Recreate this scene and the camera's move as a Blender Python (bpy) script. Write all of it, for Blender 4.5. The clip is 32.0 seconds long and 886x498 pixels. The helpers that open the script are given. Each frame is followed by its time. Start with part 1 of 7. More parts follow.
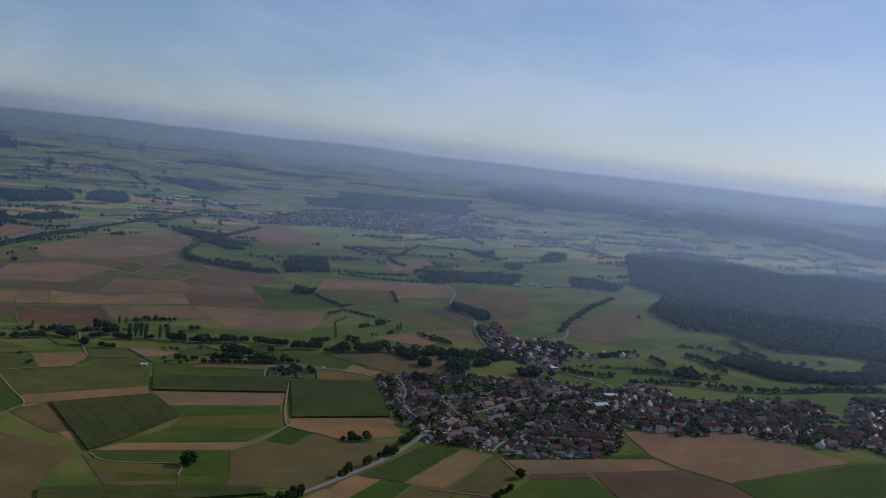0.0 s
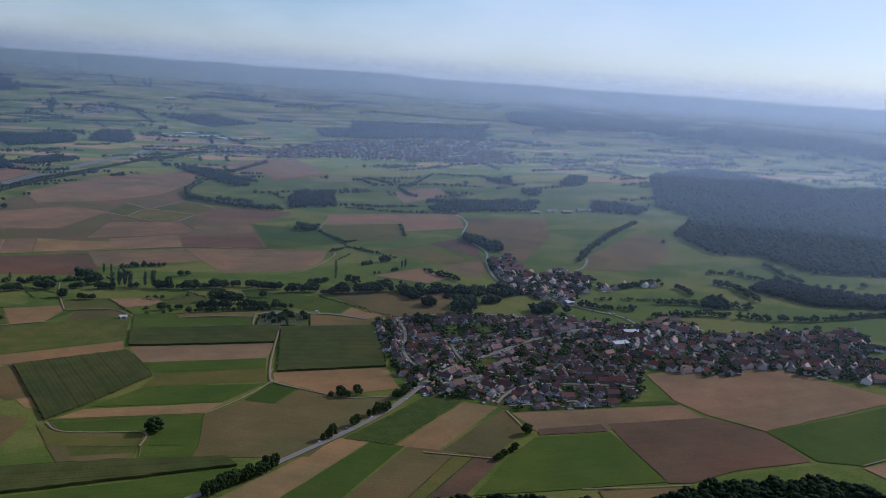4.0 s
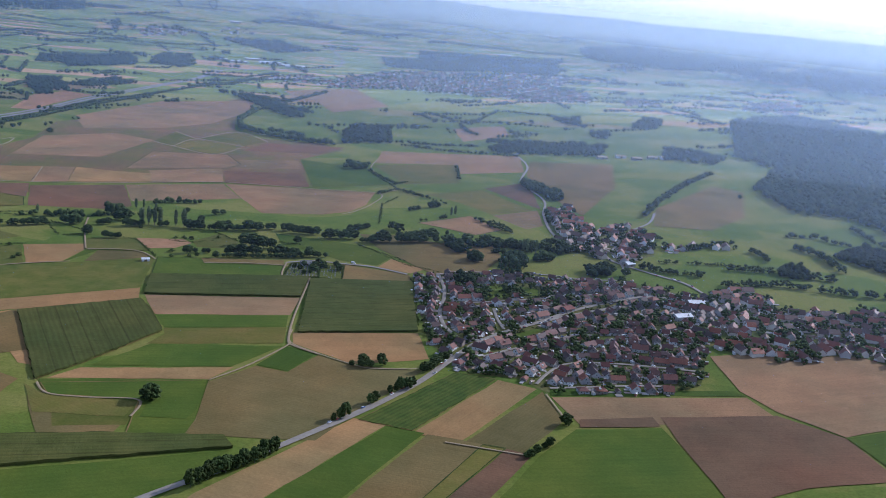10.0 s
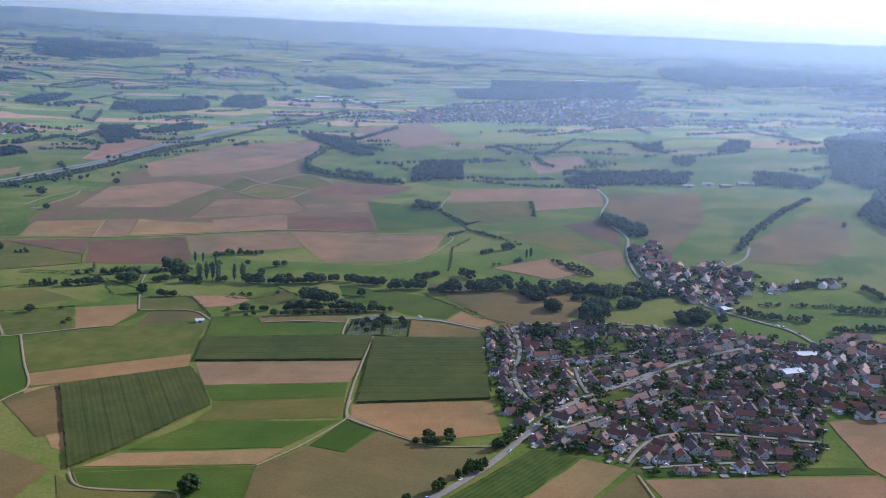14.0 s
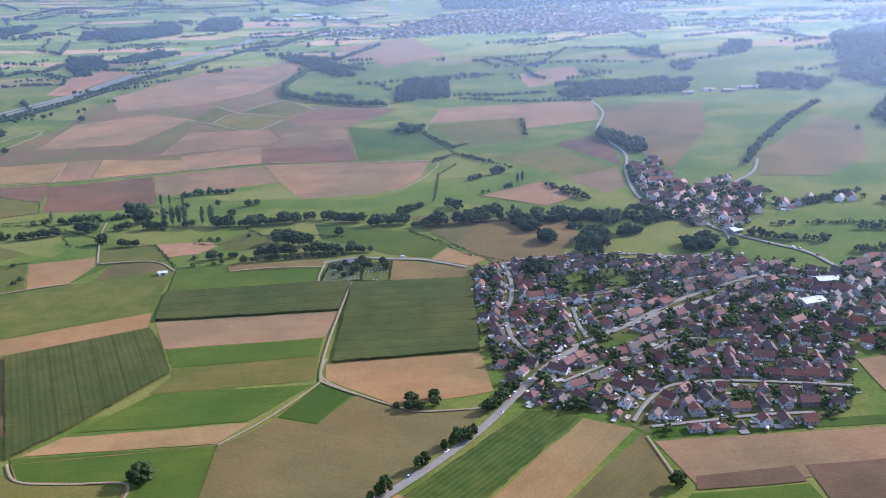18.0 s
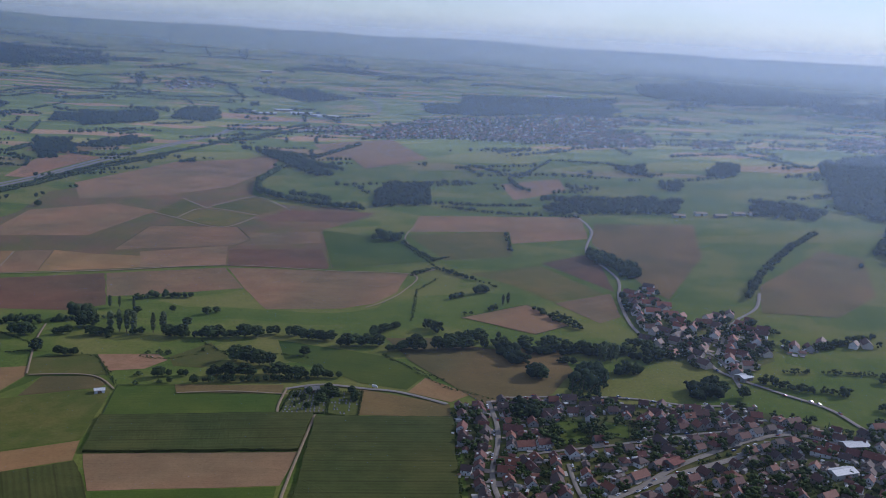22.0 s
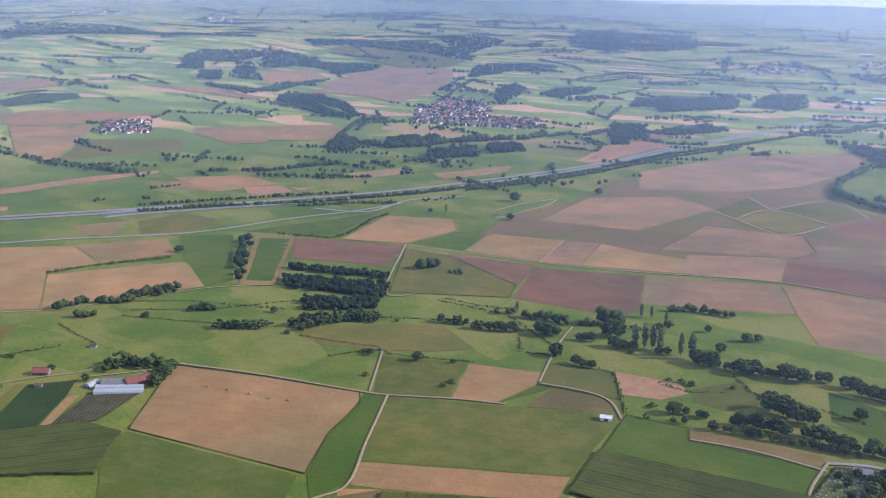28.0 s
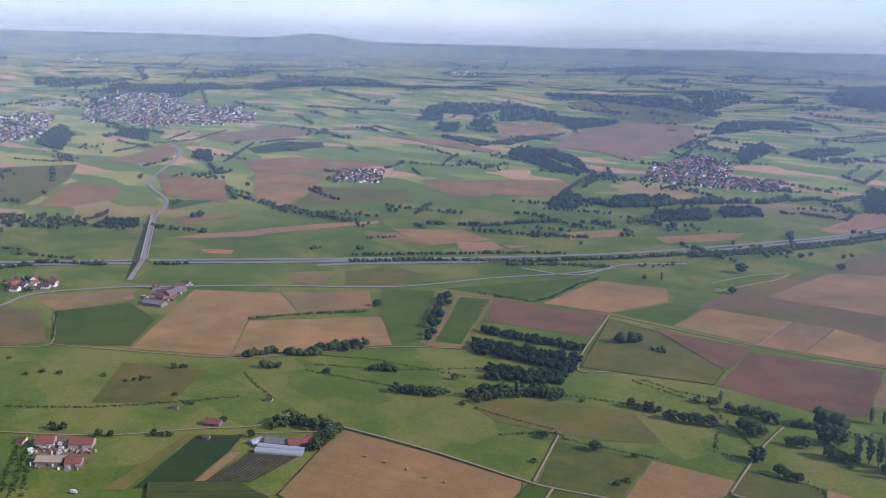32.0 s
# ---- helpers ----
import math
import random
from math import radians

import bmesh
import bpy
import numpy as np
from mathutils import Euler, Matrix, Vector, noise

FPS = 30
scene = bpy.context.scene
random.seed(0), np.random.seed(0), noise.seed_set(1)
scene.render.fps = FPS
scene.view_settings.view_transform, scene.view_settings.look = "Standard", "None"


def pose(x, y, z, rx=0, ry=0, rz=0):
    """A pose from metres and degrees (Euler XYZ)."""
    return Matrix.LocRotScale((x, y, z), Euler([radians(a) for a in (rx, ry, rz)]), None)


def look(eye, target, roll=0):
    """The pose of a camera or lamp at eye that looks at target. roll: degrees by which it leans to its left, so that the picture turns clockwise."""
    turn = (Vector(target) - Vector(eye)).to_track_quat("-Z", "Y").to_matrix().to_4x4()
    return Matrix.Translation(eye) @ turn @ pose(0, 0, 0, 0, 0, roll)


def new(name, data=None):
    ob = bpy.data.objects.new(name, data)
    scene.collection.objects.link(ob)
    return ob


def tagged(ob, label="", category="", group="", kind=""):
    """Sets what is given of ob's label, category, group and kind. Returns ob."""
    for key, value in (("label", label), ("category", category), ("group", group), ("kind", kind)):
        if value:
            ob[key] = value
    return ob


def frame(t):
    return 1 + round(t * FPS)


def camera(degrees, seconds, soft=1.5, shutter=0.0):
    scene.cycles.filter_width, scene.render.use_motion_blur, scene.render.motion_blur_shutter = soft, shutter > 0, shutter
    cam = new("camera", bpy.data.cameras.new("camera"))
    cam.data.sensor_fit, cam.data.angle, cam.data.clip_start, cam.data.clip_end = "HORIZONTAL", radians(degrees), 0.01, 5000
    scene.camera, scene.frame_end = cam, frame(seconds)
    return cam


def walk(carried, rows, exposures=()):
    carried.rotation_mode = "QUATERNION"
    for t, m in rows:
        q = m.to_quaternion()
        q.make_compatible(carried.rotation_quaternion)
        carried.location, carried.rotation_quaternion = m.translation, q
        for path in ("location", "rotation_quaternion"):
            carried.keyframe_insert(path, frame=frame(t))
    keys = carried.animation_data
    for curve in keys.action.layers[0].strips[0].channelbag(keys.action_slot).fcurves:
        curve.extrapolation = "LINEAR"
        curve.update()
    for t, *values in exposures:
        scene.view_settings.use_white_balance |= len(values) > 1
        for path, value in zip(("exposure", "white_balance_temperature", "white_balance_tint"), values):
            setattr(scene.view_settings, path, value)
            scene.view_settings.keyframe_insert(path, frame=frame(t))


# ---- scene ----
# ---------------------------------------------------------------- camera
cam = camera(50.39, 32.0, soft=0.9)
# seconds, eye x, y, z, pitch, roll, yaw
PATH = [
    (0, -120.2, -304.8, 340.7, -5.25, -6.57, -10.05),
    (0.5, -115.4, -294.7, 338.4, -6.12, -6.11, -9.73),
    (1, -109.4, -283.2, 336.8, -7.36, -5.01, -9.32),
    (1.5, -100.7, -269.4, 335.7, -7.98, -4.33, -8.84),
    (2, -91.0, -254.1, 334.2, -8.36, -4.38, -8.14),
    (2.5, -82.1, -238.0, 333.5, -8.60, -3.95, -7.67),
    (4.5, -54.4, -172.3, 337.2, -10.52, -4.22, -9.58),
    (5, -50.4, -157.5, 338.1, -11.28, -4.43, -10.93),
    (5.5, -47.0, -143.7, 338.5, -11.89, -4.59, -12.33),
    (6, -43.4, -131.3, 338.7, -12.37, -4.78, -13.53),
    (6.5, -39.9, -120.7, 338.2, -12.73, -4.97, -13.97),
    (7, -35.9, -111.5, 337.5, -12.93, -5.12, -13.56),
    (7.5, -31.4, -103.9, 337.0, -12.98, -5.08, -12.30),
    (8, -27.9, -99.1, 336.8, -12.95, -5.12, -10.89),
    (8.5, -25.3, -96.5, 336.7, -12.92, -5.57, -9.50),
    (9, -21.8, -92.6, 337.5, -13.15, -5.99, -7.47),
    (9.5, -18.1, -85.3, 339.3, -13.78, -6.05, -5.52),
    (10, -14.7, -74.1, 341.3, -14.35, -5.60, -3.90),
    (10.5, -12.0, -61.6, 342.5, -14.42, -5.14, -2.55),
    (11, -9.5, -49.5, 343.0, -14.22, -4.75, -1.54),
    (11.5, -6.4, -38.3, 343.3, -14.00, -4.27, -0.86),
    (12, -3.0, -27.0, 343.5, -13.71, -3.84, -0.51),
    (12.5, -0.8, -14.1, 344.2, -13.46, -3.49, -0.22),
    (13, 0.0, 0.0, 345.0, -13.21, -3.22, 0.00),
    (13.5, 0.7, 14.0, 345.2, -12.98, -2.91, 0.20),
    (15.5, 6.9, 65.1, 342.9, -13.01, -1.69, 1.80),
    (16, 8.5, 78.6, 342.2, -12.57, -1.28, 2.39),
    (16.5, 11.2, 92.1, 341.1, -12.19, -0.45, 3.07),
    (17, 15.2, 103.9, 339.7, -14.19, 1.35, 3.21),
    (17.5, 19.4, 114.6, 339.8, -18.44, 2.00, 0.21),
    (18, 20.8, 126.3, 341.6, -18.18, 0.26, -0.32),
    (18.5, 19.2, 138.7, 343.5, -14.77, -1.70, 0.40),
    (19, 17.4, 152.9, 345.1, -20.67, 0.49, 0.50),
    (19.5, 17.4, 167.9, 345.1, -21.01, 0.12, -0.18),
    (20, 18.3, 183.8, 344.7, -17.36, -1.84, -1.78),
    (20.5, 17.9, 199.9, 344.3, -9.55, -4.24, -4.05),
    (21, 15.6, 213.8, 343.6, -10.82, -3.42, -6.46),
    (21.5, 11.3, 225.2, 341.5, -12.44, -3.24, -6.85),
    (22, 6.7, 235.7, 338.4, -12.13, -3.55, -1.34),
    (22.5, 4.0, 247.4, 335.7, -12.37, -3.47, 4.75),
    (23, 1.7, 259.4, 332.9, -15.52, -2.98, 8.61),
    (23.5, 1.5, 273.4, 331.3, -19.45, -2.76, 10.57),
    (24, 3.6, 287.0, 331.2, -19.73, -2.87, 10.16),
    (24.5, 6.0, 299.2, 332.3, -19.10, -3.38, 8.68),
    (25, 4.3, 312.8, 334.3, -18.97, -3.49, 12.17),
    (25.5, 1.6, 326.5, 335.3, -17.74, -2.95, 19.12),
    (26, 1.1, 339.6, 334.6, -15.94, -2.84, 24.76),
    (26.5, 2.0, 352.7, 333.8, -14.67, -2.85, 28.45),
    (28.5, -2.0, 404.7, 335.3, -14.51, -1.57, 34.16),
    (29, -4.3, 417.8, 336.1, -13.85, -2.00, 35.36),
    (29.5, -6.7, 430.7, 336.8, -13.20, -2.37, 36.97),
    (30, -8.2, 443.0, 337.3, -12.63, -2.58, 39.24),
    (30.5, -8.2, 455.0, 337.5, -12.27, -2.58, 41.96),
    (31, -6.6, 466.1, 337.3, -12.04, -2.36, 44.74),
    (31.5, -4.3, 475.6, 337.2, -11.92, -2.10, 47.14),
    (32, -1.9, 483.4, 337.6, -11.91, -1.59, 48.35),
]
walk(cam, [(t, pose(x, y, z, 90 + p, r, w)) for t, x, y, z, p, r, w in PATH],
     exposures=[(0, -1.15, 5650, 17), (1.2, -1.10, 5650, 17), (2.5, -0.77, 5600, 16), (4, -0.73, 5500, 18), (5, -0.63, 5450, 17), (7, -0.34, 5450, 17), (8, -0.28, 5450, 17), (9, -0.55, 5450, 17), (10, 0.09, 5390, 18), (11, 0.02, 5390, 18), (13, 0.15, 5390, 18), (16, 0.22, 5390, 18), (17, -0.06, 5440, 19), (18, 0.75, 5440, 21), (19, 0.75, 5540, 22), (20.2, 1.01, 5440, 21), (21, -0.39, 5550, 20), (22.5, -0.59, 5550, 20), (23, -0.31, 5600, 20), (23.6, 0.72, 5800, 24), (24, 0.97, 5800, 24), (25, 1.08, 5800, 24), (26, 0.98, 5700, 23), (29, 0.34, 5750, 24), (30, 0.19, 5750, 24), (32, 0.06, 5750, 25)])

# ---------------------------------------------------------------- world and sun
SUN_AZ, SUN_EL = 62.0, 29.0
world = bpy.data.worlds.new("sky")
scene.world = world
world.use_nodes = True
wn = world.node_tree.nodes
sky = wn.new("ShaderNodeTexSky")
sky.sky_type, sky.sun_disc = "NISHITA", False
sky.sun_elevation, sky.sun_rotation = radians(SUN_EL), radians(SUN_AZ)
sky.altitude, sky.air_density, sky.dust_density, sky.ozone_density = 350, 1.0, 0.6, 4.0
wn["Background"].inputs["Strength"].default_value = 0.15
# thin streaks of high cloud
wl = world.node_tree.links
air, stretch = wn.new("ShaderNodeTexCoord"), wn.new("ShaderNodeMapping")
stretch.inputs["Rotation"].default_value, stretch.inputs["Scale"].default_value = (0.0, 0.0, 0.6), (2.2, 0.9, 7.0)
cirrus, cover, veil = wn.new("ShaderNodeTexNoise"), wn.new("ShaderNodeMapRange"), wn.new("ShaderNodeMix")
cirrus.inputs["Scale"].default_value, cirrus.inputs["Detail"].default_value, cirrus.inputs["Roughness"].default_value = 1.3, 6.0, 0.55
for slot, value in ((1, 0.42), (2, 0.80), (3, 0.10), (4, 0.65)):
    cover.inputs[slot].default_value = value
veil.data_type = "RGBA"
veil.inputs[7].default_value = (8.5, 8.9, 9.1, 1)
wl.new(air.outputs["Generated"], stretch.inputs[0])
wl.new(stretch.outputs[0], cirrus.inputs[0])
wl.new(cirrus.outputs[0], cover.inputs[0])
wl.new(cover.outputs[0], veil.inputs[0])
wl.new(sky.outputs["Color"], veil.inputs[6])
wl.new(veil.outputs[2], wn["Background"].inputs["Color"])

sun_data = bpy.data.lights.new("sun", "SUN")
sun_data.energy, sun_data.angle, sun_data.color = 4.8, radians(0.5), (1.0, 0.92, 0.80)
sun = new("sun", sun_data)
sun.matrix_world = look((math.sin(radians(SUN_AZ)) * math.cos(radians(SUN_EL)), math.cos(radians(SUN_AZ)) * math.cos(radians(SUN_EL)), math.sin(radians(SUN_EL))), (0, 0, 0))

# ---------------------------------------------------------------- lie of the land
CX, CY, EDGE = 0.0, 100.0, 4500.0
NEAR = (11.3, 77.3, 19.7, 50.4, 8.4, 31.5)


RIDGES = ((3960, 75, 15, 40, 4.0, 2.3), (4160, 60, 14, 34, 6.0, 9.4), (4310, 45, 8, 18, 7.0, 5.1), (4425, 60, 13, 22, 3.6, 1.7))


def hill(x, y):
    """Low hills and wooded ridges, one behind the other, towards the horizon."""
    r = math.hypot(x - CX, y - CY)
    if r < 2700:
        return 0.0
    k = min(1.0, (r - 2700) / 1500)
    a = math.atan2(x - CX, y - CY)
    h = k * (noise.noise((x / 620.0, y / 620.0, 3.1)) * 16 + noise.noise((x / 240.0, y / 240.0, 7.7)) * 6)
    for at, wide, base, swing, often, seed in RIDGES:
        d = r - at - 45 * noise.noise((a * 2.2, seed, 4.0))
        if abs(d) < 4 * wide:
            h += math.exp(-(d / wide) ** 2) * max(0.0, base + swing * noise.noise((a * often, seed, 0.3)) + 7 * noise.noise((a * 17.0, seed, 0.9)))
    return h + 42 * math.exp(-((a + 0.905) / 0.03) ** 2 - ((r - 4430) / 90.0) ** 2)


def ground_z(x, y):
    r = math.hypot(x - CX, y - CY)
    u = min(1.0, max(0.0, (r - 2600) / 1700))
    f = 1 - u * u * (3 - 2 * u)
    a, b = math.tanh(x / 1600), math.tanh((y - 900) / 1800)
    n = NEAR[0] + NEAR[1] * a + NEAR[2] * b + NEAR[3] * a * a + NEAR[4] * a * b + NEAR[5] * b * b
    return 365 * max(0.0, (r - 1500) / 3000) ** 4.5 + f * n + hill(x, y)


# ---------------------------------------------------------------- materials
def material(name, rough=0.9):
    m = bpy.data.materials.new(name)
    m.use_nodes = True
    b = m.node_tree.nodes["Principled BSDF"]
    b.inputs["Roughness"].default_value = rough
    return m, m.node_tree.nodes, m.node_tree.links, b


def add(nodes, kind, **values):
    n = nodes.new(kind)
    for k, v in values.items():
        n.inputs[k].default_value = v
    return n


def ramp(nodes, stops, mode="LINEAR"):
    n = nodes.new("ShaderNodeValToRGB")
    n.color_ramp.interpolation = mode
    e = n.color_ramp.elements
    while len(e) < len(stops):
        e.new(0.5)
    for i, (p, c) in enumerate(stops):
        e[i].position, e[i].color = p, (*c, 1)
    return n


def mix(nodes, links, fac, a, b, mode="MIX"):
    n = nodes.new("ShaderNodeMix")
    n.data_type, n.blend_type = "RGBA", mode
    for sock, v in ((n.inputs[0], fac), (n.inputs[6], a), (n.inputs[7], b)):
        if isinstance(v, (int, float)):
            sock.default_value = v
        elif isinstance(v, tuple):
            sock.default_value = (*v, 1)
        else:
            links.new(v, sock)
    return n.outputs[2]


def muted(col, k=0.05, dim=0.59):
    """Late summer colours: drier and greyer than fresh ones."""
    grey = 0.3 * col[0] + 0.55 * col[1] + 0.15 * col[2]
    green = col[1] > col[0]
    warm, dim = (1.15, dim * 1.2) if green else (1.12, dim)
    r, g, b = (dim * (c * (1 - k) + grey * k) for c in col)
    return r * warm, g, b


def soil(name, low, high, tint, rows=0.000, period=3.0, patch=45.0, grain=2.2, lines=0.0, bump=0.4):
    """Field surface: two-tone soil or crop, broad patches, drill rows and wheel tracks along the field's own x axis."""
    m, n, l, b = material(name, 0.95)
    low, high, tint = muted(low), muted(high), muted(tint)
    b.inputs["Specular IOR Level"].default_value = 0.06
    co = n.new("ShaderNodeTexCoord")
    info = n.new("ShaderNodeObjectInfo")
    shift = n.new("ShaderNodeVectorMath")
    shift.operation = "MULTIPLY_ADD"
    l.new(info.outputs["Random"], shift.inputs[0])
    shift.inputs[1].default_value = (900, 900, 900)
    l.new(co.outputs["Object"], shift.inputs[2])
    broad = add(n, "ShaderNodeTexNoise", Scale=1 / patch, Detail=4.0, Roughness=0.62)
    fine = add(n, "ShaderNodeTexNoise", Scale=1 / grain, Detail=3.0, Roughness=0.7)
    stretch = n.new("ShaderNodeMapping")
    stretch.inputs["Scale"].default_value = (0.06, 1, 1)
    l.new(shift.outputs[0], stretch.inputs[0])
    streak = add(n, "ShaderNodeTexNoise", Scale=1 / 5.0, Detail=3.0, Roughness=0.6)
    l.new(stretch.outputs[0], streak.inputs[0])
    l.new(shift.outputs[0], broad.inputs[0])
    l.new(shift.outputs[0], fine.inputs[0])
    r = ramp(n, [(0.39, low), (0.63, high)])
    l.new(broad.outputs[0], r.inputs[0])
    c = mix(n, l, 0.35, r.outputs[0], tint)
    g = ramp(n, [(0.3, (0.72, 0.72, 0.72)), (0.75, (1.22, 1.22, 1.22))])
    l.new(fine.outputs[0], g.inputs[0])
    c = mix(n, l, 0.55, c, g.outputs[0], "MULTIPLY")
    s = ramp(n, [(0.32, (0.8, 0.82, 0.78)), (0.7, (1.16, 1.14, 1.12))])
    l.new(streak.outputs[0], s.inputs[0])
    c = mix(n, l, 0.28, c, s.outputs[0], "MULTIPLY")
    drift = add(n, "ShaderNodeTexNoise", Scale=1 / 130.0, Detail=3.0, Roughness=0.55)
    l.new(shift.outputs[0], drift.inputs[0])
    d = ramp(n, [(0.34, (0.82, 0.93, 0.90)), (0.66, (1.20, 1.06, 1.00))])
    l.new(drift.outputs[0], d.inputs[0])
    c = mix(n, l, 1.0, c, d.outputs[0], "MULTIPLY")
    height = fine.outputs[0]
    if rows:
        w = add(n, "ShaderNodeTexWave", Scale=2 * math.pi / (20 * period), Distortion=1.2, Detail=2.0)
        w.inputs["Detail Scale"].default_value = 0.4
        w.bands_direction = "Y"
        l.new(co.outputs["Object"], w.inputs[0])
        k = ramp(n, [(0.2, (1 - rows, 1 - rows, 1 - rows)), (0.8, (1 + rows, 1 + rows, 1 + rows))])
        l.new(w.outputs["Fac"], k.inputs[0])
        c = mix(n, l, 1.0, c, k.outputs[0], "MULTIPLY")
    if lines:
        w = add(n, "ShaderNodeTexWave", Scale=2 * math.pi / (20 * 18.0), Distortion=0.3, Detail=1.0)
        w.bands_direction = "Y"
        l.new(co.outputs["Object"], w.inputs[0])
        k = ramp(n, [(0.0, (1 - lines, 1 - lines, 1 - lines)), (0.03, (1, 1, 1))])
        l.new(w.outputs["Fac"], k.inputs[0])
        c = mix(n, l, 1.0, c, k.outputs[0], "MULTIPLY")
    own = n.new("ShaderNodeMapRange")
    own.inputs[3].default_value, own.inputs[4].default_value = 0.90, 1.10
    l.new(info.outputs["Random"], own.inputs[0])
    c = mix(n, l, 1.0, c, own.outputs[0], "MULTIPLY")
    l.new(c, b.inputs["Base Color"])
    bp = add(n, "ShaderNodeBump", Strength=bump, Distance=0.5)
    l.new(height, bp.inputs["Height"])
    l.new(bp.outputs[0], b.inputs["Normal"])
    return m


CROP = {
    "stub": soil("stubble_soil", (0.298, 0.201, 0.082), (0.393, 0.273, 0.112), (0.342, 0.235, 0.096), rows=0.013, lines=0.025),
    "pink": soil("tilled_loam", (0.264, 0.183, 0.095), (0.352, 0.247, 0.125), (0.305, 0.219, 0.113), rows=0.013, lines=0.025),
    "red": soil("red_tilled_loam", (0.160, 0.099, 0.056), (0.218, 0.138, 0.078), (0.192, 0.124, 0.070), rows=0.023),
    "bare": soil("bare_sandy_soil", (0.350, 0.207, 0.104), (0.460, 0.282, 0.152), (0.386, 0.246, 0.128), patch=14),
    "dry": soil("dry_grass", (0.190, 0.150, 0.056), (0.262, 0.203, 0.080), (0.180, 0.160, 0.050), rows=0.023, patch=60, lines=0.030),
    "yg": soil("yellowed_meadow", (0.101, 0.129, 0.023), (0.196, 0.176, 0.048), (0.141, 0.145, 0.031), rows=0.023, patch=35),
    "g1": soil("mown_meadow", (0.055, 0.110, 0.012), (0.091, 0.146, 0.018), (0.072, 0.123, 0.015), rows=0.018, period=6, patch=55, lines=0.030),
    "g2": soil("pasture", (0.079, 0.118, 0.018), (0.138, 0.151, 0.036), (0.097, 0.133, 0.022), rows=0.018, patch=22),
    "dgreen": soil("dark_clover", (0.032, 0.062, 0.016), (0.051, 0.084, 0.019), (0.037, 0.070, 0.016), rows=0.027),
    "beet": soil("beet_leaves", (0.051, 0.092, 0.016), (0.106, 0.132, 0.024), (0.064, 0.106, 0.016), rows=0.12, period=4.5, patch=12, grain=1.6, bump=0.6),
    "corn": soil("maize_leaves", (0.062, 0.083, 0.019), (0.094, 0.113, 0.028), (0.074, 0.096, 0.022), rows=0.07, period=5.0, patch=26, grain=1.4, lines=0.30, bump=0.4),
    "fallow": soil("weedy_fallow", (0.267, 0.174, 0.097), (0.149, 0.167, 0.044), (0.217, 0.171, 0.075), rows=0.023, patch=75, lines=0.030),
    "veg": soil("vegetable_beds", (0.069, 0.066, 0.036), (0.129, 0.106, 0.064), (0.083, 0.088, 0.040), rows=0.250, period=3.4, patch=12),
    "grassstrip": soil("ripe_fallow", (0.239, 0.194, 0.056), (0.313, 0.246, 0.080), (0.258, 0.211, 0.064)),
    "garden": soil("garden_lawn", (0.075, 0.122, 0.024), (0.150, 0.152, 0.060), (0.090, 0.128, 0.028), patch=9, grain=1.5),
}
CROP_WORDS = {
    "fallow": ("fallow_field", "brownish fallow field overgrown with green weeds"),
    "stub": ("stubble_field", "harvested tan stubble field with drill rows"), "pink": ("tilled_field", "pinkish brown tilled field of dry loam"),
    "red": ("ploughed_field", "dark reddish ploughed field"), "bare": ("bare_ground", "bare sandy orange ground"),
    "dry": ("dry_meadow", "dried olive brown meadow"), "yg": ("yellow_meadow", "yellowish green mown meadow"),
    "g1": ("meadow", "fresh green mown meadow"), "g2": ("pasture", "mottled green pasture with dry patches"),
    "dgreen": ("clover_field", "dark green clover field"), "beet": ("beet_field", "green field crop in ragged rows"),
    "corn": ("maize_field", "tall dark green maize in rows"), "veg": ("vegetable_plot", "vegetable plot with dark and pale beds"),
    "grassstrip": ("fallow_border", "ripe yellow fallow border round a meadow"), "garden": ("garden_ground", "lawns and yards between the houses"),
}


def plain(name, col, rough=0.85, var=0.12, scale=0.6, spec=0.3, metal=0.0):
    m, n, l, b = material(name, rough)
    b.inputs["Specular IOR Level"].default_value, b.inputs["Metallic"].default_value = spec, metal
    co = n.new("ShaderNodeTexCoord")
    t = add(n, "ShaderNodeTexNoise", Scale=scale, Detail=4.0, Roughness=0.65)
    l.new(co.outputs["Object"], t.inputs[0])
    r = ramp(n, [(0.3, tuple(c * (1 - var) for c in col)), (0.7, tuple(c * (1 + var) for c in col))])
    l.new(t.outputs[0], r.inputs[0])
    l.new(r.outputs[0], b.inputs["Base Color"])
    return m


def varied(name, cols, rough=0.85, var=0.15, scale=0.5, spec=0.3):
    """One colour out of a set for each object, weathered."""
    m, n, l, b = material(name, rough)
    b.inputs["Specular IOR Level"].default_value = spec
    info = n.new("ShaderNodeObjectInfo")
    r = ramp(n, [(i / len(cols), c) for i, c in enumerate(cols)], "CONSTANT")
    l.new(info.outputs["Random"], r.inputs[0])
    co = n.new("ShaderNodeTexCoord")
    t = add(n, "ShaderNodeTexNoise", Scale=scale, Detail=5.0, Roughness=0.7)
    l.new(co.outputs["Object"], t.inputs[0])
    g = ramp(n, [(0.3, (1 - var,) * 3), (0.72, (1 + var,) * 3)])
    l.new(t.outputs[0], g.inputs[0])
    l.new(mix(n, l, 1.0, r.outputs[0], g.outputs[0], "MULTIPLY"), b.inputs["Base Color"])
    return m


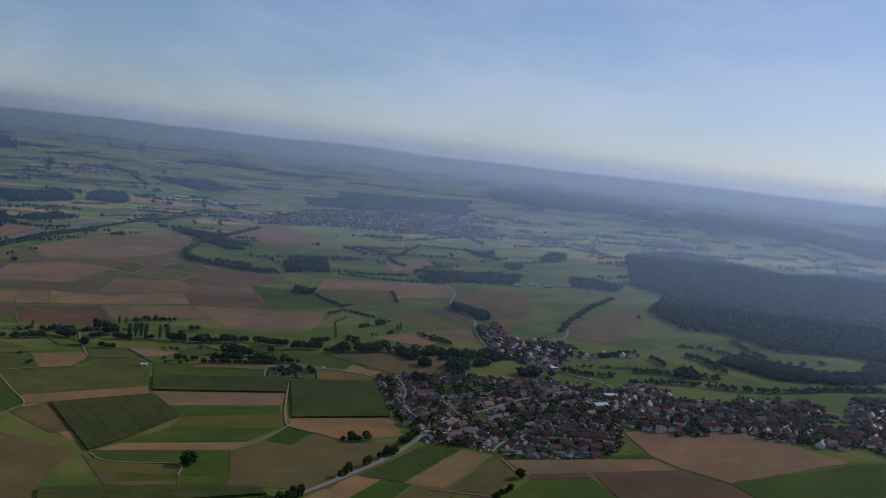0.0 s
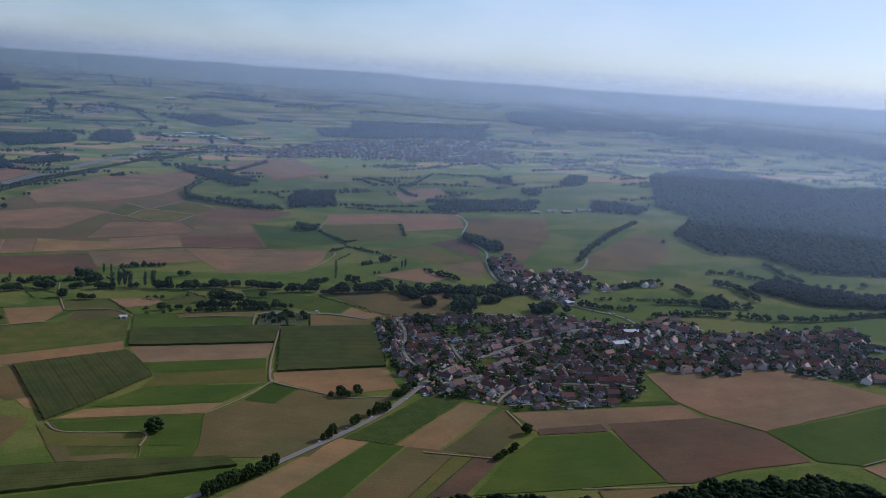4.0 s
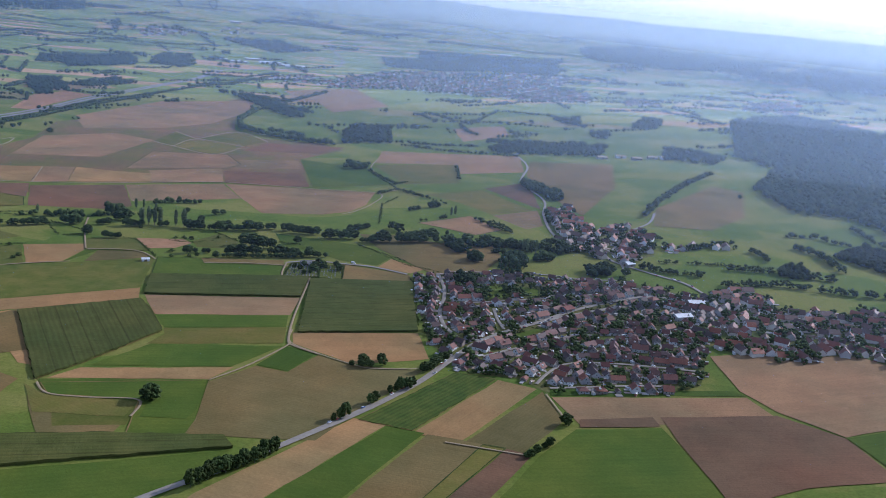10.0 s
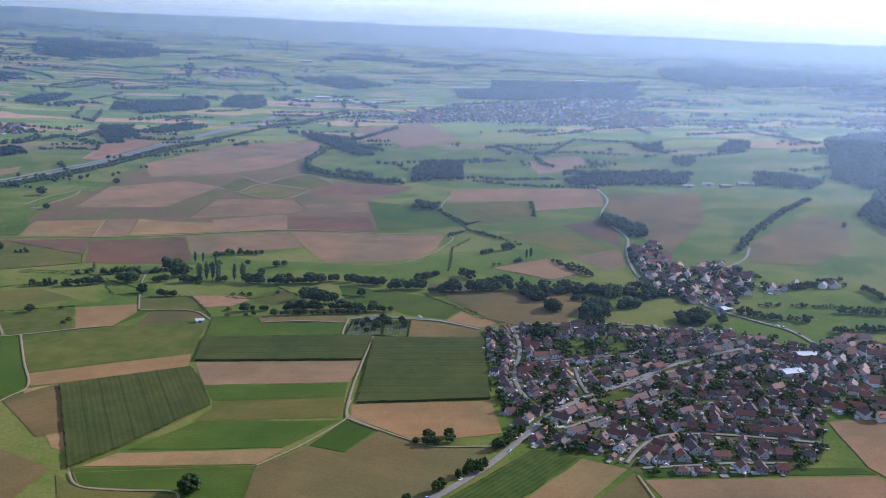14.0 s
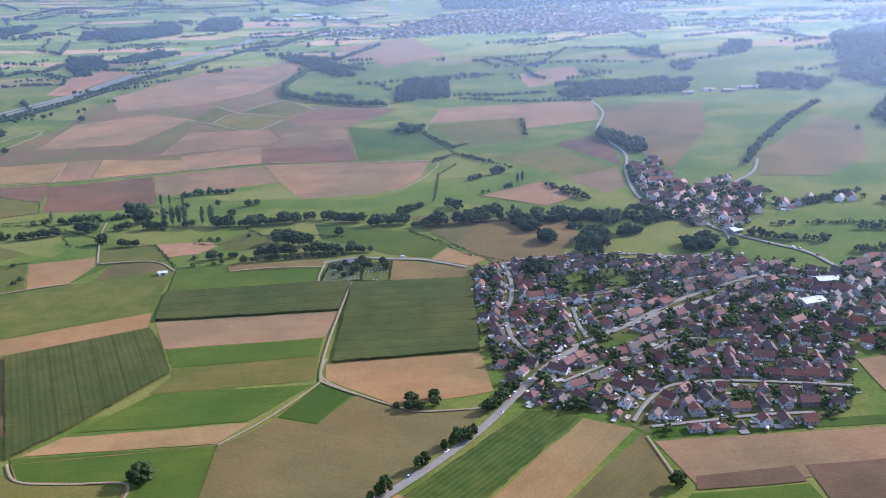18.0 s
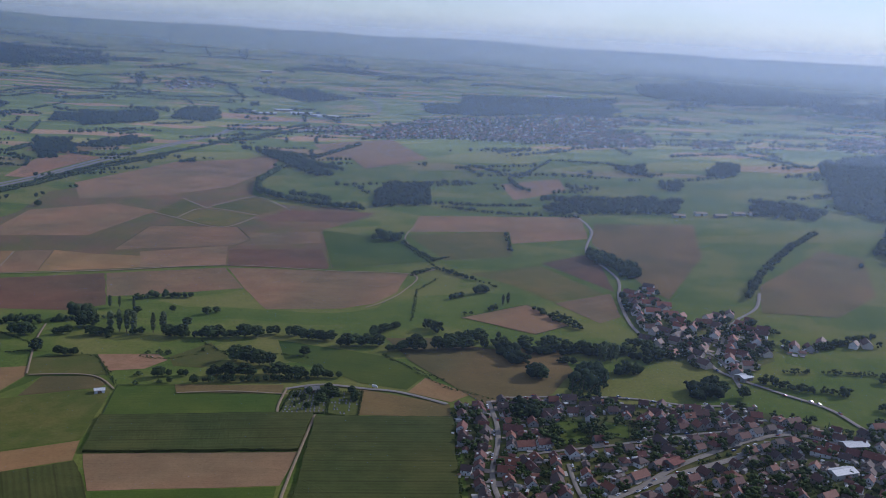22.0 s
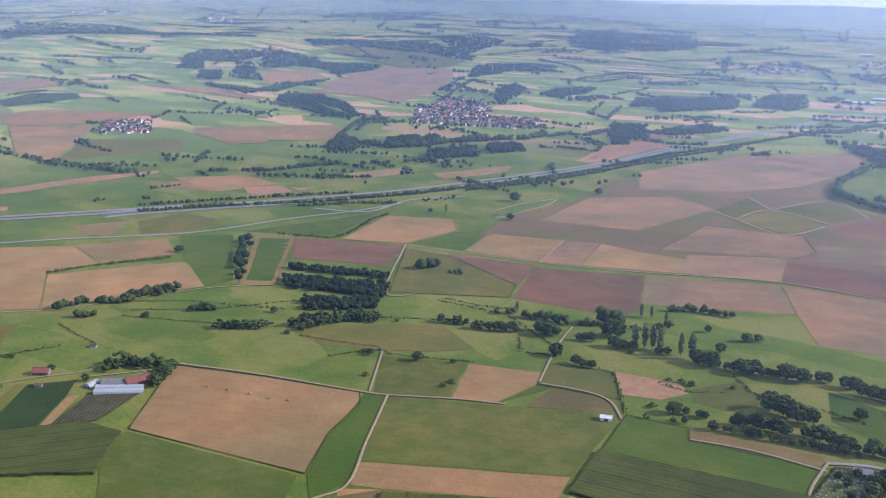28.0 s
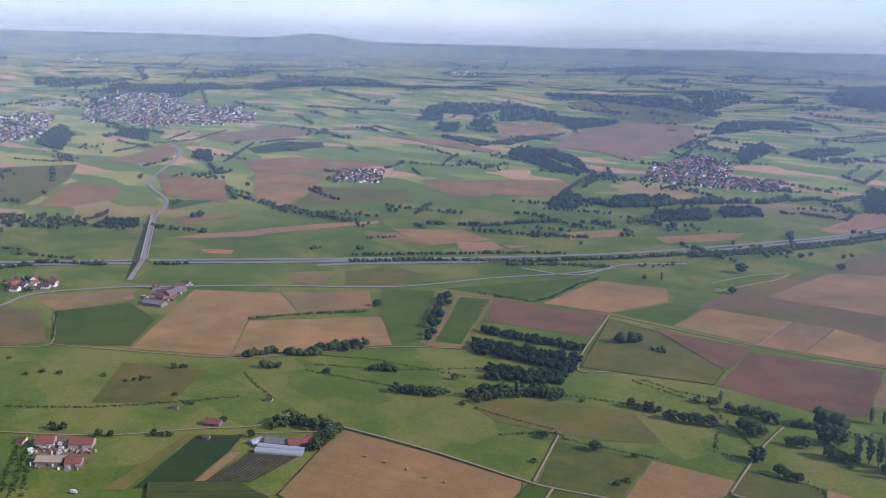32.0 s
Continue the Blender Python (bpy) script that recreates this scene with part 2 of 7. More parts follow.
def island(name, cols, rough=0.85, spec=0.3):
    """One colour out of a set for each loose piece of a joined mesh."""
    m, n, l, b = material(name, rough)
    b.inputs["Specular IOR Level"].default_value = spec
    geo = n.new("ShaderNodeNewGeometry")
    r = ramp(n, [(i / len(cols), c) for i, c in enumerate(cols)], "CONSTANT")
    l.new(geo.outputs["Random Per Island"], r.inputs[0])
    l.new(r.outputs[0], b.inputs["Base Color"])
    return m


def foliage(name, low, high, per_object=True):
    m, n, l, b = material(name, 0.85)
    b.inputs["Specular IOR Level"].default_value = 0.06
    geo, info = n.new("ShaderNodeNewGeometry"), n.new("ShaderNodeObjectInfo")
    r = ramp(n, [(0.0, low), (1.0, high)])
    l.new(geo.outputs["Random Per Island"], r.inputs[0])
    own = n.new("ShaderNodeMapRange")
    own.inputs[3].default_value, own.inputs[4].default_value = 0.72, 1.28
    l.new(info.outputs["Random"], own.inputs[0])
    t = add(n, "ShaderNodeTexNoise", Scale=1.3, Detail=4.0, Roughness=0.75)
    co = n.new("ShaderNodeTexCoord")
    l.new(co.outputs["Object"], t.inputs[0])
    g = ramp(n, [(0.3, (0.6, 0.62, 0.6)), (0.72, (1.35, 1.3, 1.2))])
    l.new(t.outputs[0], g.inputs[0])
    c = mix(n, l, 1.0, r.outputs[0], g.outputs[0], "MULTIPLY")
    c = mix(n, l, 1.0, c, own.outputs[0], "MULTIPLY")
    l.new(c, b.inputs["Base Color"])
    bp = add(n, "ShaderNodeBump", Strength=1.0, Distance=0.8)
    l.new(t.outputs[0], bp.inputs["Height"])
    l.new(bp.outputs[0], b.inputs["Normal"])
    return m


LEAF = foliage("broad_leaves", (0.0249, 0.0405, 0.0128), (0.0505, 0.0713, 0.0221))
LEAF_POPLAR = foliage("poplar_leaves", (0.0644, 0.0862, 0.0368), (0.1081, 0.1288, 0.0563))
LEAF_WOOD = foliage("forest_canopy", (0.0137, 0.0260, 0.0103), (0.0209, 0.0363, 0.0139))
DARK_STONE = plain("weathered_granite", (0.17, 0.165, 0.16), var=0.3, scale=2.0)
LEAF_DARK = foliage("dark_needles", (0.0202, 0.0385, 0.0166), (0.0355, 0.0582, 0.0229))
BARK = plain("bark", (0.10, 0.075, 0.055), var=0.3, scale=3)
ASPHALT = plain("asphalt", (0.200, 0.174, 0.142), var=0.14, scale=0.25)
HIGHWAY = plain("motorway_concrete", (0.175, 0.160, 0.145), var=0.12, scale=0.2)
GRAVEL = plain("pale_gravel", (0.240, 0.182, 0.110), var=0.18, scale=0.35, spec=0.05)
SAND = plain("sandy_track", (0.2640, 0.1856, 0.1144), var=0.2, scale=0.2)
WALL = varied("house_render", [(0.3910, 0.3825, 0.3655), (0.2295, 0.2125, 0.1870), (0.2805, 0.2465, 0.2125), (0.1870, 0.1785, 0.1700), (0.5100, 0.5100, 0.5015), (0.1870, 0.1530, 0.1275), (0.3060, 0.2975, 0.2890), (0.1530, 0.1275, 0.1105), (0.5780, 0.5780, 0.5695)], var=0.1)
ROOF = varied("roof_tiles", [(0.108, 0.042, 0.031), (0.087, 0.039, 0.031), (0.057, 0.036, 0.033), (0.143, 0.049, 0.031), (0.078, 0.047, 0.041), (0.100, 0.037, 0.030), (0.064, 0.042, 0.038), (0.169, 0.061, 0.036), (0.094, 0.046, 0.037), (0.117, 0.040, 0.030)], rough=0.7, var=0.28, scale=0.9)
CHIM = plain("chimney_brick", (0.24, 0.12, 0.09), var=0.25, scale=3)
GLASS = plain("window_panes", (0.045, 0.055, 0.065), rough=0.12, var=0.2, spec=0.6)
WOOD = plain("dark_wood_door", (0.13, 0.08, 0.05), var=0.25, scale=2)
FAR_WALL = island("far_house_render", [(0.628, 0.604, 0.579), (0.492, 0.436, 0.382), (0.582, 0.516, 0.440), (0.404, 0.380, 0.370), (0.740, 0.728, 0.729), (0.448, 0.370, 0.301)])
FAR_ROOF = island("far_roof_tiles", [(0.162, 0.051, 0.030), (0.113, 0.040, 0.028), (0.073, 0.042, 0.034), (0.206, 0.064, 0.035), (0.101, 0.054, 0.042)], rough=0.65)
WHITE = plain("white_sheet_metal", (0.5100, 0.5100, 0.5032), rough=0.45, var=0.06, scale=0.3, spec=0.5)
TANROOF = plain("tan_sheet_roof", (0.270, 0.215, 0.150), var=0.15, scale=0.4)
GREYROOF = plain("fibre_cement_roof", (0.130, 0.120, 0.115), var=0.18, scale=0.4)
REDROOF = plain("red_barn_tiles", (0.1560, 0.0544, 0.0396), var=0.2, scale=0.5)
CONCRETE = plain("concrete", (0.3150, 0.3075, 0.2925), var=0.12, scale=0.3)
METAL = plain("galvanised_steel", (0.45, 0.46, 0.47), rough=0.4, metal=0.8, var=0.1)
POLY = plain("greenhouse_film", (0.2604, 0.2772, 0.2774), rough=0.3, var=0.08, scale=0.5, spec=0.5)
RUBBER = plain("black_rubber", (0.025, 0.025, 0.025), var=0.2, scale=4)
PAVING = island("paving_slabs", [(0.2400, 0.2240, 0.2000), (0.3360, 0.3120, 0.2800), (0.1760, 0.1600, 0.1440), (0.2880, 0.2160, 0.1680)])
SHED = island("shed_sheets", [(0.4340, 0.4270, 0.4060), (0.1400, 0.0910, 0.0630), (0.2380, 0.2240, 0.2100), (0.5180, 0.5180, 0.5110), (0.1960, 0.0840, 0.0560), (0.3150, 0.2800, 0.2310)])
PAINT = varied("car_paint", [(0.78, 0.78, 0.78), (0.06, 0.06, 0.07), (0.42, 0.43, 0.45), (0.80, 0.80, 0.79), (0.30, 0.03, 0.03), (0.05, 0.09, 0.22)], rough=0.25, var=0.03, spec=0.6)
HEDGE = foliage("clipped_hedge", (0.0319, 0.0525, 0.0140), (0.0600, 0.0806, 0.0225))


def ground_material():
    """Meadow round the valley, a patchwork of fields, meadows and copses farther out, brightened for haze."""
    m, n, l, b = material("countryside", 0.95)
    b.inputs["Specular IOR Level"].default_value = 0.06
    co = n.new("ShaderNodeTexCoord")
    warp = add(n, "ShaderNodeTexNoise", Scale=1 / 420, Detail=2.0)
    l.new(co.outputs["Object"], warp.inputs[0])
    wv = n.new("ShaderNodeVectorMath")
    wv.operation = "MULTIPLY_ADD"
    l.new(warp.outputs["Color"], wv.inputs[0])
    wv.inputs[1].default_value = (240, 240, 0)
    l.new(co.outputs["Object"], wv.inputs[2])
    # farther out the land folds together towards the horizon: fields and woods lie ever closer
    def calc(op, u, w=None, clamp=False):
        q = n.new("ShaderNodeMath")
        q.operation, q.use_clamp = op, clamp
        for sock, val in zip(q.inputs, (u, w)):
            if isinstance(val, (int, float)):
                sock.default_value = val
            elif val is not None:
                l.new(val, sock)
        return q.outputs[0]

    flat, span, fold = n.new("ShaderNodeVectorMath"), n.new("ShaderNodeVectorMath"), n.new("ShaderNodeVectorMath")
    flat.operation, span.operation, fold.operation = "MULTIPLY_ADD", "LENGTH", "SCALE"
    l.new(co.outputs["Object"], flat.inputs[0])
    flat.inputs[1].default_value, flat.inputs[2].default_value = (1, 1, 0), (-CX, -CY, 0)
    l.new(flat.outputs[0], span.inputs[0])
    reach = span.outputs["Value"]
    rise = calc("MULTIPLY", calc("POWER", calc("MAXIMUM", calc("DIVIDE", calc("SUBTRACT", reach, 1500.0), 3000.0), 0.0), 4.5), 365.0)
    l.new(calc("DIVIDE", 342.0, calc("MAXIMUM", calc("SUBTRACT", 342.0, rise), 16.0)), fold.inputs["Scale"])
    l.new(flat.outputs[0], fold.inputs[0])
    land = n.new("ShaderNodeVectorMath")
    land.operation = "MULTIPLY_ADD"
    l.new(warp.outputs["Color"], land.inputs[0])
    land.inputs[1].default_value = (240, 240, 0)
    l.new(fold.outputs[0], land.inputs[2])
    mp = n.new("ShaderNodeMapping")
    mp.inputs["Rotation"].default_value = (0, 0, 0.35)
    mp.inputs["Scale"].default_value = (1 / 240, 1 / 95, 0.0)
    l.new(land.outputs[0], mp.inputs[0])
    cell = add(n, "ShaderNodeTexVoronoi", Scale=1.0)
    cell.voronoi_dimensions, cell.distance = "2D", "CHEBYCHEV"
    l.new(mp.outputs[0], cell.inputs[0])
    hsv = n.new("ShaderNodeSeparateColor")
    l.new(cell.outputs["Color"], hsv.inputs[0])
    # far palette painted brighter than the near meadow, standing in for haze brightness
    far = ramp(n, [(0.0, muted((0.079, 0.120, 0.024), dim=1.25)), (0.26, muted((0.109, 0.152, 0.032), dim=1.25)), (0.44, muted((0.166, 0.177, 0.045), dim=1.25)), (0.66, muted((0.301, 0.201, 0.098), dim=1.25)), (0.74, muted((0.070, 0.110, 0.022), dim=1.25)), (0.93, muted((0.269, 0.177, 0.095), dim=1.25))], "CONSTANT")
    l.new(hsv.outputs[0], far.inputs[0])
    broad = add(n, "ShaderNodeTexNoise", Scale=1 / 90, Detail=5.0, Roughness=0.6)
    l.new(co.outputs["Object"], broad.inputs[0])
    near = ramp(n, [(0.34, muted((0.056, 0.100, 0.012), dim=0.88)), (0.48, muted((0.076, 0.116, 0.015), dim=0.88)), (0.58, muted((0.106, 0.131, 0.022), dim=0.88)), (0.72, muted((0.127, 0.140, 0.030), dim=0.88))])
    pm = n.new("ShaderNodeMapping")
    pm.inputs["Rotation"].default_value = (0, 0, 0.9)
    pm.inputs["Scale"].default_value = (1 / 170, 1 / 75, 0.0)
    l.new(wv.outputs[0], pm.inputs[0])
    paddock = add(n, "ShaderNodeTexVoronoi", Scale=1.0)
    paddock.voronoi_dimensions, paddock.distance = "2D", "CHEBYCHEV"
    l.new(pm.outputs[0], paddock.inputs[0])
    pc = n.new("ShaderNodeSeparateColor")
    l.new(paddock.outputs["Color"], pc.inputs[0])
    tone = n.new("ShaderNodeMath")
    tone.operation = "MULTIPLY_ADD"
    l.new(pc.outputs[0], tone.inputs[0])
    tone.inputs[1].default_value = 0.22
    base = n.new("ShaderNodeMath")
    base.operation = "SUBTRACT"
    l.new(broad.outputs[0], base.inputs[0])
    base.inputs[1].default_value = 0.10
    l.new(base.outputs[0], tone.inputs[2])
    l.new(tone.outputs[0], near.inputs[0])
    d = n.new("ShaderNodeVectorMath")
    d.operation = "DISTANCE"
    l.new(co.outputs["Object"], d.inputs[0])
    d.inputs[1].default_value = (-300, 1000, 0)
    # blend by distance from the valley into the haze-brightened palette
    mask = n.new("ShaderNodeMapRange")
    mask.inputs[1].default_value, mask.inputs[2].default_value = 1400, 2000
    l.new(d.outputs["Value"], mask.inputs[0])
    copse = add(n, "ShaderNodeTexNoise", Scale=1 / 1500, Detail=6.0, Roughness=0.62)
    l.new(fold.outputs[0], copse.inputs[0])
    wooded = calc("MULTIPLY", calc("MULTIPLY", calc("SUBTRACT", copse.outputs[0], 0.535), 60.0, True), calc("DIVIDE", calc("SUBTRACT", reach, 3850.0), 250.0, True))
    hedges = add(n, "ShaderNodeTexNoise", Scale=1 / 130, Detail=3.0, Roughness=0.6)
    hm = n.new("ShaderNodeMapping")
    hm.inputs["Rotation"].default_value, hm.inputs["Scale"].default_value = (0, 0, 0.35), (0.35, 1.6, 0.0)
    l.new(land.outputs[0], hm.inputs[0])
    l.new(hm.outputs[0], hedges.inputs[0])
    hedged = calc("MULTIPLY", calc("MULTIPLY", calc("SUBTRACT", hedges.outputs[0], 0.63), 30.0, True), calc("DIVIDE", calc("SUBTRACT", reach, 3000.0), 500.0, True))
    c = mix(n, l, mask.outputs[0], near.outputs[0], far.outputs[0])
    c = mix(n, l, calc("MAXIMUM", wooded, hedged), c, (0.013, 0.022, 0.010))
    fine = add(n, "ShaderNodeTexNoise", Scale=1 / 3.0, Detail=4.0, Roughness=0.7)
    l.new(co.outputs["Object"], fine.inputs[0])
    g = ramp(n, [(0.3, (0.78, 0.78, 0.78)), (0.72, (1.2, 1.2, 1.2))])
    l.new(fine.outputs[0], g.inputs[0])
    c = mix(n, l, 1.0, c, g.outputs[0], "MULTIPLY")
    l.new(c, b.inputs["Base Color"])
    bp = add(n, "ShaderNodeBump", Strength=0.5, Distance=0.5)
    l.new(fine.outputs[0], bp.inputs["Height"])
    l.new(bp.outputs[0], b.inputs["Normal"])
    return m


# ---------------------------------------------------------------- mesh helpers
def mesh_of(name, verts, faces, mat, smooth=False):
    me = bpy.data.meshes.new(name)
    me.from_pydata(verts, [], faces)
    me.materials.append(mat)
    if smooth:
        me.polygons.foreach_set("use_smooth", [True] * len(me.polygons))
    me.update()
    return me


def part(name, me, parent, label=""):
    ob = new(name, me)
    ob.parent = parent
    return tagged(ob, label)


def box(x0, x1, y0, y1, z0, z1):
    v = [(x0, y0, z0), (x1, y0, z0), (x1, y1, z0), (x0, y1, z0), (x0, y0, z1), (x1, y0, z1), (x1, y1, z1), (x0, y1, z1)]
    return v, [(3, 2, 1, 0), (4, 5, 6, 7), (0, 1, 5, 4), (1, 2, 6, 5), (2, 3, 7, 6), (3, 0, 4, 7)]


def join(*pieces):
    v, f = [], []
    for pv, pf in pieces:
        k = len(v)
        v += pv
        f += [tuple(i + k for i in q) for q in pf]
    return v, f


def inside(p, poly):
    x, y = p
    hit = False
    for (x0, y0), (x1, y1) in zip(poly, poly[1:] + poly[:1]):
        if (y0 > y) != (y1 > y) and x < (x1 - x0) * (y - y0) / (y1 - y0) + x0:
            hit = not hit
    return hit


def along(line, step):
    """Points every step metres on a line, with its direction."""
    out, rest = [], step / 2
    for (x0, y0), (x1, y1) in zip(line, line[1:]):
        d = math.hypot(x1 - x0, y1 - y0)
        if d < 0.01:
            continue
        while rest <= d:
            k = rest / d
            out.append((x0 + (x1 - x0) * k, y0 + (y1 - y0) * k, math.atan2(y1 - y0, x1 - x0)))
            rest += step
        rest -= d
    return out


def smooth_line(line, n=6):
    """A soft curve through the points of a line."""
    p = [line[0], *line, line[-1]]
    out = []
    for i in range(1, len(p) - 2):
        for k in range(n):
            t = k / n
            out.append(tuple(0.5 * (2 * p[i][c] + (p[i + 1][c] - p[i - 1][c]) * t + (2 * p[i - 1][c] - 5 * p[i][c] + 4 * p[i + 1][c] - p[i + 2][c]) * t * t
                             + (3 * p[i][c] - p[i - 1][c] - 3 * p[i + 1][c] + p[i + 2][c]) * t ** 3) for c in (0, 1)))
    return out + [tuple(line[-1])]


# ---------------------------------------------------------------- ground
def build_ground():
    radii = [i * 40.0 for i in range(1, 68)] + [2680 + i * 28.0 for i in range(1, 66)]
    seg = 360
    v, f = [(CX, CY, ground_z(CX, CY))], []
    for r in radii:
        for k in range(seg):
            a = 2 * math.pi * k / seg
            x, y = CX + r * math.sin(a), CY + r * math.cos(a)
            v.append((x, y, ground_z(x, y)))
    for k in range(seg):
        f.append((0, 1 + (k + 1) % seg, 1 + k))
    for i in range(len(radii) - 1):
        for k in range(seg):
            a, b = 1 + i * seg + k, 1 + i * seg + (k + 1) % seg
            f.append((a, b, b + seg, a + seg))
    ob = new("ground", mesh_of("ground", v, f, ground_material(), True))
    tagged(ob, "rolling green farmland reaching to the horizon", "ground", kind="structure")


build_ground()


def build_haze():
    """Distance haze imitated by added translucent shells over the fields, denser with the distance."""
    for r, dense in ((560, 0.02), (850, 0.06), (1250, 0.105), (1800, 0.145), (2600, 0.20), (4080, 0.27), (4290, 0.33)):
        m = bpy.data.materials.new("haze_shell")
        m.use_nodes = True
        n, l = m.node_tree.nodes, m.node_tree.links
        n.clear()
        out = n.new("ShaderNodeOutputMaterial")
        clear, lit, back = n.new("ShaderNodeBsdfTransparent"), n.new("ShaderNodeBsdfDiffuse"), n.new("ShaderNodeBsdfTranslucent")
        # blue tint, paler outwards, put in as the colour of hazy air
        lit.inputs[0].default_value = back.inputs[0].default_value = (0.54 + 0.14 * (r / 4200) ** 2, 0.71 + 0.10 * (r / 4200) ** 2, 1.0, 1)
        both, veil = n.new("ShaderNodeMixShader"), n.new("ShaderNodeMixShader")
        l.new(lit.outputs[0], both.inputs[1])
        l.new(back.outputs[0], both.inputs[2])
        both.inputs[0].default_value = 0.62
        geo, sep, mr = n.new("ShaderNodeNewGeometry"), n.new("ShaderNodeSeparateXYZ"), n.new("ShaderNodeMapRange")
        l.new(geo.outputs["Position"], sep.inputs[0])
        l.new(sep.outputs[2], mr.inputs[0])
        # opacity grows with height, so no shell edge shows on the fields
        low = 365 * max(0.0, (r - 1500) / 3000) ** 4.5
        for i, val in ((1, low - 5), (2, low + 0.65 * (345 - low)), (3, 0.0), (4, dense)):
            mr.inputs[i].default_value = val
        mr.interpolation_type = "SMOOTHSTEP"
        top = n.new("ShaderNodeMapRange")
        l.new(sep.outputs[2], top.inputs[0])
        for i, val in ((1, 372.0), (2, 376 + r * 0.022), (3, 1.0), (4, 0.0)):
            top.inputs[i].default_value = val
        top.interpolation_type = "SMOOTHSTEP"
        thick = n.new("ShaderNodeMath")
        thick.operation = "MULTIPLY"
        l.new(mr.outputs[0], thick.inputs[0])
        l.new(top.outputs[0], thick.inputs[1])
        # thicker on the sunward east side, imitating the brighter haze there
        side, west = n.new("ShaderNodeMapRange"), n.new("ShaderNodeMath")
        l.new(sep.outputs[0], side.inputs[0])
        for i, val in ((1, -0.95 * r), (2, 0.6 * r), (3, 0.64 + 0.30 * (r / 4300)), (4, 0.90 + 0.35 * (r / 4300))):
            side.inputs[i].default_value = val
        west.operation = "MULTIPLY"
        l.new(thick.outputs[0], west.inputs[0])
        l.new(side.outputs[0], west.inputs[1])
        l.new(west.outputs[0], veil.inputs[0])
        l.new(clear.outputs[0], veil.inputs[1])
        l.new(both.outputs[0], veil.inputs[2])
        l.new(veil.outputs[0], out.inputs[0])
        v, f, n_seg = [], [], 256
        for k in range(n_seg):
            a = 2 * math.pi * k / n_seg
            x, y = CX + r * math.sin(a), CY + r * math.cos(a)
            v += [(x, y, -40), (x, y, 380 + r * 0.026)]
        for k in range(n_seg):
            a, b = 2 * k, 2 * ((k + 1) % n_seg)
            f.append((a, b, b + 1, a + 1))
        ob = new("backdrop_haze_shell", mesh_of("haze_shell", v, f, m, True))
        tagged(ob, "added translucent shell, tinted blue to imitate distance haze", "haze", kind="structure")


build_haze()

# ---------------------------------------------------------------- fields
FIELD_COUNT = [0]
FIELD_LINES = []


def field(kind, *corners):
    """A field draped on the land, in its own frame: x along its first edge. Maize stands 2.3 m high."""
    FIELD_COUNT[0] += 1
    FIELD_LINES.append((kind, corners))
    (x0, y0), (x1, y1) = corners[0], corners[1]
    ang = math.atan2(y1 - y0, x1 - x0)
    span = max(math.dist(corners[0], c) for c in corners)
    step = 6.0 if kind in ("corn", "beet") else max(22.0, span / 14)
    ca, sa = math.cos(-ang), math.sin(-ang)
    local = [((x - x0) * ca - (y - y0) * sa, (x - x0) * sa + (y - y0) * ca) for x, y in corners]
    bm = bmesh.new()
    rim = []
    for i, (ax, ay) in enumerate(local):
        bx, by = local[(i + 1) % len(local)]
        d = math.hypot(bx - ax, by - ay)
        n = max(1, int(d / step))
        for k in range(n):
            t = k / n
            j = 0.0 if k == 0 else 0.9
            rim.append(bm.verts.new((ax + (bx - ax) * t + random.uniform(-j, j), ay + (by - ay) * t + random.uniform(-j, j), 0)))
    face = bm.faces.new(rim)
    if face.normal.z < 0 or sum(a[0] * b[1] - b[0] * a[1] for a, b in zip(local, local[1:] + local[:1])) < 0:
        bmesh.ops.reverse_faces(bm, faces=[face])
    bmesh.ops.triangulate(bm, faces=bm.faces[:])
    for _ in range(6):
        long = [e for e in bm.edges if e.calc_length() > step * 1.6]
        if not long:
            break
        bmesh.ops.subdivide_edges(bm, edges=long, cuts=1)
        bmesh.ops.triangulate(bm, faces=[q for q in bm.faces if len(q.verts) > 3])
    cb, sb = math.cos(ang), math.sin(ang)
    z0 = ground_z(x0, y0)
    far = max(0.0, math.hypot(x0 - CX, y0 - CY) - 2200) / 900
    lift = 0.18 + 0.0025 * FIELD_COUNT[0] + far
    tall = 2.3 if kind == "corn" else 0.45 if kind == "beet" else 0.0
    if tall:
        edge = [e for e in bm.edges if e.is_boundary]
        made = bmesh.ops.extrude_edge_only(bm, edges=edge)
        low = {q for q in made["geom"] if isinstance(q, bmesh.types.BMVert)}
    else:
        low = set()
    for q in bm.verts:
        x, y = q.co.x, q.co.y
        wx, wy = x0 + x * cb - y * sb, y0 + x * sb + y * cb
        up = 0.0 if q in low else tall * random.uniform(0.955, 1.03)
        q.co.z = ground_z(wx, wy) - z0 + lift + up
    bm.normal_update()
    name, label = CROP_WORDS[kind]
    me = bpy.data.meshes.new(name)
    bm.to_mesh(me)
    bm.free()
    me.materials.append(CROP[kind])
    ob = new(name, me)
    ob.matrix_world = pose(x0, y0, z0, 0, 0, math.degrees(ang))
    tagged(ob, label, "field", kind="structure")
    if far == 0 and FIELD_COUNT[0] % 6 == 0 and kind not in ("fallow", "garden"):
        margin(corners, FIELD_COUNT[0])


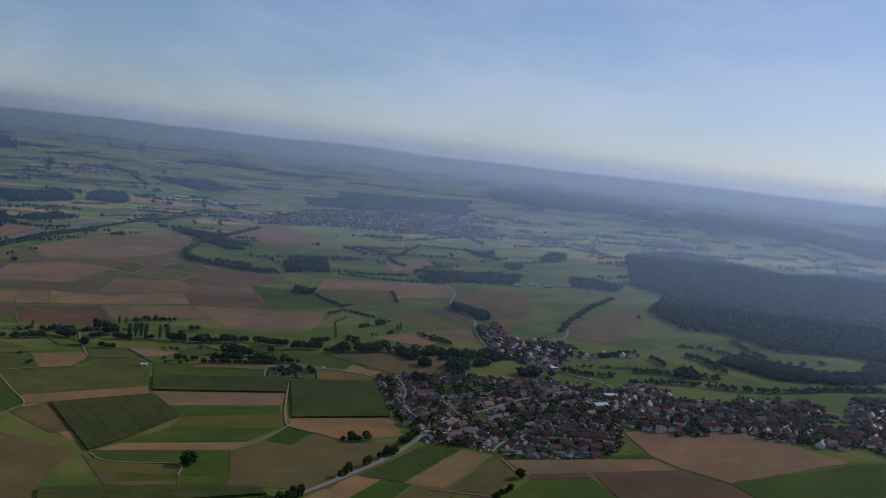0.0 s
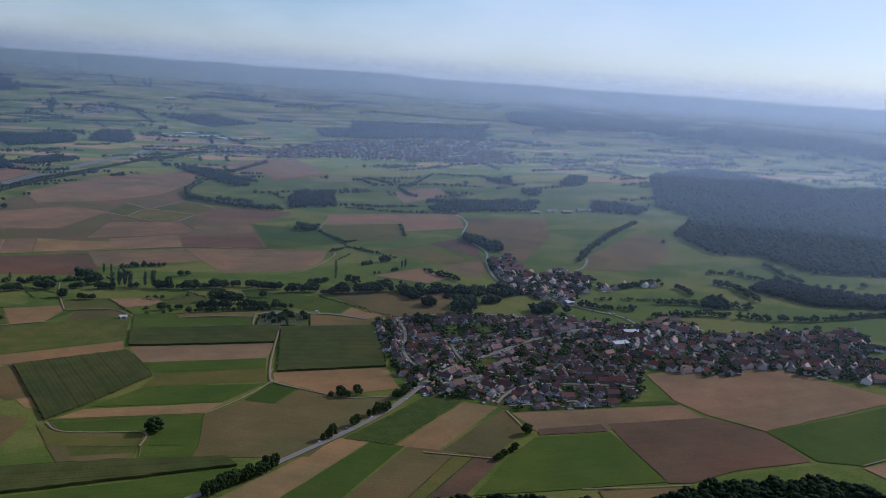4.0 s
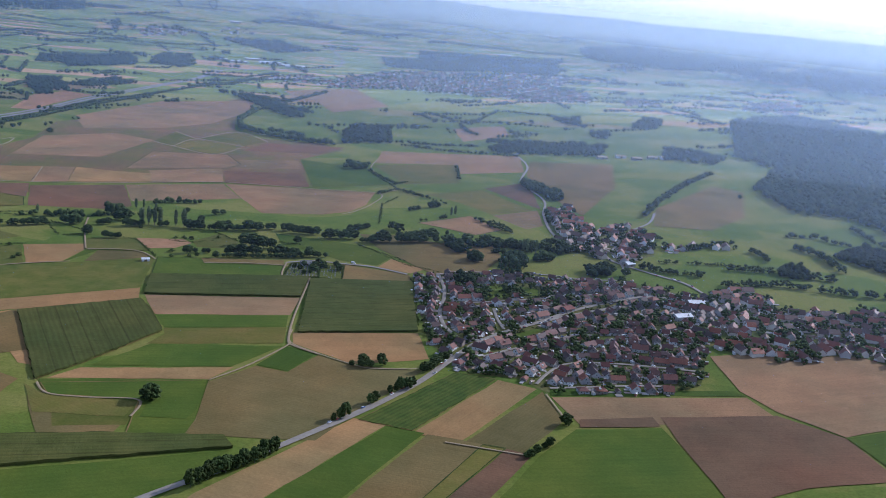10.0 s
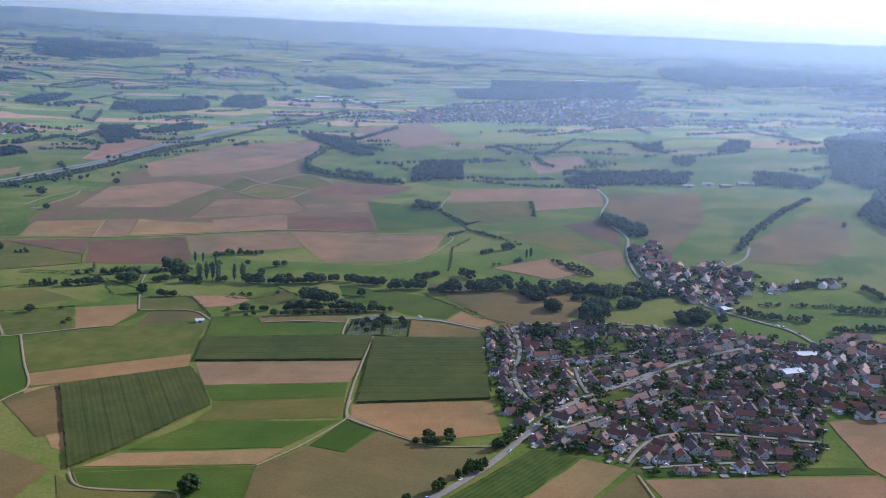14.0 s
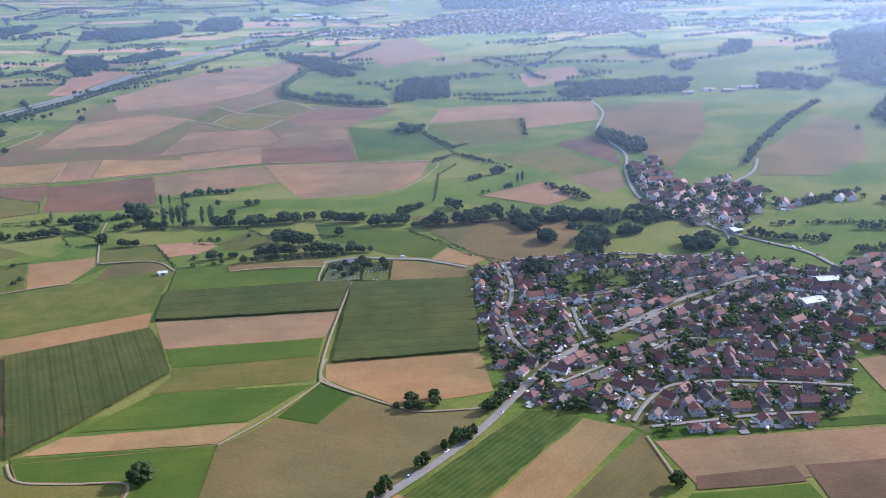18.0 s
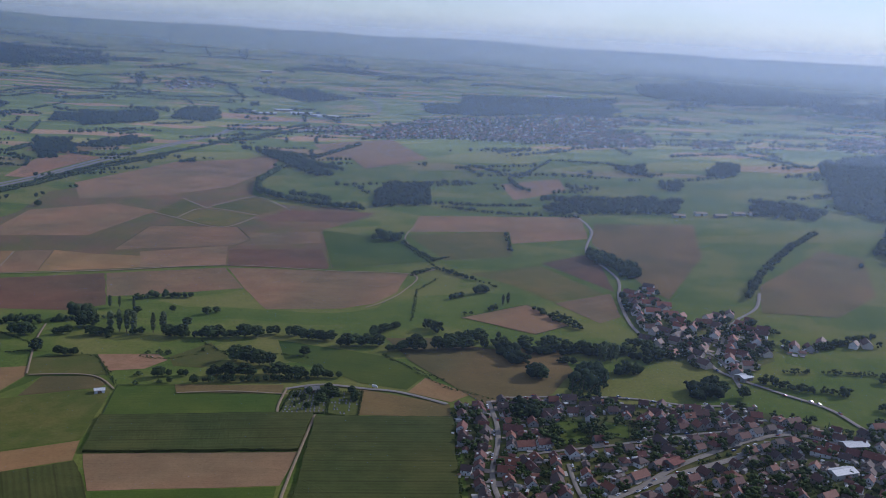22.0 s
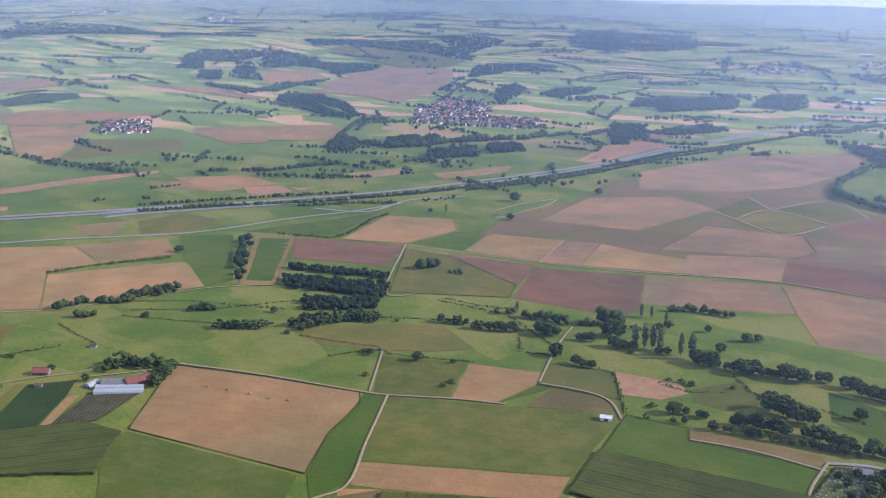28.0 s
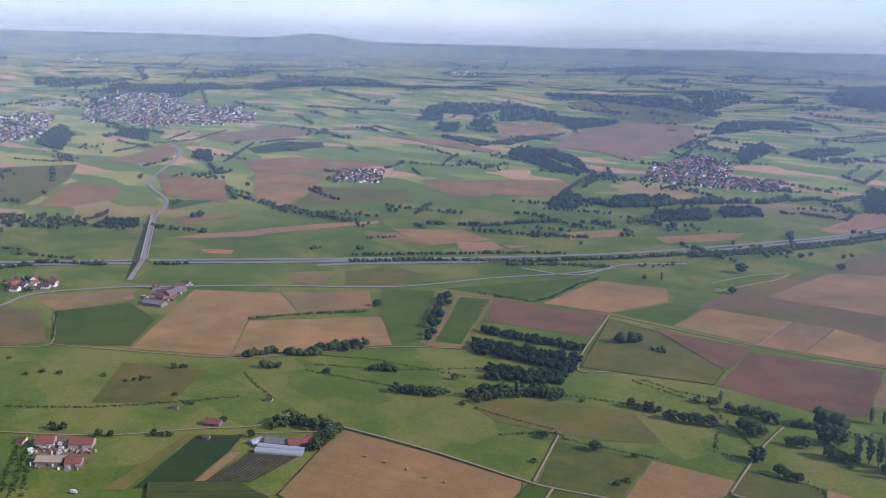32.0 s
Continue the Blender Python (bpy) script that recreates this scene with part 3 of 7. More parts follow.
def margin(corners, k):
    """A strip of rough grass round a field."""
    ring = list(corners) + [corners[0]]
    cx, cy = sum(c[0] for c in corners) / len(corners), sum(c[1] for c in corners) / len(corners)
    v, f = [], []
    for a, b in zip(ring, ring[1:]):
        d = math.dist(a, b)
        if d < 12:
            continue
        n = max(2, int(d / 14))
        nx, ny = -(b[1] - a[1]) / d, (b[0] - a[0]) / d
        for i in range(n + 1):
            x, y = a[0] + (b[0] - a[0]) * i / n, a[1] + (b[1] - a[1]) * i / n
            w = random.uniform(0.25, 0.8)
            for q in (-w, w):
                v.append((x + nx * q, y + ny * q, ground_z(x + nx * q, y + ny * q) + 0.72))
            if i:
                e = len(v)
                f.append((e - 4, e - 2, e - 1, e - 3))
    if f:
        ob = new("field_margin", mesh_of("field_margin", v, f, CROP[("dgreen", "yg", "dry", "g1")[k % 4]]))
        tagged(ob, "narrow strip of rough grass between fields", "grass strip", kind="structure")


def road(kind, width, *line):
    """A ribbon with a low crown and verge edges, on the land."""
    mat, name, label = {"asphalt": (ASPHALT, "road", "grey asphalt country road"), "track": (GRAVEL, "farm_track", "pale gravel farm track"),
                        "highway": (HIGHWAY, "motorway", "pale grey motorway carriageway"), "bare": (SAND, "sandy_track", "sandy building track")}[kind]
    pts = smooth_line(line)
    v, f = [], []
    far = max(0.0, math.hypot(line[0][0] - CX, line[0][1] - CY) - 2200) / 700
    for i, (x, y) in enumerate(pts):
        a, b = pts[max(0, i - 1)], pts[min(len(pts) - 1, i + 1)]
        d = math.hypot(b[0] - a[0], b[1] - a[1]) or 1
        nx, ny = -(b[1] - a[1]) / d, (b[0] - a[0]) / d
        for s, up in ((-0.56, -0.1), (-0.5, 0.0), (0.0, 0.08), (0.5, 0.0), (0.56, -0.1)):
            px, py = x + nx * width * s, y + ny * width * s
            v.append((px, py, ground_z(px, py) + 1.05 + up + far))
    for i in range(len(pts) - 1):
        for k in range(4):
            a = i * 5 + k
            f.append((a, a + 5, a + 6, a + 1))
    ob = new(name, mesh_of(name, v, f, mat, True))
    tagged(ob, label, "road", kind="structure")


field("garden", (59, 1050), (103, 1064), (155, 1063), (217, 1057), (280, 1039), (317, 1049), (417, 970), (312, 722), (278, 703), (163, 702), (142, 732), (96, 744), (76, 789), (63, 828), (60, 893))
field("garden", (492, 932), (696, 933), (668, 852), (582, 750), (547, 763), (496, 796), (433, 784), (383, 797), (356, 826), (401, 975), (463, 1023))
field("garden", (279, 1407), (328, 1439), (314, 1261), (395, 1337), (424, 1278), (397, 1170), (332, 1124), (275, 1195))
field("garden", (281, 1347), (324, 1462), (333, 1418), (344, 1300), (321, 1214), (277, 1223))
field("garden", (764, 953), (966, 914), (739, 659), (669, 693), (639, 729), (583, 729), (555, 764), (568, 810), (649, 797))
field("fallow", (-690, 1878), (-715, 2114), (-588, 2283), (-378, 2711), (-334, 2629), (-347, 2353), (-319, 2144), (-259, 2044), (-112, 2008), (-62, 1936), (-141, 1816), (-107, 1566), (-265, 1567), (-418, 1522), (-521, 1512))
field("fallow", (-709, 1611), (-725, 1757), (-692, 1895), (-507, 1512), (-558, 1498), (-662, 1495))
field("g2", (-462, 1023), (-267, 1092), (-257, 974), (-404, 909))
field("stub", (-403, 908), (-257, 972), (-250, 935), (-361, 885), (-386, 876))
field("corn", (-68, 1024), (54, 1023), (54, 851), (-69, 841))
field("corn", (-257, 1021), (-103, 1031), (-71, 1029), (-75, 956), (-247, 949))
field("g1", (-265, 1097), (-211, 1099), (-205, 1079), (-105, 1080), (-104, 1033), (-256, 1024))
field("dry", (-212, 1101), (-107, 1103), (-106, 1082), (-205, 1081))
field("pink", (-246, 947), (-75, 954), (-81, 895), (-221, 884))
field("g1", (-218, 882), (-83, 893), (-82, 857), (-203, 845))
field("yg", (-203, 843), (-82, 856), (-81, 810), (-210, 799), (-199, 827))
field("stub", (-74, 841), (54, 848), (62, 777), (45, 772), (-11, 760), (-71, 811))
field("corn", (-283, 706), (-359, 878), (-247, 930), (-225, 890), (-203, 835), (-253, 748))
field("stub", (-390, 867), (-360, 884), (-294, 737), (-310, 742))
field("stub", (-441, 1128), (-367, 1145), (-361, 1117), (-372, 1062), (-409, 1046))
field("g1", (-360, 1116), (-344, 1117), (-355, 1090), (-371, 1060))
field("dry", (-344, 1117), (-291, 1121), (-275, 1104), (-280, 1091), (-347, 1066))
field("g2", (-524, 1100), (-443, 1126), (-411, 1045), (-476, 1022))
field("yg", (-376, 1169), (-313, 1183), (-282, 1124), (-360, 1117))
field("bare", (-313, 1183), (-251, 1187), (-236, 1169), (-252, 1143), (-285, 1136))
field("yg", (-237, 1179), (-204, 1226), (-174, 1179), (-196, 1148), (-226, 1152))
field("pink", (-251, 1554), (-101, 1542), (8, 1530), (-6, 1435), (-34, 1382), (-72, 1359), (-164, 1353), (-206, 1442))
field("pink", (-409, 1511), (-254, 1553), (-209, 1447), (-266, 1427), (-372, 1398))
field("red", (-549, 1468), (-411, 1510), (-362, 1362), (-396, 1337), (-507, 1336))
field("pink", (-684, 1467), (-553, 1473), (-534, 1419), (-624, 1423))
field("red", (-271, 1666), (-129, 1674), (-107, 1553), (-253, 1563))
field("pink", (-400, 1638), (-278, 1690), (-256, 1566), (-375, 1545))
field("stub", (-526, 1634), (-470, 1620), (-389, 1612), (-375, 1545), (-503, 1512))
field("pink", (-577, 1623), (-528, 1634), (-504, 1511), (-558, 1497))
field("stub", (-692, 1600), (-579, 1623), (-560, 1499), (-673, 1493))
field("pink", (-435, 1824), (-289, 1829), (-249, 1732), (-269, 1688), (-442, 1646))
field("pink", (-257, 1780), (-146, 1800), (-134, 1718), (-258, 1691))
field("pink", (-681, 1927), (-555, 2014), (-460, 1952), (-512, 1739), (-670, 1718))
field("pink", (-704, 2222), (-575, 2554), (-343, 2667), (-326, 2474), (-382, 2227), (-473, 2120), (-634, 2049))
field("yg", (-451, 1928), (-372, 1977), (-273, 1928), (-309, 1833), (-389, 1850))
field("red", (-230, 1985), (-57, 1970), (-105, 1883), (-267, 1881))
field("g1", (-143, 1813), (-5, 1742), (45, 1599), (-102, 1554))
field("yg", (1, 1782), (175, 1815), (164, 1631), (62, 1608))
field("pink", (23, 1945), (319, 1933), (300, 1753), (172, 1720), (175, 1811), (7, 1804))
field("red", (204, 1591), (294, 1656), (281, 1437))
field("yg", (94, 1531), (199, 1579), (266, 1426), (195, 1391), (147, 1473))
field("pink", (195, 1386), (274, 1429), (267, 1326), (237, 1302))
field("pink", (74, 1325), (159, 1379), (199, 1293), (156, 1261))
field("stub", (30, 1124), (73, 1080), (53, 1061), (13, 1086))
field("g1", (-132, 1236), (-69, 1212), (-16, 1188), (29, 1129), (12, 1092), (-35, 1110), (-71, 1147), (-116, 1173))
field("dry", (-33, 1093), (52, 1055), (53, 1025), (-35, 1031))
field("g1", (168, 711), (340, 709), (346, 698), (166, 695))
field("pink", (166, 691), (345, 695), (358, 641), (180, 637))
field("beet", (-3, 640), (85, 744), (121, 730), (40, 621))
field("stub", (40, 617), (123, 728), (156, 709), (77, 602))
field("dry", (79, 600), (160, 703), (168, 643), (122, 581))
field("stub", (-7, 643), (19, 630), (-68, 510), (-105, 482), (-131, 486), (-113, 519))
field("g1", (20, 630), (50, 617), (-19, 503), (-46, 461), (-97, 470), (-67, 510))
field("dry", (52, 615), (95, 599), (38, 503), (6, 452), (-44, 461), (-17, 502))
field("yg", (95, 598), (112, 592), (56, 509), (39, 507))
field("red", (113, 592), (131, 581), (89, 513), (57, 509))
field("dry", (-100, 750), (-70, 737), (-44, 781), (-11, 758), (55, 747), (-18, 632), (-36, 601), (-139, 607), (-135, 712))
field("g1", (-100, 752), (-76, 802), (-47, 783), (-69, 739))
field("g1", (-206, 799), (-80, 803), (-122, 747), (-247, 741))
field("stub", (-253, 735), (-119, 745), (-137, 717), (-274, 710))
field("g1", (-276, 699), (-136, 714), (-133, 633), (-137, 602), (-181, 604), (-186, 670), (-262, 676))
field("dry", (-275, 682), (-188, 667), (-186, 636), (-194, 595), (-244, 597), (-278, 673))
field("g2", (-257, 674), (-184, 668), (-185, 622), (-240, 617))
field("corn", (-307, 594), (-199, 605), (-106, 604), (-97, 586), (-296, 542))
field("g1", (-293, 536), (-99, 582), (-131, 519), (-166, 461), (-306, 469), (-325, 530))
field("dry", (-397, 770), (-297, 706), (-311, 596), (-301, 544), (-331, 552))
field("stub", (-677, 968), (-585, 994), (-486, 1014), (-470, 995), (-455, 934), (-425, 871), (-597, 850))
field("g2", (-594, 846), (-428, 866), (-393, 799), (-525, 764), (-594, 824))
field("stub", (-521, 760), (-419, 780), (-418, 757), (-412, 731), (-460, 707))
field("g1", (-481, 1015), (-463, 1020), (-390, 876), (-398, 845), (-423, 871), (-453, 933))
field("dry", (-397, 840), (-361, 885), (-322, 806), (-306, 777), (-333, 763))
field("yg", (-655, 1108), (-586, 1176), (-520, 1207), (-457, 1166), (-492, 1134), (-535, 1113), (-593, 1090))
field("grassstrip", (-976, 1388), (-923, 1418), (-779, 1218), (-818, 1195))
field("g1", (-960, 1382), (-923, 1405), (-796, 1231), (-824, 1214))
field("red", (-920, 1415), (-763, 1471), (-715, 1369), (-850, 1327))
field("stub", (-895, 1611), (-794, 1649), (-748, 1588), (-768, 1480), (-860, 1448))
field("g1", (-743, 1582), (-696, 1588), (-674, 1492), (-761, 1484))
field("red", (-695, 1457), (-555, 1483), (-529, 1391), (-633, 1416))
field("yg", (-749, 1456), (-665, 1453), (-530, 1384), (-513, 1336), (-645, 1275))
field("stub", (-1237, 1108), (-1144, 1194), (-1039, 1158), (-1055, 1091), (-934, 996), (-1033, 921), (-1097, 978))
field("stub", (-1145, 1197), (-1069, 1301), (-994, 1249), (-1037, 1160))
field("stub", (-1047, 1088), (-953, 1232), (-848, 1167), (-908, 1051), (-931, 996))
field("g1", (-1071, 1326), (-1009, 1374), (-837, 1204), (-846, 1172), (-957, 1232))
field("stub", (-1340, 908), (-1289, 1041), (-1241, 1016), (-1242, 912))
field("g1", (-1245, 913), (-1227, 1005), (-1127, 997), (-1042, 924), (-1105, 856))
field("dry", (-1319, 862), (-1259, 894), (-1119, 855), (-1133, 806))
field("yg", (-890, 817), (-990, 893), (-905, 954), (-840, 877))
field("yg", (-696, 749), (-758, 854), (-750, 859), (-683, 763))
field("dgreen", (-682, 768), (-749, 860), (-721, 891), (-697, 863), (-663, 811))
field("stub", (-661, 811), (-696, 864), (-689, 871), (-655, 817))
field("veg", (-655, 817), (-685, 879), (-650, 907), (-632, 846))
field("corn", (-680, 782), (-636, 837), (-595, 841), (-554, 784), (-611, 742))
field("stub", (-1248, 1270), (-1201, 1341), (-1151, 1265), (-1183, 1246))
field("yg", (-1191, 1347), (-1172, 1433), (-1077, 1429), (-1077, 1356), (-1124, 1298))
field("g1", (-1013, 1396), (-918, 1618), (-883, 1460), (-958, 1420))
field("stub", (-1784, 1333), (-1750, 1486), (-1699, 1328))
field("stub", (-2357, 1574), (-2139, 1658), (-1867, 1511), (-2049, 1450))
field("g1", (-1995, 1422), (-1909, 1503), (-1866, 1373))
field("stub", (-2210, 1783), (-2064, 1937), (-1747, 1579), (-1895, 1596))
field("yg", (-1745, 1592), (-1932, 1797), (-1767, 1947), (-1652, 1856))
field("stub", (-2073, 1164), (-2338, 1343), (-2211, 1412), (-2046, 1325), (-2021, 1203))
field("yg", (-2647, 1269), (-2593, 1456), (-2368, 1344), (-2098, 1153), (-2149, 1116))
field("stub", (-1845, 2053), (-1726, 2178), (-1571, 2046), (-1616, 1964))
field("stub", (-1705, 2177), (-1553, 2288), (-1460, 2162), (-1586, 2064))
field("pink", (-2044, 2717), (-2109, 3036), (-1912, 3285), (-1752, 3107), (-1716, 2811), (-1980, 2779))
field("stub", (-2393, 1857), (-2359, 2003), (-2094, 2174), (-2111, 1933), (-2216, 1790))
field("stub", (-2474, 2460), (-2294, 2573), (-2048, 2562), (-2091, 2507))
field("stub", (-2834, 1925), (-2783, 2255), (-2628, 2261), (-2667, 1951))
field("stub", (-2608, 1532), (-2751, 1802), (-2621, 1766), (-2485, 1639))
field("stub", (-2364, 2855), (-2252, 3006), (-2161, 2864), (-2245, 2738))
field("stub", (-1415, 1545), (-1348, 1718), (-1236, 1687), (-1257, 1580))
field("bare", (-1233, 1627), (-1191, 1686), (-1150, 1660), (-1181, 1593))
field("stub", (-1181, 1863), (-1132, 1975), (-1083, 1930), (-1132, 1822))
field("stub", (-1042, 1963), (-953, 2135), (-929, 2055), (-991, 1927))
field("bare", (-863, 2300), (-865, 2553), (-825, 2462), (-827, 2296))
field("dry", (482, 1459), (648, 1659), (692, 1610), (617, 1408), (529, 1318), (444, 1340))
field("dry", (331, 1871), (504, 1858), (453, 1627), (344, 1399), (327, 1456), (300, 1714))
field("pink", (-239, 2971), (-64, 3065), (42, 2674), (-109, 2506))
field("stub", (-1425, 1624), (-1326, 1725), (-1223, 1703), (-1258, 1583))
field("pink", (-2124, 2887), (-2116, 3219), (-1872, 3329), (-1742, 3123), (-1714, 2757))
field("stub", (-1863, 2082), (-1620, 2346), (-1521, 2290), (-1540, 2141), (-1758, 1999))
field("stub", (-2375, 2843), (-2279, 3016), (-2166, 2968), (-2259, 2770))
field("pink", (-281, 2933), (-78, 3039), (-25, 2863), (-208, 2675))
field("pink", (199, 2293), (339, 2367), (332, 2207), (211, 2102))
field("g1", (622, 875), (680, 854), (642, 820), (579, 825))
field("dgreen", (-2554, 1962), (-2587, 2102), (-2502, 2203), (-2436, 2165), (-2439, 2057), (-2469, 1940))
field("yg", (-2382, 3230), (-2273, 3403), (-2090, 3481), (-1893, 3451), (-1915, 3341), (-2050, 3254), (-2150, 3250))
field("yg", (-460, 1941), (-441, 2075), (-381, 1994), (-412, 1902))
field("yg", (-406, 1890), (-375, 1980), (-277, 1915), (-318, 1829))
field("yg", (-375, 2003), (-308, 2107), (-231, 2004), (-272, 1933))
field("bare", (-1248, 1640), (-1205, 1689), (-1152, 1669), (-1173, 1618), (-1208, 1606))
field("bare", (-1180, 1688), (-1135, 1719), (-1148, 1678))
field("bare", (-867, 2260), (-898, 2509), (-846, 2608), (-779, 2527), (-805, 2392), (-816, 2258))
field("bare", (-1604, 1246), (-1600, 1313), (-1576, 1371), (-1570, 1442), (-1550, 1534), (-1501, 1656), (-1480, 1634), (-1499, 1553), (-1520, 1462), (-1526, 1366), (-1563, 1293))
field("bare", (-1484, 1245), (-1440, 1287), (-1416, 1267), (-1452, 1235))
field("pink", (-842, 745), (-836, 764), (-800, 784), (-775, 771), (-743, 752), (-775, 721))
field("pink", (-1208, 1020), (-1199, 1050), (-1257, 1109), (-1282, 1110), (-1273, 1077), (-1251, 1043))

field("dry", (-14, 1247), (42, 1246), (98, 1210), (134, 1213), (174, 1208), (180, 1141), (152, 1083), (129, 1060), (87, 1053), (54, 1106), (14, 1173))
field("bare", (-855, 2267), (-803, 2393), (-763, 2577), (-843, 2609), (-885, 2486))
field("stub", (-977, 2627), (-887, 2809), (-807, 2769), (-831, 2596))

field("pink", (346, 795), (381, 802), (504, 798), (587, 680), (399, 616), (361, 664), (344, 709))
field("red", (253, 652), (357, 657), (398, 614), (405, 543), (328, 532), (282, 513), (261, 515), (254, 607))
field("red", (182, 646), (246, 652), (248, 634), (179, 631))
field("g1", (175, 627), (248, 631), (252, 605), (260, 517), (185, 513), (93, 509), (137, 580))
field("dry", (198, 507), (277, 507), (255, 482), (198, 467))
field("g1", (399, 614), (592, 674), (662, 679), (584, 580), (446, 529), (411, 542))
field("pink", (443, 524), (578, 571), (476, 442), (441, 439), (451, 497))
field("g1", (-280, 707), (-138, 713), (-136, 652), (-141, 635), (-178, 637), (-178, 661), (-185, 667), (-264, 676))
field("yg", (-288, 696), (-267, 677), (-187, 665), (-189, 643), (-190, 637), (-263, 641))

road("asphalt", 6.0, (-28, 626), (-12, 643), (16, 675), (51, 721), (83, 775), (114, 823), (156, 864), (211, 903), (286, 943))
road("asphalt", 6.0, (-181, 476), (-135, 521), (-104, 548), (-53, 600), (-1, 656), (9, 669))
road("asphalt", 5.2, (189, 888), (244, 937), (340, 985), (414, 932), (509, 907), (598, 875), (646, 852))
road("asphalt", 3.9, (88, 1062), (92, 1007), (89, 964), (81, 914), (84, 868), (99, 826))
road("asphalt", 3.1, (143, 931), (143, 894), (146, 864))
road("asphalt", 3.1, (115, 785), (151, 809), (185, 824), (218, 851), (244, 848))
road("asphalt", 3.1, (157, 719), (172, 745), (193, 768), (223, 773), (263, 768), (325, 753))
road("asphalt", 3.1, (168, 710), (207, 714), (246, 718), (284, 717))
road("asphalt", 3.1, (104, 1071), (156, 1073), (219, 1069), (272, 1051), (317, 1049))
road("asphalt", 3.1, (111, 948), (146, 957), (183, 965), (228, 979), (284, 992))
road("asphalt", 3.9, (326, 1177), (330, 1136), (367, 1082), (398, 1042), (409, 1001), (417, 970))
road("asphalt", 3.9, (335, 1087), (339, 1183), (308, 1209), (274, 1266), (279, 1393), (298, 1505), (282, 1658), (317, 1814), (309, 1954))
road("asphalt", 3.9, (339, 1183), (391, 1294), (441, 1356), (470, 1425))
road("track", 2.2, (-69, 1029), (-74, 943), (-77, 872), (-76, 817), (-69, 802), (-43, 781))
road("track", 1.8, (-75, 848), (-74, 813), (-44, 783), (-11, 758), (8, 749), (56, 750))
road("track", 2.0, (-74, 813), (-78, 799), (-107, 750), (-136, 714))
road("track", 2.0, (-279, 699), (-263, 677), (-229, 671), (-186, 668), (-185, 636))
road("track", 2.2, (-461, 1023), (-420, 939), (-388, 875), (-396, 841), (-418, 757))
road("track", 2.2, (-680, 971), (-587, 997), (-486, 1016), (-461, 1023), (-403, 1049), (-362, 1062))
road("track", 2.0, (-533, 1112), (-480, 1021))
road("track", 2.2, (-761, 1472), (-555, 1493), (-418, 1522), (-256, 1565), (-101, 1541), (14, 1523), (3, 1441), (-23, 1387), (-44, 1363))
road("track", 2.2, (-761, 1472), (-651, 1275), (-613, 1287))
road("track", 2.0, (-555, 1493), (-579, 1617))
road("track", 2.0, (-358, 1120), (-315, 1124), (-288, 1115), (-265, 1086))
road("track", 2.0, (-403, 1280), (-391, 1221), (-361, 1122))
road("track", 2.0, (-204, 1078), (-156, 1084), (-100, 1078))
road("track", 2.2, (-103, 1094), (-102, 1030), (-69, 1025))
road("asphalt", 4.0, (-103, 1092), (-70, 1103), (-28, 1093), (6, 1084), (50, 1055))
road("track", 2.2, (15, 1854), (0, 1738), (46, 1607))
road("track", 2.2, (14, 1523), (46, 1554))
road("asphalt", 6.0, (-1300, 801), (-1316, 861), (-1352, 918), (-1323, 1013), (-1275, 1087), (-1188, 1207), (-1066, 1347), (-1012, 1496), (-958, 1607), (-930, 1700))
road("asphalt", 6.0, (-1029, 1581), (-938, 1614), (-935, 1726), (-871, 1814))
road("asphalt", 8.0, (-1818, 1319), (-1978, 1420), (-2219, 1487), (-2411, 1621), (-2617, 1773), (-2749, 1805))
road("track", 1.8, (-870, 725), (-803, 793), (-761, 867), (-735, 905), (-733, 922))
road("track", 1.8, (-724, 896), (-684, 947), (-681, 972))
road("track", 1.8, (-1224, 900), (-1107, 854), (-1131, 805))
road("track", 1.8, (-1107, 854), (-1024, 916), (-927, 995), (-892, 1056), (-842, 1159), (-781, 1221))
road("track", 1.8, (162, 697), (170, 641))
road("track", 1.8, (65, 601), (130, 579))
road("highway", 11.0, (-1277, 1353), (-1254, 1398), (-1181, 1506), (-1100, 1622), (-989, 1806), (-882, 2059), (-808, 2272), (-758, 2541), (-677, 2808), (-588, 3079), (-538, 3319), (-358, 3473), (-183, 3598), (-130, 3758), (-199, 3982))
road("highway", 11.0, (-1252, 1333), (-1232, 1379), (-1159, 1484), (-1079, 1597), (-971, 1780), (-868, 2031), (-797, 2245), (-746, 2508), (-669, 2779), (-583, 3058), (-534, 3297))
road("highway", 11.0, (-1728, 733), (-1582, 943), (-1435, 1165), (-1294, 1360), (-1218, 1470))
road("highway", 11.0, (-1698, 728), (-1561, 936), (-1417, 1155), (-1277, 1348), (-1204, 1459))
road("track", 1.5, (278, 508), (233, 509), (185, 512))
road("track", 1.5, (445, 528), (512, 552), (585, 581))
road("bare", 2.6, (-459, 1936), (-409, 1893), (-316, 1821), (-274, 1907))
road("bare", 2.6, (-409, 1893), (-378, 1990), (-271, 1928))
road("bare", 2.0, (-443, 2080), (-378, 1990))
road("bare", 2.2, (-378, 1990), (-309, 2113), (-228, 2000))
road("bare", 2.6, (-768, 1731), (-755, 1816), (-725, 1881))
road("bare", 2.6, (-735, 1685), (-725, 1757), (-714, 1824), (-721, 1878))

# ---------------------------------------------------------------- trees
ICO = bmesh.new()
bmesh.ops.create_icosphere(ICO, subdivisions=1, radius=1.0)
ICO_V = [tuple(q.co) for q in ICO.verts]
ICO_F = [tuple(q.index for q in t.verts) for t in ICO.faces]
ICO.free()
rng = random.Random(11)


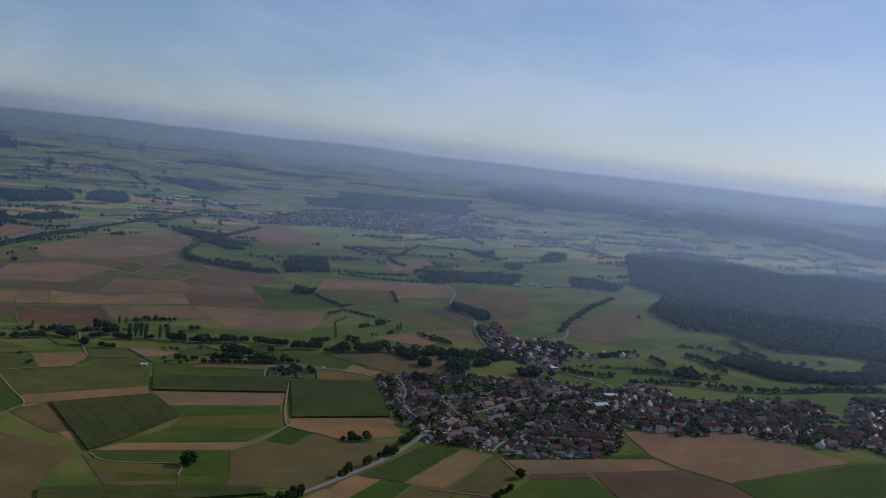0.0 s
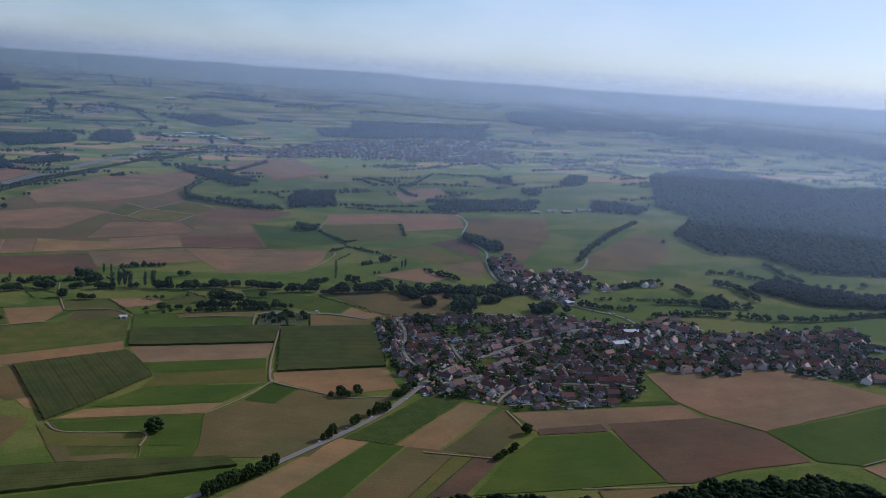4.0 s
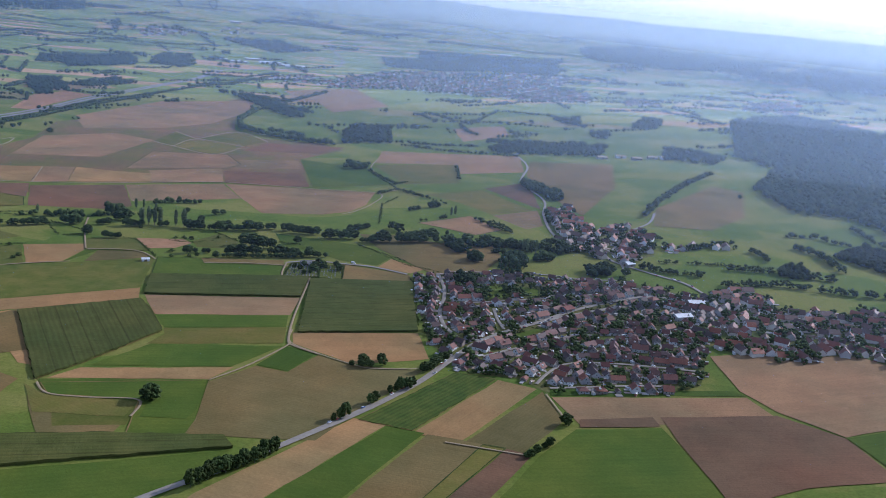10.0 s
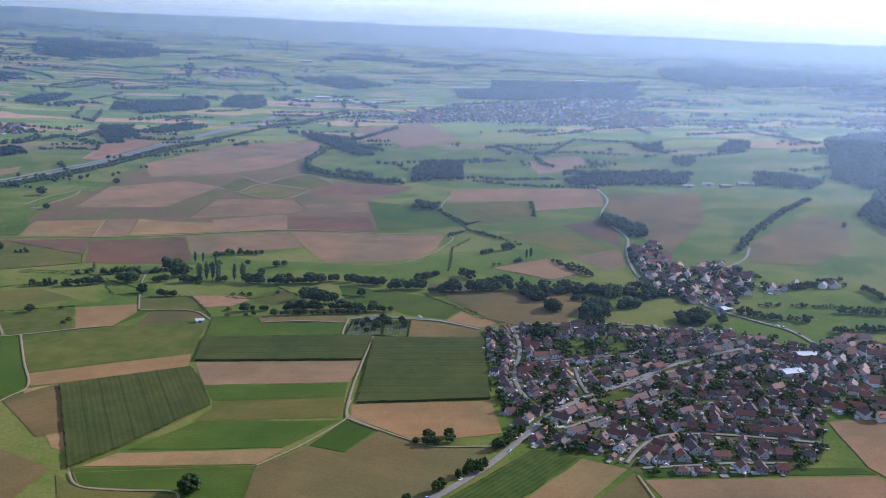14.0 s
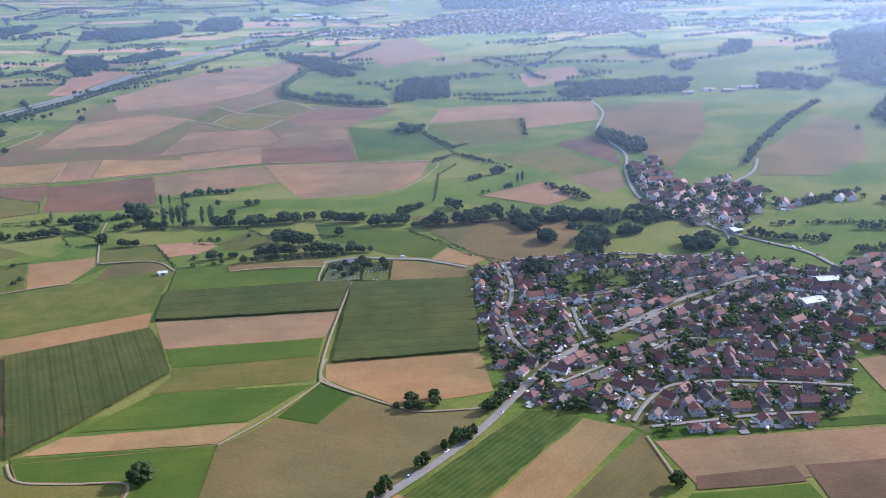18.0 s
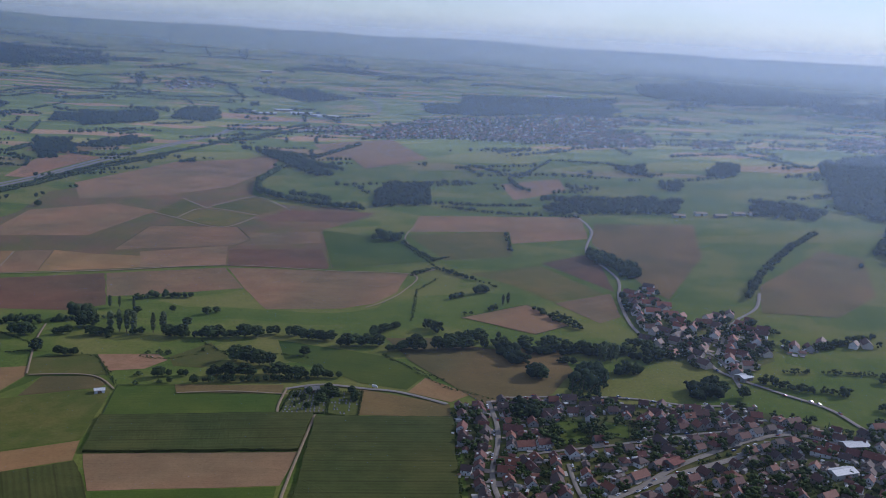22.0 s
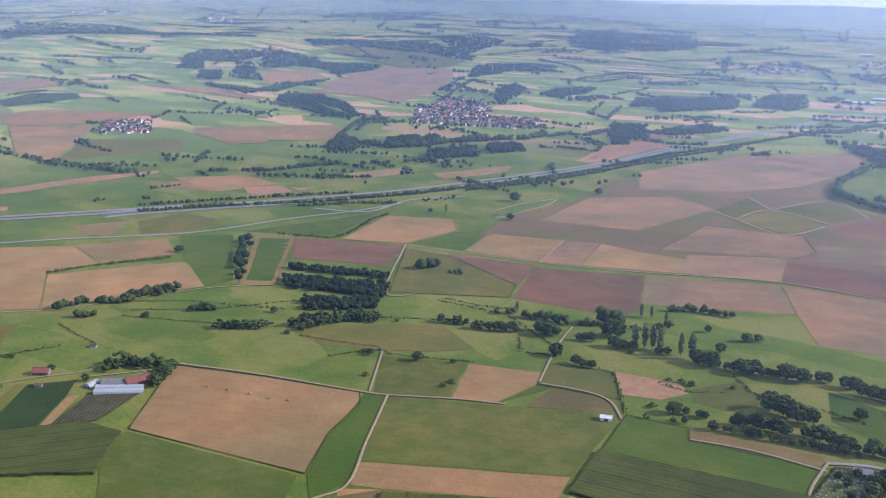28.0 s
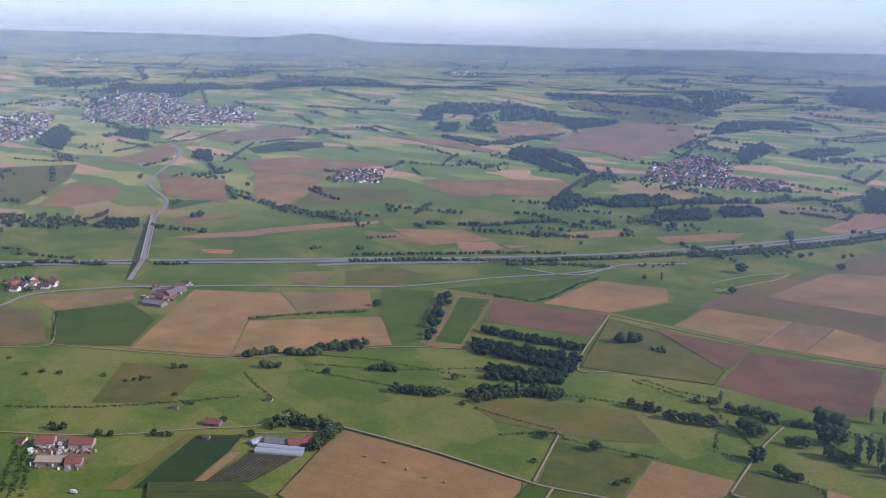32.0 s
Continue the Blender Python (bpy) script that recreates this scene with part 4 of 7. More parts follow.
def clump(x, y, z, r, flat=0.8):
    """A ragged tuft of leaves."""
    a = rng.uniform(0, 6.28)
    c, s = math.cos(a), math.sin(a)
    v = []
    for px, py, pz in ICO_V:
        k = r * rng.uniform(0.62, 1.25)
        v.append((x + (px * c - py * s) * k, y + (px * s + py * c) * k, z + pz * k * flat))
    return v, ICO_F


def crown(kind, n, big=1.0):
    """Crown of height 1 over a trunk, built of tufts spread through its outline with gaps."""
    pieces = []
    for i in range(n):
        a = rng.uniform(0, 6.28)
        if kind == "broad":
            u = rng.uniform(0.0, 1.0)
            z = 0.24 + 0.68 * u
            wide = 0.43 * math.sin(math.pi * (0.14 + 0.80 * u)) ** 0.7 * rng.uniform(0.55, 1.08)
            r = rng.uniform(0.095, 0.165)
        elif kind == "poplar":
            u = rng.uniform(0.0, 1.0)
            z = 0.16 + 0.80 * u
            wide = 0.105 * math.sin(math.pi * (0.12 + 0.80 * u)) * rng.uniform(0.4, 1.1)
            r = rng.uniform(0.05, 0.085)
        elif kind == "conifer":
            u = rng.uniform(0.0, 1.0)
            z = 0.10 + 0.86 * u
            wide = 0.20 * (1 - u) * rng.uniform(0.6, 1.05)
            r = 0.03 + 0.06 * (1 - u) * rng.uniform(0.7, 1.2)
        else:
            u = rng.uniform(0.0, 1.0)
            z = 0.12 + 0.70 * u
            wide = 0.62 * math.sin(math.pi * (0.25 + 0.65 * u)) * rng.uniform(0.3, 1.05)
            r = rng.uniform(0.12, 0.22)
        pieces.append(clump(wide * math.cos(a), wide * math.sin(a), z, r * big))
    # loose sprays of leaves at the outline
    for i in range(n):
        v, f = pieces[i]
        x, y, z = v[rng.randrange(len(v))]
        s = 0.022 if kind == "poplar" else 0.04
        q = [(x + rng.uniform(-s, s), y + rng.uniform(-s, s), z + rng.uniform(-s, s)) for _ in range(4)]
        pieces.append((q, [(0, 1, 2), (0, 2, 3), (0, 3, 1)]))
    return join(*pieces)


def limb(x0, y0, z0, r0, x1, y1, z1, r1, n=5):
    v = []
    for x, y, z, r in ((x0, y0, z0, r0), (x1, y1, z1, r1)):
        v += [(x + r * math.cos(2 * math.pi * k / n), y + r * math.sin(2 * math.pi * k / n), z) for k in range(n)]
    return v, [(k, (k + 1) % n, n + (k + 1) % n, n + k) for k in range(n)]


def trunk(kind):
    top = {"broad": 0.5, "poplar": 0.8, "conifer": 0.9, "bush": 0.3}[kind]
    pieces = [limb(0, 0, -0.03, 0.026, 0.006, 0.004, 0.24, 0.020), limb(0.006, 0.004, 0.24, 0.020, 0, 0.01, top, 0.008)]
    for k in range(5):
        a = k * 1.26 + rng.uniform(-0.3, 0.3)
        w = {"broad": 0.26, "poplar": 0.06, "conifer": 0.10, "bush": 0.30}[kind]
        z = top * rng.uniform(0.35, 0.7)
        pieces.append(limb(0, 0, z, 0.012, w * math.cos(a), w * math.sin(a), z + 0.16, 0.004, 4))
    return join(*pieces)


PROTO = {}
for kind, leaf, count, size in (("broad", LEAF, 7, 62), ("poplar", LEAF_POPLAR, 3, 85), ("conifer", LEAF_DARK, 2, 60), ("bush", HEDGE, 4, 30)):
    PROTO[kind] = [(mesh_of("crown", *crown(kind, size), leaf), mesh_of("trunk", *trunk(kind), BARK)) for _ in range(count)]


def round_crown(n):
    """A tree seen from afar: a few large ragged tufts."""
    pieces = [clump(0, 0, 0.52, 0.42, 0.95)]
    for i in range(n - 1):
        a = rng.uniform(0, 6.28)
        pieces.append(clump(0.26 * math.cos(a), 0.26 * math.sin(a), rng.uniform(0.45, 0.8), rng.uniform(0.2, 0.28), 0.9))
    return join(*pieces)


SMALL = [round_crown(4) for _ in range(10)]
MID = [crown("broad", 20, 1.3) for _ in range(6)]
TINY = [round_crown(2) for _ in range(10)]
LOW = {k: [crown(k, {"poplar": 16, "bush": 6}.get(k, 12), 1.45) for _ in range(6)] for k in ("broad", "conifer", "poplar", "bush")}
TREE_WORDS = {"broad": "broad-leaved tree with a dense dark green crown", "poplar": "tall narrow poplar with grey green leaves",
              "conifer": "dark green conifer with a pointed crown", "bush": "low spreading green bush"}


def tree(x, y, h, kind="broad", group="", wide=1.0):
    crown_me, trunk_me = rng.choice(PROTO[kind])
    base = new({"broad": "tree", "poplar": "poplar_tree", "conifer": "conifer_tree", "bush": "bush"}[kind])
    w = h * wide * rng.uniform(0.85, 1.15)
    base.matrix_world = pose(x, y, ground_z(x, y), 0, 0, rng.uniform(0, 360)) @ Matrix.Diagonal((w, w * rng.uniform(0.88, 1.1), h, 1))
    part("trunk", trunk_me, base)
    part("crown", crown_me, base)
    tagged(base, TREE_WORDS[kind], "bush" if kind == "bush" else "tree", group)


def stand(name, spots, label, leaf, kind="broad"):
    """Many trees in one mesh: spots of x, y, height."""
    v, f = [], []
    for x, y, h in spots:
        away = math.hypot(x - CX, y - CY)
        pv, pf = rng.choice(MID if name == "wood" and away < 700 else LOW[kind] if kind != "broad" or (away < 1250 and name != "wood") else SMALL if away < 1700 else TINY)
        a, k = rng.uniform(0, 6.28), len(v)
        w = h * rng.uniform(0.9, 1.25)
        c, s, z = math.cos(a) * w, math.sin(a) * w, ground_z(x, y) - 0.08 * h
        v += [(x + px * c - py * s, y + px * s + py * c, z + pz * h) for px, py, pz in pv]
        f += [tuple(i + k for i in q) for q in pf]
    if v:
        tagged(new(name, mesh_of(name, v, f, leaf, True)), label, "trees", kind="stuff")


def tree_row(height, spacing, *line):
    """A line of trees and shrubs: single trees near the village and the stream, a joined belt farther out."""
    spots = [(x + rng.uniform(-2, 2), y + rng.uniform(-2, 2), height * rng.uniform(0.65, 1.3)) for x, y, a in along(line, spacing * 0.85) if rng.random() < 0.94]
    mx, my = line[0]
    if height < 2:
        stand("ditch_scrub", [(x, y, h * 1.3) for x, y, h in spots], "ragged line of scrub along a ditch", HEDGE, "bush")
        return
    if height <= 5 and spacing < 6:
        stand("hedgerow", spots, "dense green hedgerow along a field", HEDGE, "bush")
        return
    if math.hypot(mx + 200, my - 850) < 470:
        roadside = my < 700 and mx < 60
        for x, y, h in spots:
            tree(x, y, h * (1.25 if roadside else 1.0), "bush" if h < 4.5 else "broad", "trees along the stream and road", 0.72 if roadside else 1.05)
        return
    stand("tree_belt", spots + [(x + rng.uniform(-4, 4), y + rng.uniform(-4, 4), h * 0.7) for x, y, h in spots if rng.random() < 0.6], "belt of dark green trees and shrubs", LEAF)


def single_trees(height, *spots):
    for x, y in spots:
        h = height * rng.uniform(0.9, 1.1)
        tree(x, y, h, "poplar" if height in (25, 15) else "bush" if height <= 5 else "broad", "single trees in the meadows", 1.0 if height in (25, 15) else 1.15)


def wood(height, *poly):
    poly = list(poly)
    xs, ys = [p[0] for p in poly], [p[1] for p in poly]
    area = abs(sum(a[0] * b[1] - b[0] * a[1] for a, b in zip(poly, poly[1:] + poly[:1]))) / 2
    d = max(5.0, min(12.5, math.sqrt(area / 2600)))
    d = max(d, 6.5 if math.hypot(xs[0], ys[0] - 300) < 1300 else 11.0)
    spots = []
    y = min(ys)
    while y < max(ys):
        x = min(xs)
        while x < max(xs):
            p = (x + rng.uniform(-0.55, 0.55) * d, y + rng.uniform(-0.55, 0.55) * d)
            if inside(p, poly):
                spots.append((*p, max(height * 0.9, d * 1.1) * rng.uniform(0.75, 1.15)))
            x += d
        y += d
    stand("wood", spots, "dense dark green wood with an uneven canopy", LEAF_WOOD)


# ---------------------------------------------------------------- houses
def gable_body(w, d, h, rise):
    """Walls with two gables; ridge along x."""
    v = [(-w, -d, -1.2), (w, -d, -1.2), (w, d, -1.2), (-w, d, -1.2), (-w, -d, h), (w, -d, h), (w, d, h), (-w, d, h), (-w, 0, h + rise), (w, 0, h + rise)]
    return v, [(0, 1, 5, 4), (2, 3, 7, 6), (1, 2, 6, 9, 5), (3, 0, 4, 8, 7)]


def gable_roof(w, d, h, rise, over=0.5, thick=0.25):
    s = rise / d
    v, f = [], []
    for side in (-1, 1):
        k = len(v)
        y1, z1 = side * (d + over), h - over * s
        for x in (-w - over, w + over):
            v += [(x, 0, h + rise + 0.05), (x, y1, z1 + 0.05), (x, y1, z1 + 0.05 + thick), (x, 0, h + rise + 0.05 + thick)]
        f += [(k, k + 1, k + 2, k + 3), (k + 7, k + 6, k + 5, k + 4), (k + 1, k + 5, k + 6, k + 2), (k + 2, k + 6, k + 7, k + 3), (k, k + 4, k + 5, k + 1)]
    return v, f


def hip_roof(w, d, h, rise, over=0.5):
    a, b, r = w + over, d + over, max(0.3, w - d * 0.8)
    v = [(-a, -b, h - 0.1), (a, -b, h - 0.1), (a, b, h - 0.1), (-a, b, h - 0.1), (-a, -b, h + 0.12), (a, -b, h + 0.12), (a, b, h + 0.12), (-a, b, h + 0.12), (-r, 0, h + rise), (r, 0, h + rise)]
    return v, [(3, 2, 1, 0), (0, 1, 5, 4), (1, 2, 6, 5), (2, 3, 7, 6), (3, 0, 4, 7), (4, 5, 9, 8), (6, 7, 8, 9), (5, 6, 9), (7, 4, 8)]


WINDOW = mesh_of("window", *box(-0.55, 0.55, -0.06, 0.06, -0.65, 0.65), GLASS)
DOOR = mesh_of("door", *box(-0.5, 0.5, -0.06, 0.06, 0, 2.05), WOOD)
HOUSE_KINDS = [(5.8, 4.6, 4.0, 3.8, "gable"), (5.2, 4.8, 3.1, 4.0, "gable"), (7.0, 5.0, 4.6, 3.8, "gable"), (4.8, 4.4, 4.6, 3.6, "gable"),
               (6.0, 5.2, 3.6, 3.0, "hip"), (9.0, 5.2, 4.0, 4.0, "gable"), (3.6, 2.8, 2.5, 1.5, "gable"), (3.2, 2.9, 2.4, 0.6, "gable")]
HOUSE_MESH = []
for w, d, h, rise, top in HOUSE_KINDS:
    body = gable_body(w, d, h, rise) if top == "gable" else join(box(-w, w, -d, d, -1.2, h))
    HOUSE_MESH.append((mesh_of("wall", *body, WALL), mesh_of("roof", *(gable_roof if top == "gable" else hip_roof)(w, d, h, rise), ROOF),
                       mesh_of("chimney", *join(box(w * 0.3, w * 0.3 + 0.7, -0.35, 0.35, h + rise - 1.0, h + rise + 1.1), box(w * 0.3 - 0.08, w * 0.3 + 0.78, -0.43, 0.43, h + rise + 1.1, h + rise + 1.25)), CHIM)))
HOUSE_LABEL = ["rendered detached house with a steep tiled gable roof", "low rendered house with a steep tiled roof", "large rendered house with a tiled gable roof", "narrow two-storey house with a tiled gable roof",
               "square house with a tiled hip roof", "long farmhouse with a tiled gable roof", "garden shed with a tiled roof", "flat garage with a low roof"]


ANNEX_WALL = mesh_of("annex", *box(-2.0, 2.0, -2.6, 2.6, -1.0, 2.5), WALL)
ANNEX_ROOF = mesh_of("annex_roof", *join(box(-2.25, 2.25, -2.85, 2.85, 2.5, 2.72), box(-2.25, 2.25, -2.85, -2.7, 2.72, 2.85), box(-2.25, 2.25, 2.7, 2.85, 2.72, 2.85)), GREYROOF)
DORMER = mesh_of("dormer", *join(box(-1.0, 1.0, -1.0, 1.0, -0.6, 1.3), box(-1.25, 1.25, -1.25, 1.25, 1.3, 1.5)), WALL)


def house(x, y, turn, k, group):
    w, d, h, rise, top = HOUSE_KINDS[k]
    wall_me, roof_me, chim_me = HOUSE_MESH[k]
    base = new("house" if k < 6 else "shed")
    s = rng.uniform(0.78, 0.95)
    base.matrix_world = pose(x, y, ground_z(x, y) + 0.15, 0, 0, math.degrees(turn)) @ Matrix.Diagonal((s, s, s, 1))
    wall_ob = part("wall", wall_me, base)
    part("roof", roof_me, base)
    if k < 6:
        part("chimney", chim_me, base)
        for side in (-1, 1):
            for i in (-0.55, 0.5):
                part("window", WINDOW, wall_ob).matrix_local = pose(i * w, side * d, h - 1.4, 0, 0, 0)
        for side in (-1, 1):
            part("window", WINDOW, wall_ob).matrix_local = pose(side * w, 0, h + 0.3, 0, 0, 90)
            part("window", WINDOW, wall_ob).matrix_local = pose(side * w, -d * 0.45, 1.5, 0, 0, 90)
    part("door", DOOR, wall_ob).matrix_local = pose(0.3, -d, 0, 0, 0, 0)
    if k < 6 and rng.random() < 0.45:
        side = rng.choice((-1, 1))
        slip = rng.uniform(-1.5, 1.5)
        part("annex", ANNEX_WALL, base, "low side wing").matrix_local = pose(side * (w + 2.0), slip, 0)
        part("annex_roof", ANNEX_ROOF, base).matrix_local = pose(side * (w + 2.0), slip, 0)
    if k < 6 and rng.random() < 0.4:
        part("dormer", DORMER, base, "small roof dormer").matrix_local = pose(rng.uniform(-0.4, 0.3) * w, rng.choice((-1, 1)) * d * 0.5, h + rise * 0.35)
    tagged(base, HOUSE_LABEL[k], "house" if k < 6 else "shed", group)


TAKEN = []


def free(x, y, gap):
    return all((x - a) ** 2 + (y - b) ** 2 > (gap + g) ** 2 for a, b, g in TAKEN)


STREETS = []


def near_street(x, y):
    best = (1e9, 0.0)
    for a, b, t in STREETS:
        d = math.hypot(a - x, b - y)
        if d < best[0]:
            best = (d, t)
    return best


def village_spots(poly, pitch, gap=6.6):
    """House places: rows on both sides of the streets, then the gardens behind them."""
    out = []
    for x, y, t in STREETS:
        for side in (-1, 1):
            off = rng.uniform(10.5, 13.5) * side
            px, py = x - math.sin(t) * off, y + math.cos(t) * off
            if inside((px, py), poly) and near_street(px, py)[0] > 9 and free(px, py, gap):
                TAKEN.append((px, py, gap))
                out.append((px, py, t + rng.choice((0, 0, 1.571)) + rng.uniform(-0.06, 0.06)))
    xs, ys = [p[0] for p in poly], [p[1] for p in poly]
    y = min(ys)
    while y < max(ys):
        x = min(xs)
        while x < max(xs):
            px, py = x + rng.uniform(-0.3, 0.3) * pitch, y + rng.uniform(-0.3, 0.3) * pitch
            if inside((px, py), poly) and free(px, py, gap):
                d, t = near_street(px, py)
                if d > 9.5:
                    TAKEN.append((px, py, gap))
                    out.append((px, py, t + rng.choice((0, 1.571)) + rng.uniform(-0.12, 0.12)))
            x += pitch
        y += pitch
    return out


def far_village(label, spots):
    """Houses too far off to be told apart singly."""
    v, f, rv, rf = [], [], [], []
    for x, y, t in spots:
        w, d, h, rise, top = HOUSE_KINDS[rng.choice((0, 1, 2, 3, 5, 6))]
        x, y, t = x + rng.uniform(-4, 4), y + rng.uniform(-4, 4), t + rng.uniform(-0.4, 0.4)
        z, c, s = ground_z(x, y), math.cos(t), math.sin(t)
        for (pv, pf), vv, ff in ((gable_body(w, d, h, rise), v, f), (gable_roof(w, d, h, rise), rv, rf)):
            k = len(vv)
            vv += [(x + a * c - b * s, y + a * s + b * c, z + e) for a, b, e in pv]
            ff += [tuple(i + k for i in q) for q in pf]
    top = new("distant_village")
    tagged(part("walls", mesh_of("walls", v, f, FAR_WALL), top), kind="stuff")
    tagged(part("roofs", mesh_of("roofs", rv, rf, FAR_ROOF), top), kind="stuff")
    tagged(top, label, "village", kind="stuff")
    stand("village_trees", [(x + rng.uniform(-12, 12), y + rng.uniform(-12, 12), rng.uniform(5, 11)) for x, y, t in spots for _ in (0, 1, 2) if rng.random() < 0.75], "green trees between the village houses", LEAF)


# ---------------------------------------------------------------- the village and its neighbours
STREETS += along([(-28, 626), (-12, 643), (16, 675), (51, 721), (83, 775), (114, 823), (156, 864), (211, 903), (286, 943)], 8.0)
STREETS += along([(-181, 476), (-135, 521), (-104, 548), (-53, 600), (-1, 656), (9, 669)], 8.0)
STREETS += along([(189, 888), (244, 937), (340, 985), (414, 932), (509, 907), (598, 875), (646, 852)], 8.0)
STREETS += along([(88, 1062), (92, 1007), (89, 964), (81, 914), (84, 868), (99, 826)], 8.0)
STREETS += along([(143, 931), (143, 894), (146, 864)], 8.0)
STREETS += along([(115, 785), (151, 809), (185, 824), (218, 851), (244, 848)], 8.0)
STREETS += along([(157, 719), (172, 745), (193, 768), (223, 773), (263, 768), (325, 753)], 8.0)
STREETS += along([(168, 710), (207, 714), (246, 718), (284, 717)], 8.0)
STREETS += along([(104, 1071), (156, 1073), (219, 1069), (272, 1051), (317, 1049)], 8.0)
STREETS += along([(111, 948), (146, 957), (183, 965), (228, 979), (284, 992)], 8.0)
STREETS += along([(326, 1177), (330, 1136), (367, 1082), (398, 1042), (409, 1001), (417, 970)], 8.0)
STREETS += along([(335, 1087), (339, 1183), (308, 1209), (274, 1266), (279, 1393), (298, 1505), (282, 1658), (317, 1814), (309, 1954)], 8.0)
STREETS += along([(339, 1183), (391, 1294), (441, 1356), (470, 1425)], 8.0)
for lawn in ([(139, 1013), (168, 1021), (167, 974), (137, 966)], [(188, 1016), (207, 1006), (202, 979), (179, 986)], [(148, 844), (180, 867), (195, 870), (161, 839)]):
    field("g1", *lawn)
    cx, cy = sum(q[0] for q in lawn) / len(lawn), sum(q[1] for q in lawn) / len(lawn)
    TAKEN.append((cx, cy, 13.0))
    TAKEN.extend(((cx + q[0]) / 2, (cy + q[1]) / 2, 10.0) for q in lawn)
for px, py, t in village_spots([(59, 1050), (103, 1064), (155, 1063), (217, 1057), (280, 1039), (317, 1049), (417, 970), (312, 722), (278, 703), (163, 702), (142, 732), (96, 744), (76, 789), (63, 828), (60, 893)], 12.8, 5.35):
    house(px, py, t, rng.choice((0, 0, 1, 1, 3, 3, 4, 2, 1, 6, 5, 6)), "houses of the village")
far_village("outer quarter of the village with tiled roofs", village_spots([(492, 932), (696, 933), (668, 852), (582, 750), (547, 763), (496, 796), (433, 784), (383, 797), (356, 826), (401, 975), (463, 1023)], 13.5, 5.5) + village_spots([(764, 953), (966, 914), (739, 659), (669, 693), (639, 729), (583, 729), (555, 764), (568, 810), (649, 797)], 13.5, 5.5))
far_village("hamlet of tiled houses beyond the stream", village_spots([(279, 1407), (328, 1439), (314, 1261), (395, 1337), (424, 1278), (397, 1170), (332, 1124), (275, 1195)], 15.5, 6.2) + village_spots([(281, 1347), (324, 1462), (333, 1418), (344, 1300), (321, 1214), (277, 1223)], 15.5, 6.2) + village_spots([(409, 1179), (524, 1215), (534, 1242), (414, 1211)], 18.0))
far_village("small village of red roofs on a hillside", village_spots([(-1480, 2505), (-1607, 2720), (-1650, 2976), (-1515, 2961), (-1335, 2717), (-1223, 2782), (-1142, 2622), (-1372, 2534)], 19.0))
far_village("far town with pale walls in the haze", village_spots([(-167, 3263), (15, 3561), (417, 3707), (609, 3767), (791, 3672), (674, 3440), (753, 3180), (675, 2882), (496, 2889), (346, 3020), (77, 3108), (-155, 3054)], 22.0) + village_spots([(-963, 3849), (-884, 3948), (-783, 3954), (-772, 3856), (-915, 3790)], 30.0))
far_village("far town of red roofs beyond the road bridge", village_spots([(-3203, 1693), (-3399, 1806), (-3514, 1944), (-3386, 2113), (-3239, 2121), (-3154, 2270), (-3018, 2275), (-2925, 2192), (-2964, 2031), (-3009, 1903), (-3040, 1846), (-3167, 1819), (-3194, 1712)], 20.0) + village_spots([(-3024, 1386), (-3390, 1502), (-3408, 1574), (-3343, 1665), (-3240, 1616), (-3068, 1522), (-3022, 1445)], 20.0))
far_village("group of farmsteads with red roofs", village_spots([(-1980, 1860), (-2106, 1986), (-2032, 2085), (-1888, 1953)], 20.0) + village_spots([(-1399, 887), (-1452, 911), (-1421, 975), (-1369, 964), (-1360, 913)], 17.0))
far_village("far hamlets scattered along the woods", village_spots([(1355, 3767), (1429, 3883), (1576, 3848), (1582, 3715), (1450, 3683)], 34.0) + village_spots([(1164, 2859), (1355, 3275), (1430, 3221), (1425, 3008), (1312, 2765), (1204, 2776)], 32.0))

far_village("far hamlets on the hills in the haze", village_spots([(-948, 3786), (-751, 3865), (-788, 3937), (-949, 3882)], 30.0) + village_spots([(-641, 3955), (-520, 4010), (-540, 4067), (-641, 4028)], 30.0) + village_spots([(775, 2849), (894, 2849), (946, 3082), (851, 3070)], 30.0) + village_spots([(1278, 3037), (1421, 3007), (1585, 3366), (1417, 3330)], 30.0) + village_spots([(-359, 3165), (-159, 3130), (-192, 3349), (-350, 3340)], 30.0))
far_village("far hamlets below the wooded ridges", village_spots([(-3819, 1863), (-3734, 2009), (-3807, 2029), (-3870, 1905)], 30.0) + village_spots([(-3339, 2734), (-3141, 2981), (-3179, 3011), (-3341, 2806)], 30.0) + village_spots([(-2936, 3104), (-2844, 3189), (-2892, 3234), (-2976, 3151)], 30.0) + village_spots([(-2665, 3223), (-2593, 3294), (-2634, 3320)], 30.0) + village_spots([(-3446, 1633), (-3421, 1762), (-3480, 1764), (-3496, 1658)], 30.0))

